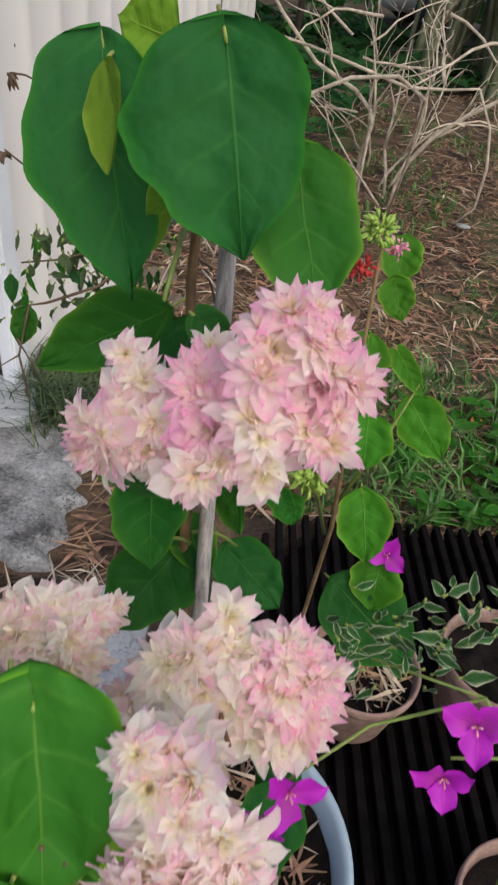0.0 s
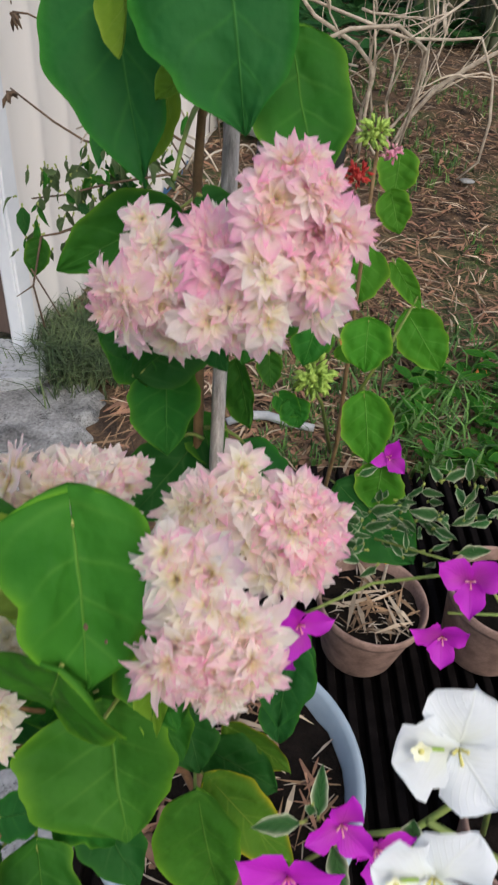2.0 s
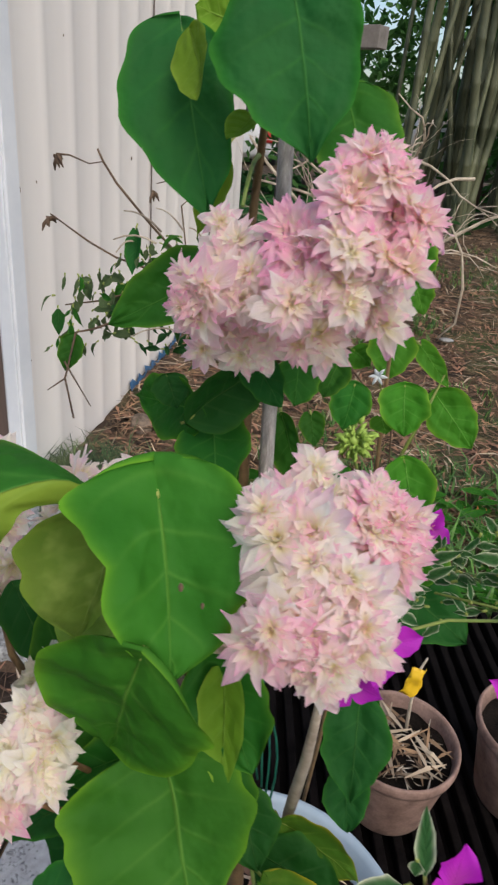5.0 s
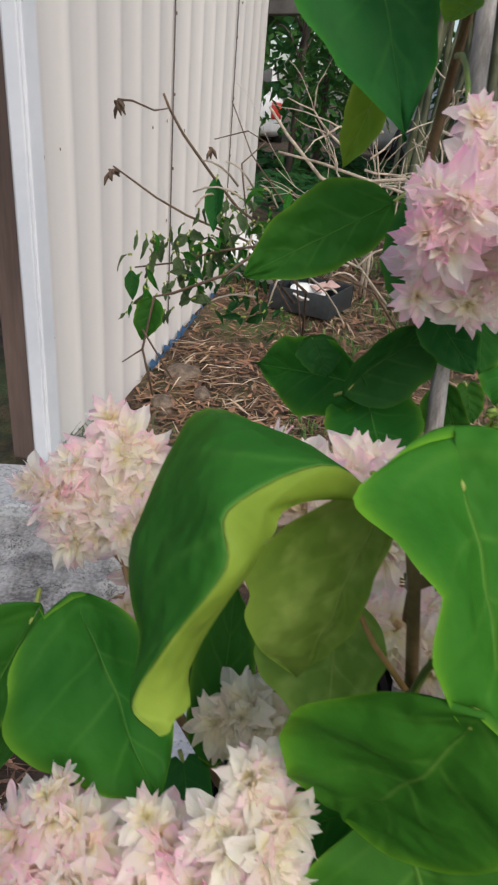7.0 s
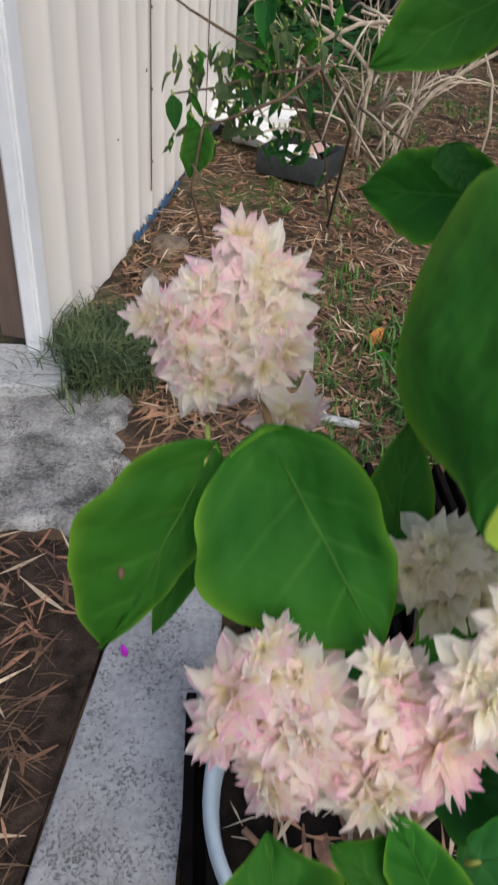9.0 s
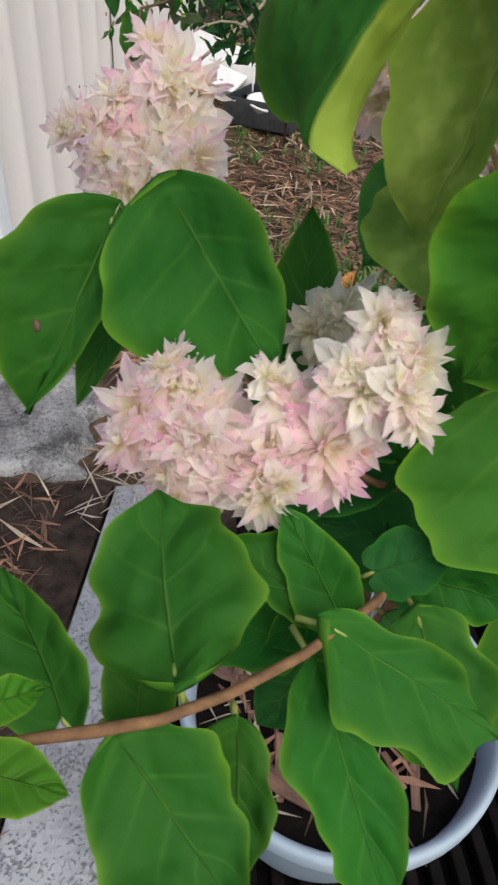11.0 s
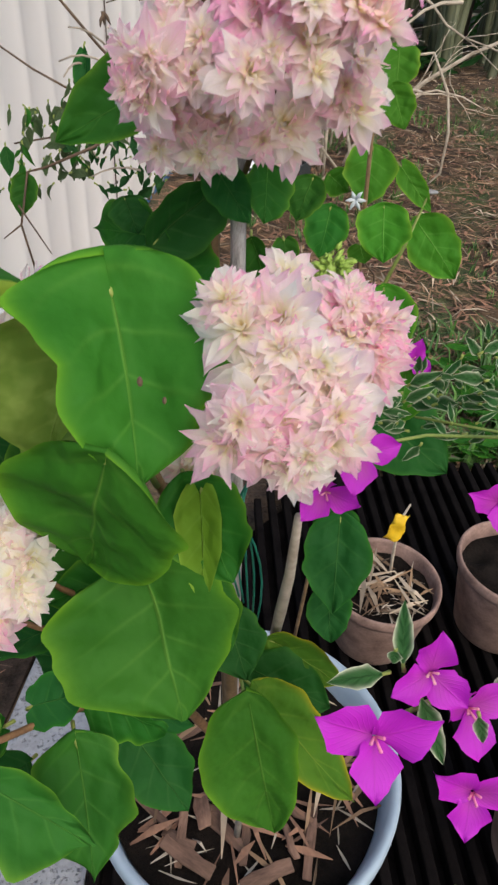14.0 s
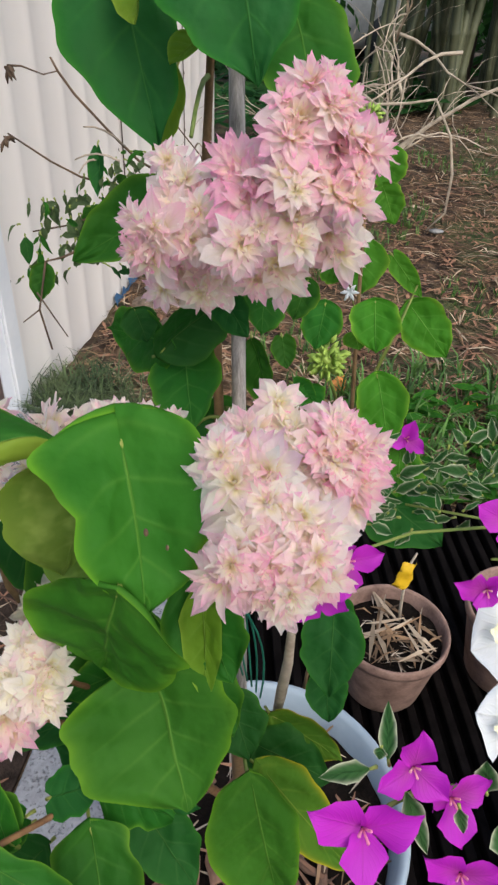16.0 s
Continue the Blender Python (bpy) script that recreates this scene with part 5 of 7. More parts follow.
floret(pale_cluster, (-0.092, 0.129, 0.844), (-0.562, -0.477, 0.676), 0.0109, 0.00)
floret(hidden_cluster, (-0.056, 0.164, 0.929), (-0.077, -0.347, 0.935), 0.0164, 0.18)
floret(hidden_cluster, (-0.045, 0.161, 0.926), (0.334, -0.507, 0.794), 0.0164, 0.24)
floret(hidden_cluster, (-0.038, 0.154, 0.918), (0.553, -0.739, 0.385), 0.0149, 0.12)
floret(hidden_cluster, (-0.058, 0.154, 0.916), (-0.175, -0.905, 0.388), 0.0154, 0.08)
floret(hidden_cluster, (-0.047, 0.152, 0.916), (0.286, -0.909, 0.302), 0.0154, 0.20)
floret(hidden_cluster, (-0.073, 0.156, 0.918), (-0.639, -0.653, 0.407), 0.0144, 0.12)
floret(hidden_cluster, (-0.067, 0.161, 0.925), (-0.485, -0.466, 0.740), 0.0128, 0.20)
floret(hidden_cluster, (-0.088, 0.162, 0.925), (-0.822, -0.266, 0.504), 0.0154, 0.16)
floret(hidden_cluster, (-0.040, 0.175, 0.917), (0.187, -0.894, 0.407), 0.0115, 0.08)
floret(hidden_cluster, (-0.042, 0.165, 0.906), (0.187, -0.894, 0.407), 0.0119, 0.04)
floret(hidden_cluster, (-0.050, 0.159, 0.898), (0.187, -0.894, 0.407), 0.0104, 0.04)
floret(hidden_cluster, (-0.032, 0.177, 0.921), (0.187, -0.894, 0.407), 0.0093, 0.20)
floret(hidden_cluster, (-0.032, 0.155, 0.871), (-0.15, -0.80, 0.58), 0.0135, 0.06)
floret(hidden_cluster, (-0.015, 0.150, 0.862), (0.10, -0.85, 0.50), 0.0130, 0.14)
floret(hidden_cluster, (-0.014, 0.168, 0.868), (0.20, -0.70, 0.65), 0.0120, 0.04)
# the magenta bougainvillea beside it
magenta_flower(magenta_plant, (0.057, 0.044, 0.808), (0.045, -0.874, 0.484), 0.0240, -20)
magenta_flower(magenta_plant, (0.080, 0.061, 0.824), (-0.054, -0.874, 0.483), 0.0193, 270)
magenta_flower(magenta_plant, (0.101, 0.060, 0.800), (0.142, -0.865, 0.481), 0.0207, 100)
magenta_flower(magenta_plant, (0.115, 0.052, 0.744), (-0.149, -0.909, 0.389), 0.0229, -20)
magenta_flower(magenta_plant, (0.055, 0.124, 0.884), (0.141, -0.908, 0.395), 0.0176, 200)
magenta_flower(magenta_plant, (0.042, 0.121, 0.865), (-0.140, -0.966, 0.217), 0.0157, 60)
magenta_flower(magenta_plant, (0.144, 0.336, 0.809), (-0.055, -0.822, 0.567), 0.0161, 30)
magenta_flower(magenta_plant, (0.153, 0.171, 0.866), (-0.340, -0.776, 0.532), 0.0205, 0)
magenta_flower(magenta_plant, (0.150, 0.168, 0.818), (-0.237, -0.926, 0.294), 0.0198, -10)
white_flower(white_plant, (0.0797, 0.0061, 0.9421), (-0.152, -0.866, 0.476), 0.0170, 10)
white_flower(white_plant, (0.1025, 0.0512, 0.9230), (-0.154, -0.814, 0.561), 0.0220, 35)
# leaves of the slim plant behind
leaf(slim_plant, (0.132, 0.477, 0.995), (0.130, 0.458, 0.967), (-0.224, -0.797, 0.562), 0.032, LEAF_LIME, fold=0.2, curl=-0.1, wave=0.15, lobe=0.12)
leaf(slim_plant, (0.128, 0.460, 0.970), (0.137, 0.443, 0.946), (-0.329, -0.820, 0.469), 0.027, LEAF_LIME, fold=0.2, curl=-0.1, wave=0.15, lobe=0.12)
leaf(slim_plant, (0.115, 0.438, 0.931), (0.108, 0.415, 0.897), (-0.166, -0.801, 0.575), 0.039, LEAF_LIME, fold=0.2, curl=-0.1, wave=0.15, lobe=0.12)
leaf(slim_plant, (0.111, 0.364, 0.910), (0.110, 0.344, 0.880), (-0.226, -0.799, 0.557), 0.038, LEAF_LIME, fold=0.2, curl=-0.1, wave=0.15, lobe=0.12)
leaf(slim_plant, (0.163, 0.444, 0.875), (0.196, 0.418, 0.840), (-0.303, -0.874, 0.379), 0.042, LEAF_LIME, fold=0.2, curl=-0.1, wave=0.15, lobe=0.12)
leaf(slim_plant, (0.116, 0.342, 0.859), (0.125, 0.314, 0.819), (-0.252, -0.817, 0.520), 0.039, LEAF_LIME, fold=0.2, curl=-0.1, wave=0.15, lobe=0.12)
leaf(slim_plant, (0.143, 0.452, 0.916), (0.167, 0.432, 0.888), (-0.323, -0.868, 0.377), 0.019, LEAF_LIME, fold=0.2, curl=-0.1, wave=0.15, lobe=0.12)
leaf(slim_plant, (0.087, 0.455, 0.907), (0.102, 0.448, 0.897), (-0.232, -0.905, 0.357), 0.024, LEAF_LIME, fold=0.2, curl=-0.1, wave=0.15, lobe=0.12)
leaf(slim_plant, (0.103, 0.384, 0.877), (0.106, 0.376, 0.866), (-0.231, -0.818, 0.527), 0.022, LEAF_LIME, fold=0.2, curl=-0.1, wave=0.15, lobe=0.12)
leaf(slim_plant, (0.142, 0.337, 0.796), (0.138, 0.316, 0.766), (-0.265, -0.779, 0.568), 0.041, LEAF_LIME, fold=0.2, curl=-0.1, wave=0.15, lobe=0.12)
leaf(magenta_plant, (0.069, 0.063, 0.827), (0.069, 0.078, 0.848), (-0.259, -0.793, 0.552), 0.008, LEAF_VAR, fold=0.3, curl=0.1, wave=0.3, lobe=0.0)
leaf(magenta_plant, (0.061, 0.061, 0.823), (0.039, 0.060, 0.820), (-0.100, -0.505, 0.857), 0.009, LEAF_VAR, fold=0.3, curl=0.1, wave=0.3, lobe=0.0)
leaf(magenta_plant, (0.077, 0.055, 0.815), (0.085, 0.040, 0.795), (-0.121, -0.829, 0.546), 0.010, LEAF_VAR, fold=0.3, curl=0.1, wave=0.3, lobe=0.0)
leaf(magenta_plant, (0.117, 0.061, 0.803), (0.118, 0.069, 0.814), (-0.411, -0.733, 0.542), 0.012, LEAF_VAR, fold=0.3, curl=0.1, wave=0.3, lobe=0.0)
leaf(magenta_plant, (0.132, 0.052, 0.760), (0.131, 0.062, 0.776), (-0.363, -0.781, 0.509), 0.011, LEAF_VAR, fold=0.3, curl=0.1, wave=0.3, lobe=0.0)
leaf(magenta_plant, (0.100, 0.050, 0.810), (0.101, 0.044, 0.802), (-0.273, -0.811, 0.517), 0.006, LEAF_VAR, fold=0.3, curl=0.1, wave=0.3, lobe=0.0)
leaf(magenta_plant, (0.066, 0.066, 0.831), (0.065, 0.063, 0.827), (-0.317, -0.743, 0.590), 0.006, LEAF_VAR, fold=0.3, curl=0.1, wave=0.3, lobe=0.0)


# ---- stems of the tall plant ----
stem(main, [(0.03, 0.30, 0.21), (0.02, 0.22, 0.45), (0.01, 0.20, 0.66), (-0.01, 0.16, 0.78), (-0.034, 0.125, 0.88), (-0.044, 0.115, 0.923), (-0.052, 0.118, 0.955)], [0.0065, 0.006, 0.005, 0.0035, 0.0022, 0.0019, 0.0014])
stem(main, [(-0.044, 0.115, 0.923), (-0.025, 0.118, 0.93), (0.0, 0.12, 0.935)], [0.002, 0.0016, 0.0012])
stem(main, [(-0.0620, 0.1264, 0.9236), (-0.0585, 0.119, 0.912), (-0.0518, 0.1144, 0.9007), (-0.0422, 0.1061, 0.8916)], [0.0006, 0.0008, 0.0009, 0.001], STEM_TAN, "stem", "thin tan flower stalk")
stem(main, [(-0.03, 0.16, 0.70), (-0.09, 0.16, 0.77), (-0.12, 0.17, 0.82), (-0.145, 0.21, 0.87)], [0.003, 0.0026, 0.002, 0.0015])
stem(main, [(0.02, 0.25, 0.4), (0.0, 0.27, 0.75), (-0.006, 0.292, 0.92), (-0.012, 0.31, 1.02), (-0.008, 0.30, 1.10), (0.004, 0.27, 1.13)], [0.005, 0.004, 0.0032, 0.0028, 0.0022, 0.0015], name="stem")
stem(main, [(0.01, 0.285, 0.95), (0.02, 0.24, 1.0), (0.03, 0.20, 1.035), (0.045, 0.185, 1.05)], [0.0016, 0.0014, 0.0013, 0.001], STEM_PINK)
for p, q in (((-0.011, 0.30, 1.06), (-0.018, 0.245, 1.04)), ((-0.006, 0.292, 0.92), (-0.03, 0.288, 0.906)), ((0.0, 0.28, 0.87), (0.03, 0.30, 0.84)), ((0.0, 0.28, 0.86), (-0.02, 0.28, 0.855)), ((-0.01, 0.16, 0.80), (-0.033, 0.08, 0.858)), ((0.005, 0.19, 0.70), (0.013, 0.105, 0.735)), ((-0.03, 0.13, 0.86), (-0.045, 0.085, 0.925))):
    stem(main, arc(p, q, (0, 0, 0.006), 4), [0.0016, 0.0014, 0.0012, 0.0011, 0.001], STEM_GREEN, "leaf_stalk")

# a split piece of dry wood that leans in the pot, and green twine tied round it
bm = bmesh.new()
tube(bm, [(0.032, 0.122, 0.85), (0.036, 0.146, 0.785), (0.0365, 0.162, 0.735), (0.0365, 0.178, 0.68), (0.036, 0.185, 0.655)], [0.002, 0.003, 0.0036, 0.003, 0.001], 7)
tube(bm, [(0.036, 0.17, 0.70), (0.034, 0.22, 0.45), (0.034, 0.25, 0.21)], [0.003, 0.0035, 0.004], 7)
tagged(part("stake", bm, TWIG), "split dry brown wood stake leaning in the pot", "stake")
bm = bmesh.new()
for k in range(5):
    a = 0.006 * k
    tube(bm, arc((0.014 - 0.002 * k, 0.162, 0.84 - a), (0.012 + 0.003 * k, 0.17, 0.74 - a), (0.004 * (k - 2), 0.005, 0), 6), 0.0007, 5)
tagged(part("twine", bm, ROPE_GREEN), "loose green plastic twine tied round the stake", "twine")


bud_cluster(slim_plant, (0.074, 0.34, 0.877), 0.016, 90, BUD_LIME, "lime yellow bud cluster", 3)
bud_cluster(slim_plant, (0.094, 0.392, 1.03), 0.011, 70, BUD_LIME, "pale yellow bloom", 4)
bud_cluster(slim_plant, (0.108, 0.395, 1.018), 0.008, 30, PINK, "small pink-red bloom", 5)
bud_cluster(slim_plant, (0.09, 0.40, 1.0), 0.010, 46, RED, "small red bloom", 6)
stem(slim_plant, [(0.13, 0.56, 0.02), (0.125, 0.48, 0.4), (0.12, 0.42, 0.75), (0.108, 0.41, 0.9), (0.098, 0.395, 1.02)], [0.003, 0.0026, 0.0022, 0.0017, 0.0012], STEM_BROWN)
stem(slim_plant, [(0.12, 0.42, 0.78), (0.15, 0.43, 0.86), (0.165, 0.44, 0.9)], [0.002, 0.0016, 0.001], STEM_GREEN)
stem(slim_plant, [(0.12, 0.44, 0.72), (0.09, 0.37, 0.83), (0.074, 0.34, 0.87)], [0.002, 0.0016, 0.001], STEM_GREEN)

bm = bmesh.new()
for k in range(6):
    a = 1.05 * k
    d = Vector((math.cos(a), -0.35, math.sin(a)))
    tube(bm, [(0, 0, 0), d * 0.004, d * 0.0075], [0.0008, 0.0016, 0.0004], 5)
star = part("flower", bm, WHITE_BRACT, slim_plant, "small white star-shaped bloom")
star.location = (0.098, 0.40, 0.905)
stem(slim_plant, [(0.098, 0.40, 0.905), (0.103, 0.408, 0.895), (0.112, 0.415, 0.87)], [0.0005, 0.0006, 0.0008], STEM_GREEN)

# ---- the magenta plant's stems and white-edged leaves ----
stem(magenta_plant, [(0.42, 0.30, 0.15), (0.30, 0.22, 0.5), (0.20, 0.13, 0.72), (0.13, 0.08, 0.77), (0.09, 0.065, 0.80), (0.065, 0.05, 0.81)], [0.004, 0.0035, 0.0025, 0.0018, 0.0014, 0.001], STEM_GREEN)
stem(magenta_plant, [(0.30, 0.22, 0.5), (0.24, 0.2, 0.75), (0.18, 0.21, 0.83), (0.115, 0.23, 0.83)], [0.0018, 0.0014, 0.0011, 0.0008], STEM_GREEN)
stem(magenta_plant, [(0.24, 0.2, 0.75), (0.18, 0.17, 0.84), (0.145, 0.165, 0.845)], [0.0013, 0.001, 0.0008], STEM_GREEN)
stem(magenta_plant, [(0.18, 0.21, 0.83), (0.10, 0.17, 0.86), (0.05, 0.125, 0.885)], [0.0011, 0.0009, 0.0007], STEM_GREEN)
stem(white_plant, [(0.45, 0.20, 0.1), (0.28, 0.08, 0.6), (0.15, 0.03, 0.86), (0.09, 0.03, 0.915)], [0.004, 0.003, 0.002, 0.0012], STEM_GREEN)
rnd = random.Random(11)
for k in range(84):
    c = Vector((0.118, 0.235, 0.832)) if k < 44 else Vector((0.172, 0.235, 0.845))
    b = c + Vector((rnd.uniform(-0.028, 0.034), rnd.uniform(-0.02, 0.03), rnd.uniform(-0.024, 0.026)))
    d = Vector((rnd.uniform(-1, 1), rnd.uniform(-0.7, 0.5), rnd.uniform(-0.5, 1.0))).normalized()
    size = rnd.uniform(0.010, 0.020)
    leaf(magenta_plant, tuple(b), tuple(b + d * size), (rnd.uniform(-0.5, 0.5), -0.8, 0.7), size * rnd.uniform(0.28, 0.46), LEAF_VAR, fold=0.35, curl=rnd.uniform(-0.3, 0.2), wave=0.4, lobe=0.0)

# small husks left by insects on three leaves
for p, r in (((-0.0285, 0.0735, 0.9475), 0.0011), ((-0.0215, 0.0715, 0.9425), 0.0008), ((-0.1828, 0.1222, 0.8488), 0.0015)):
    bm = bmesh.new()
    bmesh.ops.create_icosphere(bm, subdivisions=2, radius=r, matrix=Matrix.Diagonal((0.8, 0.7, 1.6, 1)))
    ob = part("husk", bm, TWIG_DARK, main, "small brown insect husk on a leaf")
    ob.location = p


# ---- litter, grass and small growth on the ground ----
def strips(name, material, spots, label, category, seed, length=(0.04, 0.14), width=(0.003, 0.009), lift=0.012, parent=None):
    """Many dry blades, each bent once, lying on the ground."""
    rnd = random.Random(seed)
    vs, fs = [], []
    for x, y, z in spots:
        a, L, w = rnd.uniform(0, 6.3), rnd.uniform(*length), rnd.uniform(*width)
        dx, dy = math.cos(a) * L / 2, math.sin(a) * L / 2
        ox, oy = -math.sin(a) * w / 2, math.cos(a) * w / 2
        bend = rnd.uniform(-0.25, 0.25) * L
        z0, z1, z2 = z + rnd.uniform(0, lift), z + rnd.uniform(0.3, 1.2) * lift, z + rnd.uniform(0, lift)
        n = len(vs)
        mx, my = x - oy * bend / w * 0.6, y + ox * bend / w * 0.6
        vs += [(x - dx + ox * 0.3, y - dy + oy * 0.3, z0), (x - dx - ox * 0.3, y - dy - oy * 0.3, z0), (mx + ox, my + oy, z1), (mx - ox, my - oy, z1 - w * 0.2), (x + dx + ox * 0.12, y + dy + oy * 0.12, z2), (x + dx - ox * 0.12, y + dy - oy * 0.12, z2)]
        fs += [(n, n + 1, n + 3, n + 2), (n + 2, n + 3, n + 5, n + 4)]
    me = bpy.data.meshes.new(name)
    me.from_pydata(vs, [], fs)
    me.materials.append(material)
    ob = new(name, me)
    if parent is None:
        tagged(ob, label, category, kind="stuff")
    else:
        ob.parent = parent
    return ob


rnd = random.Random(5)
CLOD = plain("earth clod", (0.055, 0.04, 0.03), (0.22, 0.165, 0.125), 40, 0.95, 0.9, 0.01)


def free_spot(x, y):
    """True where the bare garden ground shows."""
    off = (Vector((x, y, 0)) - WALL_FOOT).dot(WALL_OUT)
    if y > 1.5 and off < 0.03:
        return False
    if -0.16 < x < 1.3 and y < 1.2:
        return False
    if x < 0.05 and y < 1.35 and rnd.random() < 0.75:
        return False
    return not (x < -0.3 and y < 1.5)


def scatter(n, x0, x1, y0, y1, keep=None):
    got = []
    while len(got) < n:
        u = rnd.random()
        x, y = rnd.uniform(x0, x1), y0 + (y1 - y0) * u ** 1.5
        if free_spot(x, y) and (keep is None or keep(x, y)):
            got.append((x, y, lie(x, y) - 0.005))
    return got


def straw_patch(x, y):
    return noise.noise(Vector((x * 1.6, y * 1.6, 0))) > rnd.uniform(-0.7, 0.25)


def grass_patch(x, y):
    return noise.noise(Vector((x * 1.9 + 5, y * 1.9, 3))) > rnd.uniform(-0.12, 0.4)


strips("straw_litter", STRAW, scatter(24000, -0.6, 3.4, 0.95, 6.2, straw_patch), "brown bamboo leaf litter over the ground", "leaf litter", 1)
strips("straw_litter", STRAW_PALE, scatter(3800, -0.6, 3.4, 0.95, 6.2, straw_patch), "pale dry leaf blades over the ground", "leaf litter", 2, (0.05, 0.17), (0.004, 0.010), 0.02)
strips("bark_litter", DEAD_LEAF, scatter(5200, -0.55, 2.2, 0.95, 4.5), "reddish bark shreds on the ground", "leaf litter", 3, (0.03, 0.09), (0.008, 0.018), 0.015)


def grass(name, material, spots, label, seed, height=(0.02, 0.06), width=0.005, lean=0.7):
    rnd = random.Random(seed)
    vs, fs = [], []
    for x, y, z in spots:
        for k in range(rnd.randrange(3, 6)):
            a, h = rnd.uniform(0, 6.3), rnd.uniform(*height)
            s = rnd.uniform(0.2, lean) * h
            px, py = x + rnd.uniform(-0.01, 0.01), y + rnd.uniform(-0.01, 0.01)
            ox, oy = -math.sin(a) * width / 2, math.cos(a) * width / 2
            ex, ey = math.cos(a) * s, math.sin(a) * s
            n = len(vs)
            vs += [(px + ox, py + oy, z), (px - ox, py - oy, z), (px + ex * 0.4 + ox * 0.8, py + ey * 0.4 + oy * 0.8, z + h * 0.65), (px + ex * 0.4 - ox * 0.8, py + ey * 0.4 - oy * 0.8, z + h * 0.65), (px + ex * 1.3, py + ey * 1.3, z + h * 0.9)]
            fs += [(n, n + 1, n + 3, n + 2), (n + 2, n + 3, n + 4)]
    me = bpy.data.meshes.new(name)
    me.from_pydata(vs, [], fs)
    me.materials.append(material)
    return tagged(new(name, me), label, "grass", kind="stuff")


grass("grass", GRASS, scatter(2300, 0.1, 3.2, 1.22, 5.0, grass_patch), "short green grass in patches among the litter", 7)
grass("grass", GRASS, scatter(300, 0.35, 1.5, 1.2, 1.9), "broad-bladed green grass behind the deck", 8, (0.05, 0.13), 0.009, 1.1)
tuft = [(-0.45 + rnd.gauss(0, 0.10), 1.70 + rnd.gauss(0, 0.07), 0.0) for k in range(300)]
tuft += [(-0.41 + rnd.gauss(0, 0.06), 1.55 + rnd.gauss(0, 0.055), 0.0) for k in range(230)]
grass("grass_tuft", GRASS_DRY, [p for p in tuft if p[0] > -0.60 + 0.1 * abs(p[1] - 1.5) or p[1] < 1.4], "wiry grey-green grass tuft at the shed corner", 9, (0.05, 0.13), 0.0045, 1.2)


def weeds(spots, label, size, material, seed):
    """Low broad-leaved weeds, as one piece."""
    rnd = random.Random(seed)
    whole = bmesh.new()
    tmp = bpy.data.meshes.new("tmp")
    for x, y, z in spots:
        for k in range(rnd.randrange(4, 7)):
            a = rnd.uniform(0, 6.3)
            L = size * rnd.uniform(0.6, 1.2)
            b = blade(L, L * 0.42, 0.3, rnd.uniform(-0.3, 0.1), 0.3, 0.0, POINTED, 2, k)
            b.transform(seat((x + rnd.uniform(-0.02, 0.02), y + rnd.uniform(-0.02, 0.02), z + rnd.uniform(0.01, 0.07)), (math.cos(a), math.sin(a), rnd.uniform(-0.1, 0.6)), (0, -0.2, 1)))
            b.to_mesh(tmp)
            b.free()
            whole.from_mesh(tmp)
    ob = part("weeds", whole, material)
    return tagged(ob, label, "weeds", kind="stuff")


weeds(scatter(70, 0.45, 1.5, 1.24, 1.75), "low green weeds along the back of the deck", 0.07, LEAF_MID, 12)

# twigs and blades on the soil bed and in the pots
bed = [(rnd.uniform(-1.0, -0.37), rnd.uniform(0.25, 0.93), 0.010) for k in range(1100)]
strips("straw_litter", STRAW_PALE, bed[:60], "dry bamboo blades lying on dark soil", "leaf litter", 21, (0.06, 0.17), (0.004, 0.013), 0.012)
strips("straw_litter", DEAD_LEAF, bed[60:330], "reddish bark shreds on dark soil", "leaf litter", 24, (0.03, 0.09), (0.003, 0.009), 0.010)
strips("twig_litter", TWIG_DARK, bed[330:], "small dry twigs on dark soil", "leaf litter", 22, (0.02, 0.09), (0.0015, 0.003), 0.01)
strips("twig_litter", TWIG, [(rnd.uniform(-0.34, -0.2), rnd.uniform(0.8, 0.97), 0.014) for k in range(24)], "dry twigs across the end of the edging", "leaf litter", 23, (0.04, 0.12), (0.002, 0.005), 0.01)


def in_pot(ob, r, z, n, material, name, seed, length, width, lift):
    rnd = random.Random(seed)
    spots = []
    for k in range(n):
        a, q = rnd.uniform(0, 6.3), r * math.sqrt(rnd.random())
        spots.append((q * math.cos(a), q * math.sin(a), z))
    strips(name, material, spots, "", "", seed, length, width, lift, parent=ob)


in_pot(GREY, 0.145, 0.186, 13, STRAW_PALE, "straw", 31, (0.05, 0.12), (0.005, 0.012), 0.02)
in_pot(GREY, 0.13, 0.183, 70, DEAD_LEAF, "bark_litter", 32, (0.03, 0.08), (0.003, 0.009), 0.016)
in_pot(GREY, 0.145, 0.180, 22, STRAW, "needle_litter", 36, (0.04, 0.1), (0.003, 0.008), 0.02)
in_pot(GREY, 0.15, 0.179, 60, TWIG, "twig_litter", 33, (0.02, 0.06), (0.002, 0.004), 0.012)
in_pot(BROWN, 0.07, 0.130, 16, STRAW_PALE, "straw", 34, (0.04, 0.10), (0.005, 0.011), 0.016)
in_pot(BROWN, 0.075, 0.128, 30, STRAW, "needle_litter", 37, (0.03, 0.08), (0.003, 0.008), 0.014)
in_pot(BROWN, 0.08, 0.126, 40, TWIG, "twig_litter", 35, (0.01, 0.04), (0.002, 0.003), 0.008)

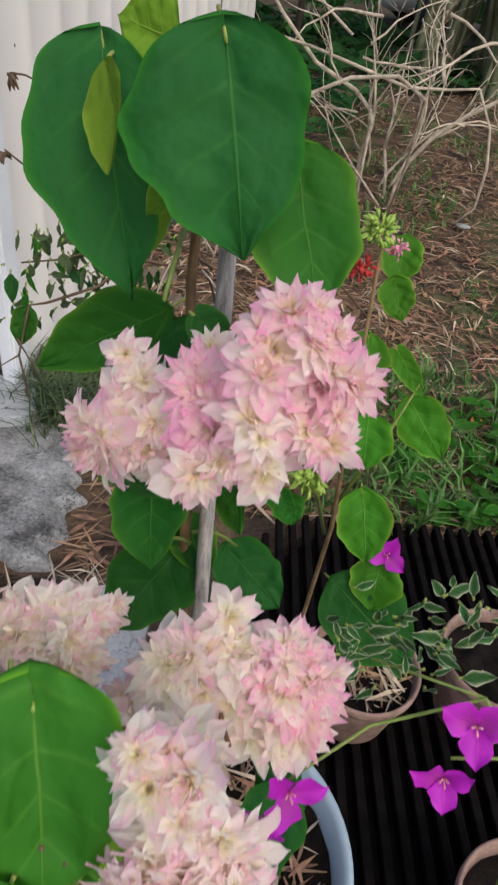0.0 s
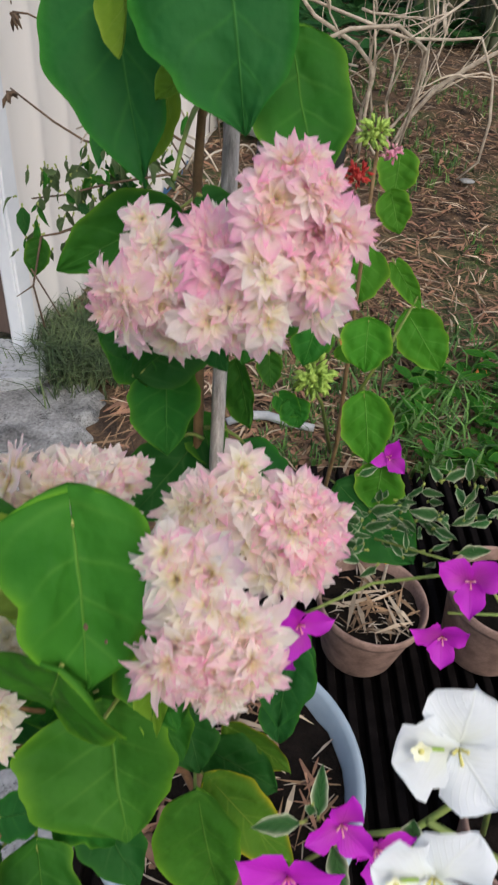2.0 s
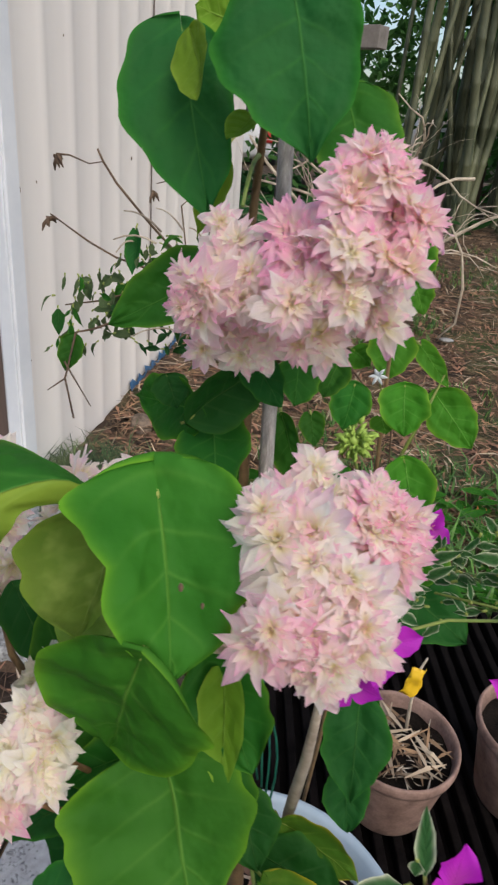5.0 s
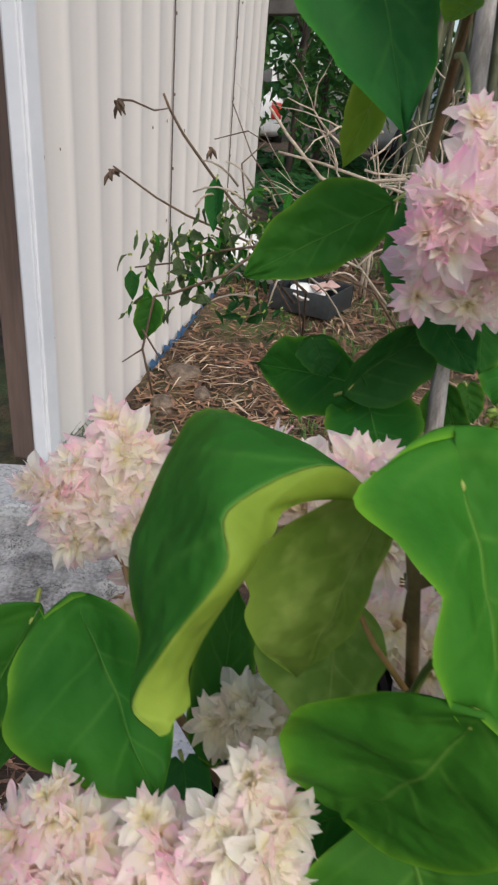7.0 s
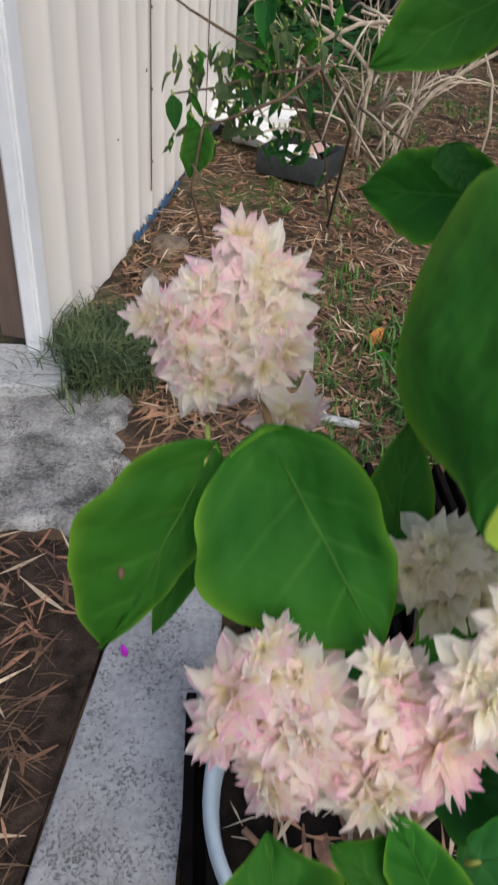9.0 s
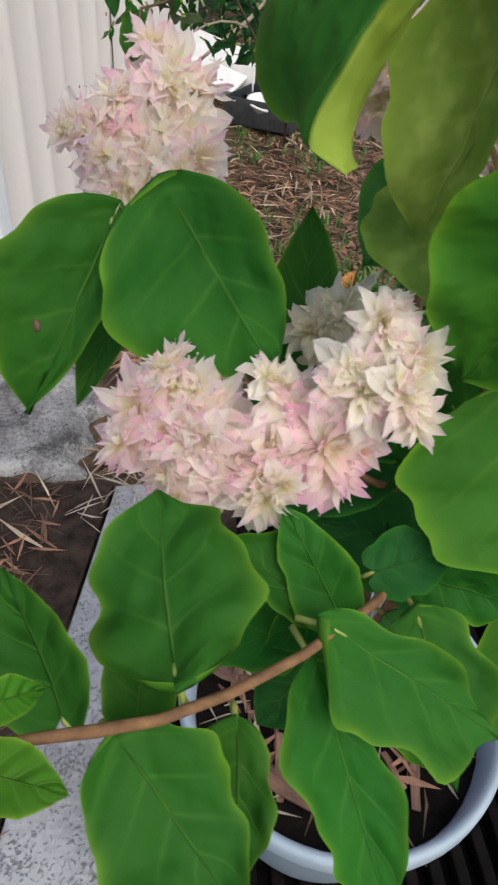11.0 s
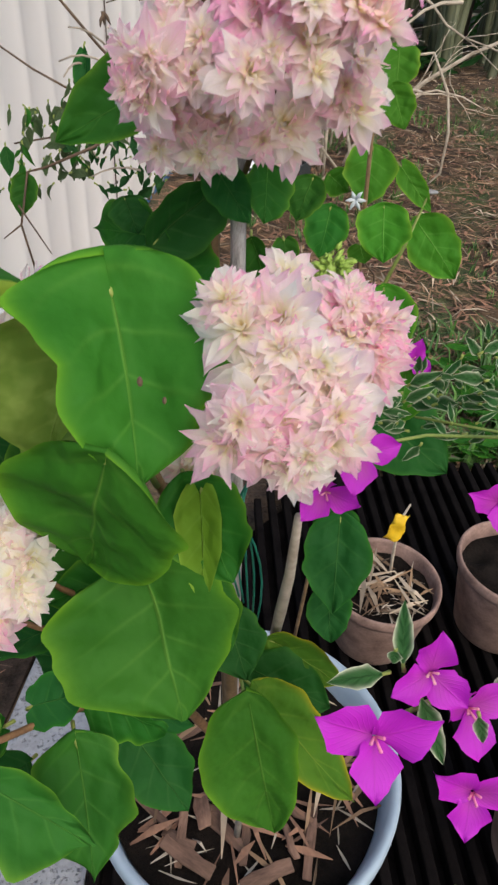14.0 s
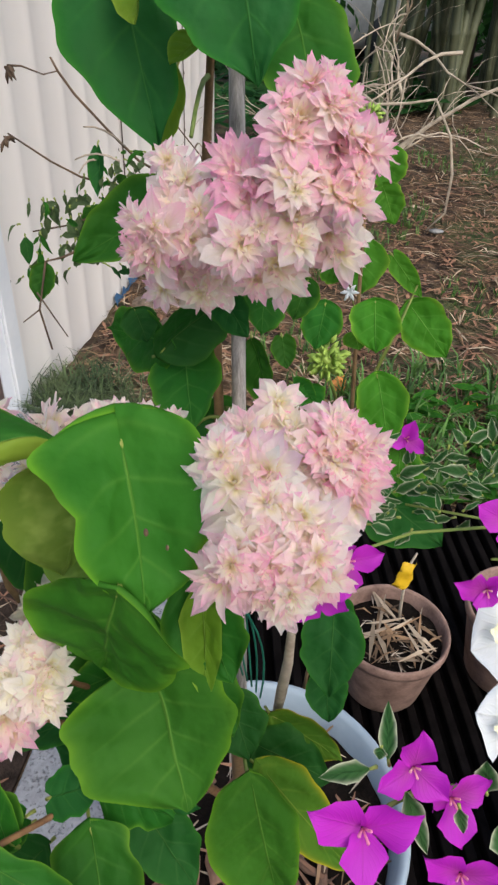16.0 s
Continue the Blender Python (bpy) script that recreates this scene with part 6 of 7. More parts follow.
BARK_CHIP = plain("reddish bark chip", (0.065, 0.034, 0.022), (0.22, 0.125, 0.085), 60, 0.85, 0.6, 0.003, (1, 0.3, 1), tint=0.5)
rnd = random.Random(93)
for k in range(20):
    # broad curved chips of bark lie on the soil, towards the near rim
    bm = bmesh.new()
    L, w = rnd.uniform(0.03, 0.07), rnd.uniform(0.009, 0.020)
    box(bm, (w, L, 0.004), Matrix(), 0.0012)
    bmesh.ops.subdivide_edges(bm, edges=[e for e in bm.edges if e.calc_length() > 0.6 * L], cuts=3)
    for v in bm.verts:
        v.co.z += 5.0 * v.co.x ** 2 + 0.004 * noise.noise(v.co * 60 + Vector((k, 0, 0)))
        v.co.x = v.co.x * (1 - 0.22 * abs(2 * v.co.y / L) ** 3 + 0.5 * noise.noise(Vector((v.co.y * 90, k, math.copysign(4, v.co.x))))) + 0.3 * w * noise.noise(Vector((v.co.y * 60, k, 0)))
    ob = part("bark_chip", bm, BARK_CHIP, GREY)
    a, q = rnd.uniform(2.6, 5.6), 0.125 * math.sqrt(rnd.random())
    ob.matrix_basis = Matrix.Translation((q * math.cos(a), q * math.sin(a), 0.186 + 0.006 * rnd.random())) @ Euler((rnd.uniform(-0.25, 0.25), rnd.uniform(-0.25, 0.25), rnd.uniform(0, 6.3))).to_matrix().to_4x4()

# the yellow tag on its stick in the brown pot
tag = thing("plant_tag", "yellow plastic plant tag on a thin stick in the pot", "plant tag", place=(0.32, 0.70, 0.17))
bm = bmesh.new()
tube(bm, [(0.004, 0.0, 0.0), (0.0, 0.0, 0.06), (-0.002, 0.0, 0.13), (0.008, 0.0, 0.165)], [0.003, 0.003, 0.0025, 0.002], 6)
part("stick", bm, TWIG, tag)
bm = bmesh.new()
bmesh.ops.create_grid(bm, x_segments=7, y_segments=9, size=0.5)
for v in bm.verts:
    # a soft plastic tag, folded over lengthwise and crumpled
    x, y = v.co.x, v.co.y
    v.co = Vector((0.030 * x * (1 - 0.25 * y), 0.022 * abs(x) + 0.009 * noise.noise(Vector((x * 3, y * 3, 2))), 0.056 * y - 0.008 * x * x))
bmesh.ops.solidify(bm, geom=list(bm.faces), thickness=0.0008)
bm.transform(Matrix.Translation((0.0, -0.008, 0.115)) @ Matrix.Rotation(radians(14), 4, "Z") @ Matrix.Rotation(radians(8), 4, "Y"))
part("label_plate", bm, TAG_YELLOW, tag)

# more pots on the deck
pot("plant_pot", "dusty terracotta-brown plastic pot at the end of the deck", 0.545, 0.69, 0.2, 0.105, 0.17, POT_BROWN, 0.012, 0.043)
pot("plant_pot", "dusty terracotta-brown plastic pot beside the grey one", 0.48, 0.29, 0.2, 0.105, 0.17, POT_BROWN, 0.012, 0.043)
stone = bmesh.new()
bmesh.ops.create_icosphere(stone, subdivisions=3, radius=0.034)
for w in stone.verts:
    w.co = Vector((w.co.x * 1.1, w.co.y * 0.7, w.co.z * 0.3)) * (1 + 0.3 * noise.noise(w.co * 18))
ob = tagged(part("stone", stone, STONE), "grey stone lying in the litter", "stone")
ob.location = (1.05, 3.11, lie(0, 3.11) + 0.012)
for k, (x, y, r) in enumerate(((-0.33, 2.12, 0.05), (-0.28, 2.35, 0.07), (-0.20, 2.2, 0.04))):
    lump = bmesh.new()
    bmesh.ops.create_icosphere(lump, subdivisions=3, radius=r)
    for w in lump.verts:
        w.co = Vector((w.co.x, w.co.y * 1.3, w.co.z * 0.7)) * (1 + 0.45 * noise.noise(w.co * 14 + Vector((k, 0, 0))))
    ob = tagged(part("stone", lump, CLOD), "crumbled brown clod on the mulch", "stone")
    ob.location = (x, y, lie(x, y) - 0.015)

# scraps of blue tarpaulin pinched under the wall
for k in range(6):
    s = 0.78 + 0.16 * k
    bm = bmesh.new()
    for i in range(7):
        for j in range(3):
            bm.verts.new(on_wall(s + 0.025 * i, 0.08 * s + 0.035 * j - 0.03 + 0.012 * math.sin(i * 2.1 + k), 0.016 + 0.006 * math.sin(i * 1.7 + j * 2 + k)))
    bm.verts.ensure_lookup_table()
    for i in range(6):
        for j in range(2):
            q = i * 3 + j
            bm.faces.new([bm.verts[n] for n in (q, q + 3, q + 4, q + 1)])
    tagged(part("tarpaulin", bm, BLUE), "blue tarpaulin scrap pinched under the shed wall", "tarpaulin", "tarpaulin scraps")


# ---- the dry shrub ----
def branch(bm, p, d, length, r, rnd, depth, droop=0.0):
    pts, radii = [Vector(p)], [r]
    d = Vector(d).normalized()
    n = 6
    for i in range(n):
        d = (d + Vector((rnd.uniform(-1, 1), rnd.uniform(-1, 1), rnd.uniform(-1, 1))) * 0.32 - Vector((0, 0, droop * i / n))).normalized()
        pts.append(pts[-1] + d * length / n)
        radii.append(r * (1 - 0.7 * (i + 1) / n))
    tube(bm, pts, radii, 5)
    if depth:
        for i in range(rnd.randrange(2, 4)):
            k = rnd.randrange(2, n)
            side = Vector((rnd.uniform(-1, 1), rnd.uniform(-1, 1), rnd.uniform(-0.4, 0.9)))
            branch(bm, pts[k], (pts[k] - pts[k - 1]).normalized() + side * 0.9, length * rnd.uniform(0.45, 0.8), radii[k] * 0.75, rnd, depth - 1, droop)


dry = thing("dead_shrub", "leafless dry shrub of tangled pale branches", "shrub", place=(0, 0, 0))
rnd = random.Random(77)
for k in range(7):
    bm = bmesh.new()
    base = (0.64 + rnd.uniform(-0.14, 0.12), 3.45 + rnd.uniform(-0.25, 0.3), 0.16)
    lean = Vector((rnd.uniform(-0.35, 0.4), rnd.uniform(-0.5, 0.5), rnd.uniform(0.7, 1.3)))
    branch(bm, base, lean, rnd.uniform(0.55, 0.95), rnd.uniform(0.007, 0.012), rnd, 2, 0.25)
    part("branch", bm, TWIG, dry)
for pts, r in ((((0.70, 3.2, 0.16), (0.712, 3.2, 0.279), (0.748, 3.2, 0.398), (0.832, 3.2, 0.517), (0.956, 3.2, 0.614), (1.14, 3.2, 0.73), (1.3, 3.2, 0.8)), 0.017),
               (((0.05, 3.15, 0.83), (0.239, 3.1, 0.802), (0.435, 3.1, 0.754), (0.637, 3.1, 0.705), (0.826, 3.1, 0.717), (0.941, 3.1, 0.735)), 0.012),
               (((0.941, 3.1, 0.735), (1.035, 3.1, 0.588), (1.075, 3.1, 0.428), (1.076, 3.1, 0.252), (1.0, 3.1, 0.17)), 0.010),
               (((0.0, 3.35, 1.0), (0.089, 3.3, 0.894), (0.263, 3.3, 0.726), (0.457, 3.3, 0.638), (0.552, 3.3, 0.557), (0.555, 3.3, 0.309), (0.56, 3.3, 0.16)), 0.015),
               (((-0.1, 2.65, 0.43), (0.0, 2.62, 0.52), (0.108, 2.6, 0.608), (0.22, 2.6, 0.728), (0.337, 2.6, 0.786), (0.5, 2.6, 0.81), (0.646, 2.75, 0.725), (0.68, 2.95, 0.42), (0.68, 3.1, 0.14)), 0.012)):
    bm = bmesh.new()
    tube(bm, pts, [0.68 * r * (1 - 0.35 * abs(2 * i / (len(pts) - 1) - 1)) for i in range(len(pts))], 6)
    part("branch", bm, TWIG, dry)
for k in range(15):
    bm = bmesh.new()
    base = (rnd.uniform(0.35, 1.0), rnd.uniform(2.8, 3.6), rnd.uniform(0.55, 1.0))
    branch(bm, base, (rnd.uniform(-1, 1), rnd.uniform(-0.4, 0.4), rnd.uniform(-0.2, 0.6)), rnd.uniform(0.25, 0.6), rnd.uniform(0.004, 0.008), rnd, 1, 0.1)
    part("branch", bm, TWIG, dry)


# ---- the wilting shrub by the wall ----
shrub = thing("shrub", "half-wilted leafy shrub with dry dark twig tips beside the shed wall", "shrub")
for pts, r in ((((-0.185, 0.727, 1.033), (-0.179, 0.728, 1.02), (-0.165, 0.736, 0.997), (-0.134, 0.755, 0.958), (-0.103, 0.771, 0.923), (-0.03, 0.82, 0.87), (0.12, 1.0, 0.78), (0.35, 1.25, 0.5), (0.42, 1.30, 0.0)), 0.0022),
               (((-0.179, 0.728, 1.02), (-0.193, 0.72, 1.017), (-0.216, 0.724, 1.024), (-0.231, 0.725, 1.024)), 0.0013),
               (((-0.227, 0.674, 0.966), (-0.214, 0.67, 0.959), (-0.183, 0.661, 0.942), (-0.152, 0.653, 0.929), (-0.09, 0.70, 0.90), (-0.02, 0.83, 0.8)), 0.0016),
               (((-0.162, 0.483, 0.81), (-0.173, 0.50, 0.843), (-0.166, 0.519, 0.883), (-0.15, 0.52, 0.887), (-0.108, 0.527, 0.904), (-0.08, 0.56, 0.92), (-0.02, 0.7, 0.85), (0.0, 0.85, 0.7)), 0.0017),
               (((-0.193, 0.59, 0.889), (-0.16, 0.592, 0.895), (-0.116, 0.596, 0.909), (-0.06, 0.62, 0.915), (-0.01, 0.75, 0.85)), 0.0015),
               (((-0.139, 0.902, 0.985), (-0.097, 0.907, 0.998), (-0.073, 0.9, 0.987), (-0.102, 0.888, 0.96), (-0.087, 0.86, 0.878), (-0.02, 0.86, 0.78)), 0.0014),
               (((-0.12, 0.93, 1.03), (-0.09, 0.92, 0.97), (-0.03, 0.92, 0.9), (0.01, 0.92, 0.7)), 0.0013),
               (((-0.19, 0.50, 0.83), (-0.173, 0.50, 0.843)), 0.0009), (((-0.145, 0.48, 0.825), (-0.173, 0.50, 0.86)), 0.0009)):
    bm = bmesh.new()
    tube(bm, pts, [r * (0.55 + 0.45 * i / (len(pts) - 1)) for i in range(len(pts))], 6)
    part("twig", bm, TWIG_DARK, shrub)
rnd = random.Random(15)
for p in ((-0.231, 0.725, 1.022), (-0.229, 0.674, 0.962), (-0.142, 0.90, 0.975)):
    bm = bmesh.new()
    for k in range(7):
        d = Vector((rnd.uniform(-1, 1), rnd.uniform(-1, 1), rnd.uniform(-1.8, 0.2))) * 0.005
        tube(bm, [Vector(p), Vector(p) + d, Vector(p) + d * 1.5 + Vector((0.001, 0, -0.003))], [0.0012, 0.0022, 0.0006], 5)
    part("seed_head", bm, TWIG_DARK, shrub, "dry dark curled seed head")
leaf(shrub, (-0.166, 0.519, 0.880), (-0.176, 0.508, 0.848), (-0.1, -1, 0.4), 0.025, LEAF_MID, fold=0.2, curl=0.0, lobe=0.05)
leaf(shrub, (-0.122, 0.60, 0.968), (-0.118, 0.585, 0.925), (-0.3, -1, 0.2), 0.018, LEAF_DARK, fold=0.9, curl=0.3, lobe=0.05)
leaf(shrub, (-0.19, 0.55, 0.895), (-0.187, 0.54, 0.872), (0.1, -1, 0.4), 0.013, LEAF_DARK, fold=0.3, lobe=0.02)
for k in range(165):
    t = rnd.random()
    a = Vector((-0.175, 0.56, 0.885)).lerp(Vector((-0.075, 0.67, 0.94)), t) if k % 4 else Vector((-0.13, 0.60, 0.89)).lerp(Vector((-0.075, 0.66, 0.865)), t)
    b = a + Vector((rnd.uniform(-0.03, 0.03), rnd.uniform(-0.06, 0.06), rnd.uniform(-0.035, 0.03)))
    d = Vector((rnd.uniform(-0.8, 0.7), rnd.uniform(-0.6, 0.3), rnd.uniform(-1.7, 0.1))).normalized()
    size = rnd.uniform(0.009, 0.023)
    leaf(shrub, tuple(b), tuple(b + d * size), (rnd.uniform(-0.9, 0.9), -0.6, rnd.uniform(-0.2, 1)), size * rnd.uniform(0.25, 0.55), (LEAF_FAR, LEAF_WILT, LEAF_MID, LEAF_WILT)[k % 4], fold=rnd.uniform(0.3, 1.1), curl=rnd.uniform(-0.6, 0.4), wave=0.6, lobe=0.0)
for k in range(34):
    bm = bmesh.new()
    p = Vector((-0.13 + 0.16 * rnd.random(), 0.58 + 0.2 * rnd.random(), 0.86 + 0.1 * rnd.random()))
    q = p + Vector((rnd.uniform(-0.05, 0.04), rnd.uniform(-0.04, 0.06), rnd.uniform(-0.04, 0.03)))
    tube(bm, arc(p, q, (0, 0, 0.006), 4), [0.0012, 0.0011, 0.001, 0.0009, 0.0007], 5)
    part("twig", bm, TWIG, shrub)

# ---- crates and pots left by the wall ----
crate = thing("crate", "black plastic crate holding small pots on the mulch", "crate", place=(0.27, 3.12, lie(0, 3.12)))
crate.rotation_euler = (0, 0, radians(-28))
crate.scale = (0.78, 0.78, 0.9)
for dx, dy, sx, sy in ((0, -0.19, 0.40, 0.012), (0, 0.19, 0.40, 0.012), (-0.194, 0, 0.012, 0.37), (0.194, 0, 0.012, 0.37)):
    bm = bmesh.new()
    box(bm, (sx, sy, 0.12), Matrix.Translation((dx, dy, 0.065)), 0.003)
    part("side_panel", bm, BLACK, crate)
bm = bmesh.new()
box(bm, (0.38, 0.37, 0.01), Matrix.Translation((0, 0, 0.012)), 0.002)
part("bottom", bm, BLACK, crate)


def small_pot(x, y, z, r, h, material, label, tip=0.0):
    ob = thing("pot", label, "pot", place=(x, y, z))
    ob.rotation_euler = (tip, 0, 0.4)
    bm = lathe(bmesh.new(), [(0, 0), (r * 0.7, 0), (r * 0.95, h * 0.9), (r, h * 0.9), (r, h), (r * 0.92, h), (r * 0.66, 0.01), (0, 0.01)], 32)
    part("body", bm, material, ob)


small_pot(0.235, 3.06, 0.165, 0.085, 0.09, WHITE_PLASTIC, "white round plastic pot in the crate", 0.2)
small_pot(0.33, 3.18, 0.165, 0.055, 0.075, BLACK, "black plastic nursery pot in the crate")
small_pot(0.22, 3.22, 0.165, 0.05, 0.075, BLACK, "black plastic nursery pot in the crate")
bm = bmesh.new()
box(bm, (0.13, 0.07, 0.006), Matrix.Translation((0.33, 3.12, 0.262)) @ Euler((radians(12), radians(-8), radians(30))).to_matrix().to_4x4(), 0.0015)
tagged(part("card", bm, CARD_PINK), "faded pink card lying across the crate", "card")
bm = bmesh.new()
box(bm, (0.40, 0.28, 0.012), Matrix.Translation((0.03, 3.45, lie(0, 3.45) + 0.14)) @ Euler((radians(24), radians(10), radians(-35))).to_matrix().to_4x4(), 0.004)
box(bm, (0.30, 0.02, 0.15), Matrix.Translation((0.09, 3.40, lie(0, 3.45) + 0.07)) @ Euler((0, 0, radians(-35))).to_matrix().to_4x4(), 0.003)
tagged(part("box_lid", bm, WHITE_PLASTIC), "white plastic box lid propped on the mulch", "box lid")

# ---- the bamboo clump ----
clump = thing("bamboo_clump", "clump of grey-green bamboo canes", "bamboo", place=(1.7, 5.6, lie(0, 5.6)))
rnd = random.Random(42)
cane = bmesh.new()
pts, radii = [], []
for k in range(13):
    for dz, f in ((0.0, 1.0), (0.012, 1.14), (0.024, 1.0)):
        pts.append((0.006 * math.sin(k), 0.006 * math.cos(k * 1.3), 0.27 * k + dz))
        radii.append(0.036 * f * (1 - 0.02 * k))
tube(cane, pts, radii, 10)
cane_mesh = bpy.data.meshes.new("cane")
cane.to_mesh(cane_mesh)
cane.free()
cane_mesh.materials.append(BAMBOO)
cane_mesh.shade_smooth()
for k in range(84):
    ob = new("cane", cane_mesh)
    ob.parent = clump
    x = rnd.uniform(-0.6, 2.0)
    ob.location = (x, 0.28 * x + rnd.uniform(-0.3, 0.5), -0.05)
    ob.rotation_euler = (rnd.uniform(-0.16, 0.1), rnd.uniform(-0.22, 0.16), rnd.uniform(0, 6))
    f = rnd.uniform(0.5, 1.0)
    ob.scale = (f, f, 1)


# ---- trees and far things ----
def leaf_mass(name, centre, size, n, leaf_size, material, label, seed, category="tree"):
    """A crown of many separate leaves, uneven, with gaps."""
    rnd = random.Random(seed)
    vs, fs = [], []
    clumps = [Vector((rnd.uniform(-1, 1), rnd.uniform(-1, 1), rnd.uniform(-1, 1))) for k in range(26)]
    for k in range(n):
        c = rnd.choice(clumps)
        p = Vector(centre) + Vector([(c[i] + rnd.gauss(0, 0.16)) * size[i] for i in range(3)])
        L = leaf_size * rnd.uniform(0.5, 1.2)
        d = Vector((rnd.uniform(-1, 1), rnd.uniform(-1, 1), rnd.uniform(-1.2, 0.4))).normalized()
        s = d.cross(Vector((rnd.uniform(-1, 1), rnd.uniform(-1, 1), 1))).normalized() * L * 0.25
        up = d.cross(s).normalized() * L * 0.06
        i = len(vs)
        vs += [p, p + d * L * 0.45 + s, p + d * L, p + d * L * 0.45 - s, p + d * L * 0.45 + up]
        fs += [(i, i + 1, i + 4), (i + 1, i + 2, i + 4), (i + 2, i + 3, i + 4), (i + 3, i, i + 4)]
    me = bpy.data.meshes.new(name)
    me.from_pydata([tuple(q) for q in vs], [], fs)
    me.materials.append(material)
    return new(name, me)


def tree(x, y, h, spread, n, leaf_size, label, seed, material=LEAF_FAR):
    rnd = random.Random(seed)
    ob = thing("tree", label, "tree", place=(x, y, lie(x, min(y, 11))))
    bm = bmesh.new()
    r = 0.028 + 0.014 * h * spread ** 0.5 - 0.02
    tube(bm, [(0, 0, -0.1), (0.03, 0, h * 0.4), (-0.03, 0.05, h)], [r, r * 0.8, r * 0.3], 8)
    for k in range(7):
        a = rnd.uniform(0, 6.3)
        z = h * rnd.uniform(0.2, 0.8)
        tube(bm, arc((0, 0, z), (math.cos(a) * spread * 0.8, math.sin(a) * spread * 0.6, z + rnd.uniform(0.1, 0.6)), (0, 0, 0.1)), [r * 0.42 * (1 - 0.14 * i) for i in range(7)], 6)
    part("trunk", bm, POST, ob)
    crown = leaf_mass("crown", (0, 0, h * 0.62), (spread, spread * 0.7, h * 0.5), n, leaf_size, material, "", seed + 1)
    crown.parent = ob


tree(2.3, 6.9, 2.8, 0.8, 2200, 0.16, "dark leafy tree behind the dry shrub", 101)
tree(0.1, 13.6, 5.2, 2.2, 4200, 0.26, "dark leafy tree behind the shed", 103)
tree(3.5, 8.4, 3.6, 1.5, 3800, 0.2, "dark leafy tree behind the bamboo", 105)
tree(1.2, 13.0, 4.6, 1.7, 3600, 0.24, "dark leafy tree at the back of the garden", 107)
tree(4.4, 7.0, 3.4, 1.5, 3400, 0.2, "dark leafy tree at the side of the garden", 109)
weeds([(rnd.uniform(-0.05, 0.7), rnd.uniform(3.7, 5.6), 0.25 + rnd.uniform(0, 0.25)) for k in range(60)], "green undergrowth beyond the dry shrub", 0.14, LEAF_FAR, 44)
weeds([(rnd.uniform(-0.1, 2.0), rnd.uniform(5.2, 8.6), 0.3 + rnd.uniform(0, 0.12)) for k in range(170)], "green undergrowth under the far trees", 0.22, LEAF_FAR, 45)
tree(0.30, 6.4, 2.6, 0.42, 620, 0.15, "slender leafy sapling beyond the shed corner", 111)
tree(0.62, 7.3, 3.0, 0.5, 900, 0.16, "slender leafy sapling before the white car", 113)


def car(label, paint, place, turn):
    """A small hatchback, its tail at the origin and its nose along y."""
    ob = thing("car", label, "car", place=place)
    ob.rotation_euler = (0, 0, radians(turn))
    bm = bmesh.new()
    box(bm, (1.5, 3.4, 0.58), Matrix.Translation((0, 1.7, 0.47)), 0.12)
    part("body", bm, paint, ob)
    bm = bmesh.new()
    box(bm, (1.36, 2.2, 0.56), Matrix.Translation((0, 1.45, 0.98)), 0.06)
    for v in bm.verts:
        # the cabin narrows towards the roof, most at the windscreen
        f = (v.co.z - 0.70) / 0.56
        v.co.x *= 1 - 0.16 * f
        v.co.y += (-0.5 if v.co.y > 1.45 else 0.16) * f
    part("cabin", bm, paint, ob)
    for y, w in ((0.72, 0.5), (1.36, 0.62), (1.95, 0.36)):
        for side in (-1, 1):
            bm = bmesh.new()
            box(bm, (0.012, w, 0.30), Matrix.Translation((side * 0.645, y, 1.0)) @ Matrix.Rotation(radians(-11 * side), 4, "Y"), 0.004)
            part("side_window", bm, BLACK, ob)
    bm = bmesh.new()
    box(bm, (1.05, 0.03, 0.32), Matrix.Translation((0, 0.385, 0.99)) @ Matrix.Rotation(radians(-14), 4, "X"), 0.01)
    part("rear_window", bm, BLACK, ob)
    for x in (-0.63, 0.63):
        bm = bmesh.new()
        box(bm, (0.16, 0.05, 0.24), Matrix.Translation((x, 0.0, 0.56)), 0.02)
        part("tail_lamp", bm, RED, ob)
        for y in (0.7, 2.75):
            bm = bmesh.new()
            bmesh.ops.create_cone(bm, cap_ends=True, segments=28, radius1=0.28, radius2=0.28, depth=0.18, matrix=Matrix.Translation((x * 1.1, y, 0.28)) @ Matrix.Rotation(radians(90), 4, "Y"))
            bmesh.ops.bevel(bm, geom=list(bm.edges), offset=0.015, segments=1, affect="EDGES")
            wheel = part("wheel", bm, BLACK, ob)
            bm = bmesh.new()
            bmesh.ops.create_cone(bm, cap_ends=True, segments=20, radius1=0.16, radius2=0.16, depth=0.01, matrix=Matrix.Translation((x * 1.1 + math.copysign(0.095, x), y, 0.28)) @ Matrix.Rotation(radians(90), 4, "Y"))
            part("rim", bm, STONE, wheel)
    return ob


car("white car parked far off beyond the trees", WHITE_PLASTIC, (-0.28, 11.6, 0.30), 0)
car("weathered pale grey car parked behind the bamboo", CAR_GREY, (4.70, 10.0, 0.385), 94)

# ---- scraps on the ground ----
def scrap(name, x, y, z, size, material, label, category, seed):
    bm = blade(size, size * 0.5, 0.4, 0.25, 0.8, 0.0, POINTED, 6, seed)
    ob = tagged(part(name, bm, material), label, category)
    ob.matrix_basis = seat((x, y, z), (math.cos(seed), math.sin(seed), 0.05), (0.1, -0.2, 1))


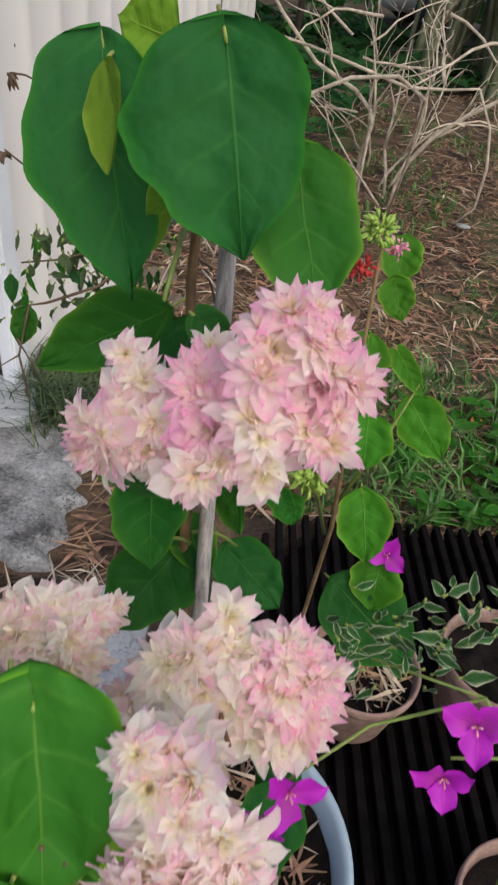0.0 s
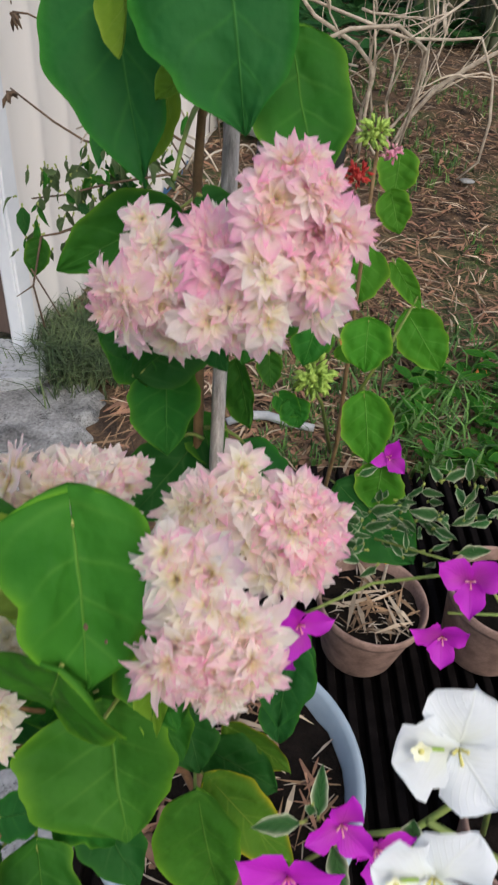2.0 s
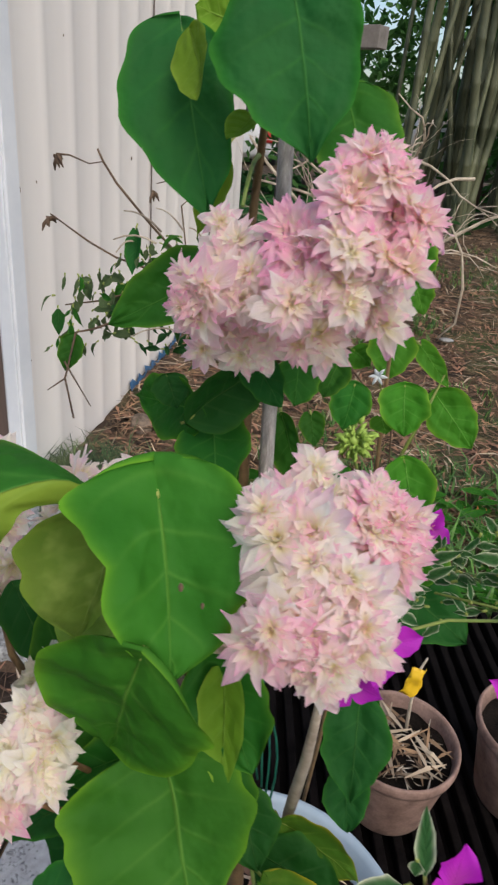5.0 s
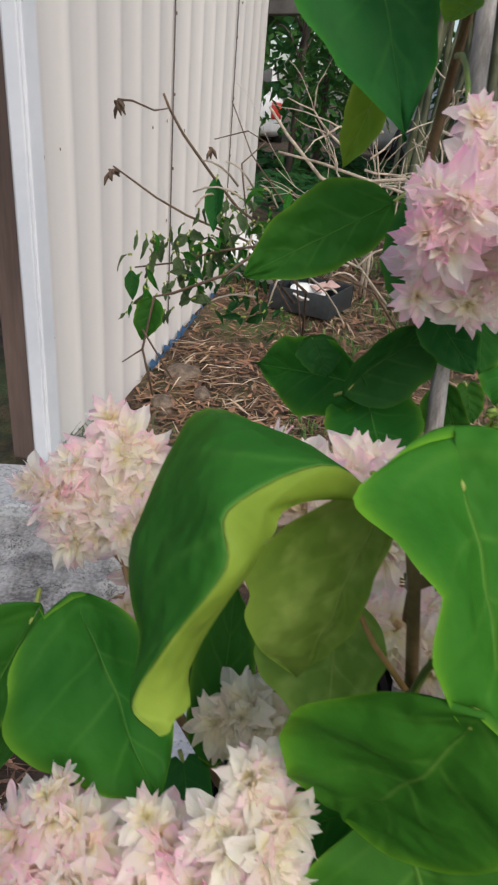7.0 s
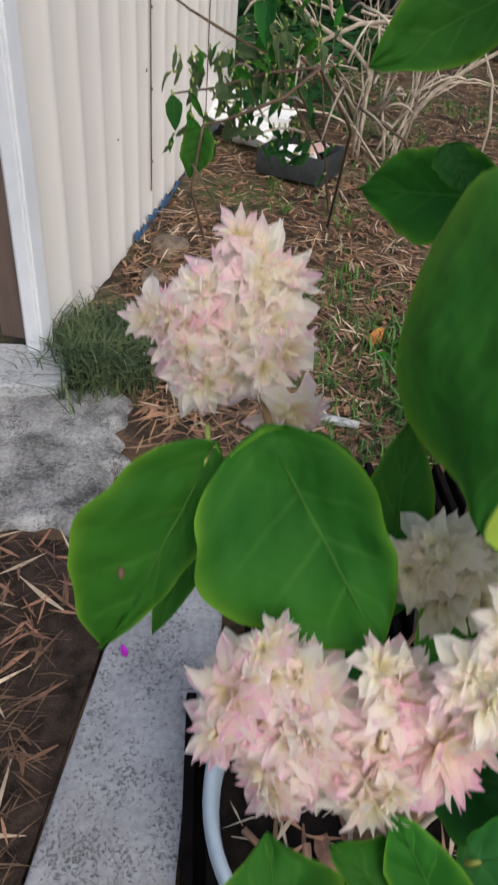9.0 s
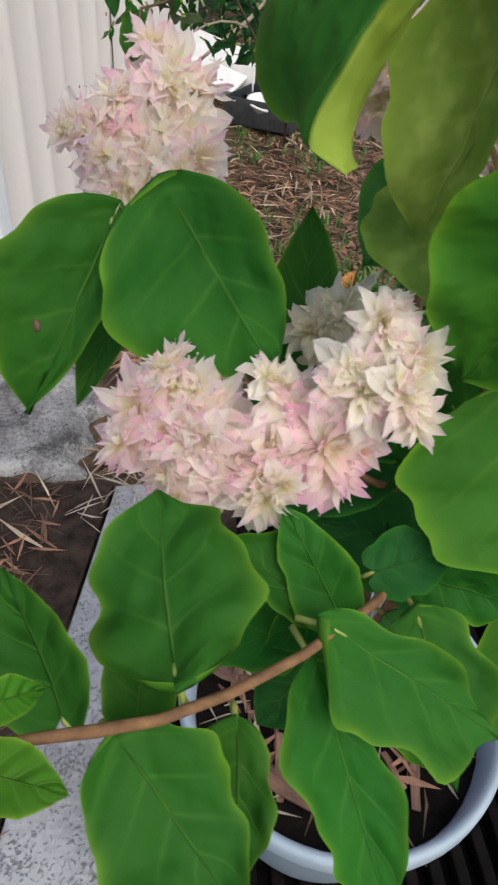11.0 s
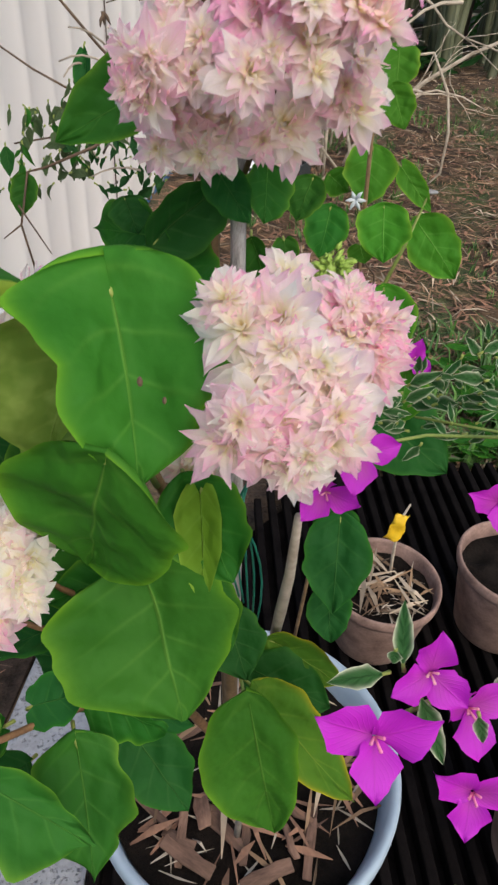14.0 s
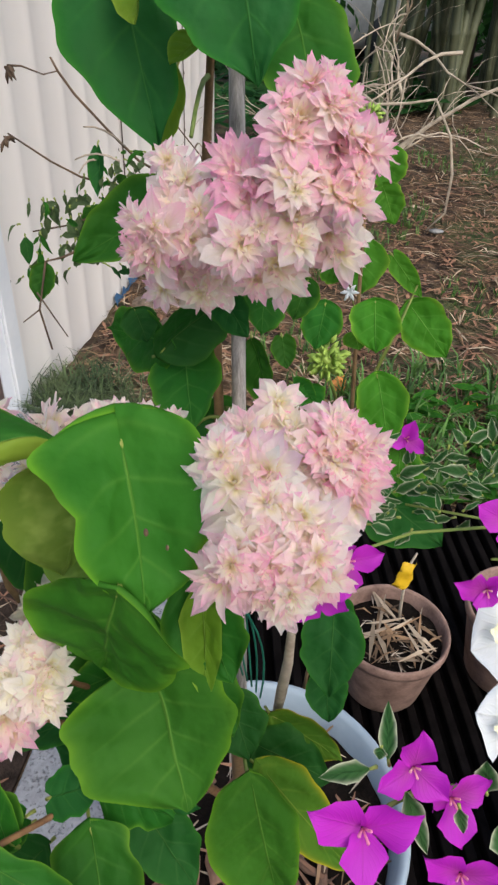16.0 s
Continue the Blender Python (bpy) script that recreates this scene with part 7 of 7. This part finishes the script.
TRIM_GREY = plain("grey plastic pipe", (0.24, 0.25, 0.27), (0.40, 0.41, 0.43), 30, 0.6, 0.2, 0.002)
ORANGE = plain("orange dead leaf", (0.42, 0.13, 0.03), (0.62, 0.26, 0.06), 60, 0.7, 0.2)
scrap("fallen_leaf", 0.82, 1.70, 0.03, 0.07, ORANGE, "orange dead leaf lying on the grass", "fallen leaf", 4)
scrap("fallen_bract", -0.261, 0.66, 0.016, 0.024, MAGENTA, "magenta fallen bract on the grey edging", "fallen bract", 2)
scrap("fallen_leaf", 0.36, 1.75, 0.03, 0.10, ORANGE, "orange dead leaf lying in the litter", "fallen leaf", 1)
bm = bmesh.new()
tube(bm, [(0.02, 1.36, 0.012), (0.07, 1.385, 0.022), (0.13, 1.39, 0.022), (0.19, 1.37, 0.02), (0.26, 1.36, 0.014)], [0.011, 0.013, 0.013, 0.013, 0.011], 12)
tagged(part("hose", bm, TRIM_GREY), "short grey plastic pipe lying on the litter", "pipe")
seedling = thing("seedling", "tiny dry seedlings with yellow buds beside the pot", "seedling", place=(0.30, 0.217, 0.043))
rnd = random.Random(61)
for k in range(9):
    bm = bmesh.new()
    p = Vector((rnd.uniform(-0.05, 0.05), rnd.uniform(-0.03, 0.03), 0))
    q = p + Vector((rnd.uniform(-0.04, 0.04), rnd.uniform(-0.03, 0.03), rnd.uniform(0.02, 0.05)))
    tube(bm, arc(p, q, (0, 0, 0.01), 4), [0.0015, 0.0013, 0.0012, 0.001, 0.0008], 5)
    for j in range(4):
        s = p.lerp(q, rnd.uniform(0.3, 1.0))
        tube(bm, [s, s + Vector((rnd.uniform(-0.015, 0.015), rnd.uniform(-0.015, 0.015), rnd.uniform(0, 0.012)))], [0.0009, 0.0006], 4)
    part("sprig", bm, STEM_GREEN, seedling)

# a window over the beam at the far end of the shed
eave_window = thing("window", "small dark window with grey frame over the eave beam", "window", place=tuple(on_wall(2.6, 1.70, 0.25)))
eave_window.rotation_euler = (0, 0, -math.atan2(0.24, 1.0) + radians(62) - radians(90))
for k in range(3):
    bm = bmesh.new()
    box(bm, (0.04, 0.05, 0.34), Matrix.Translation((-1.4 + 0.7 * k, 0, 0)), 0.004)
    part("muntin", bm, EAVE, eave_window)
for k in range(2):
    bm = bmesh.new()
    box(bm, (0.655, 0.008, 0.33), Matrix.Translation((-1.05 + 0.7 * k, 0.01, 0)), 0.002)
    part("pane", bm, PANE, eave_window)
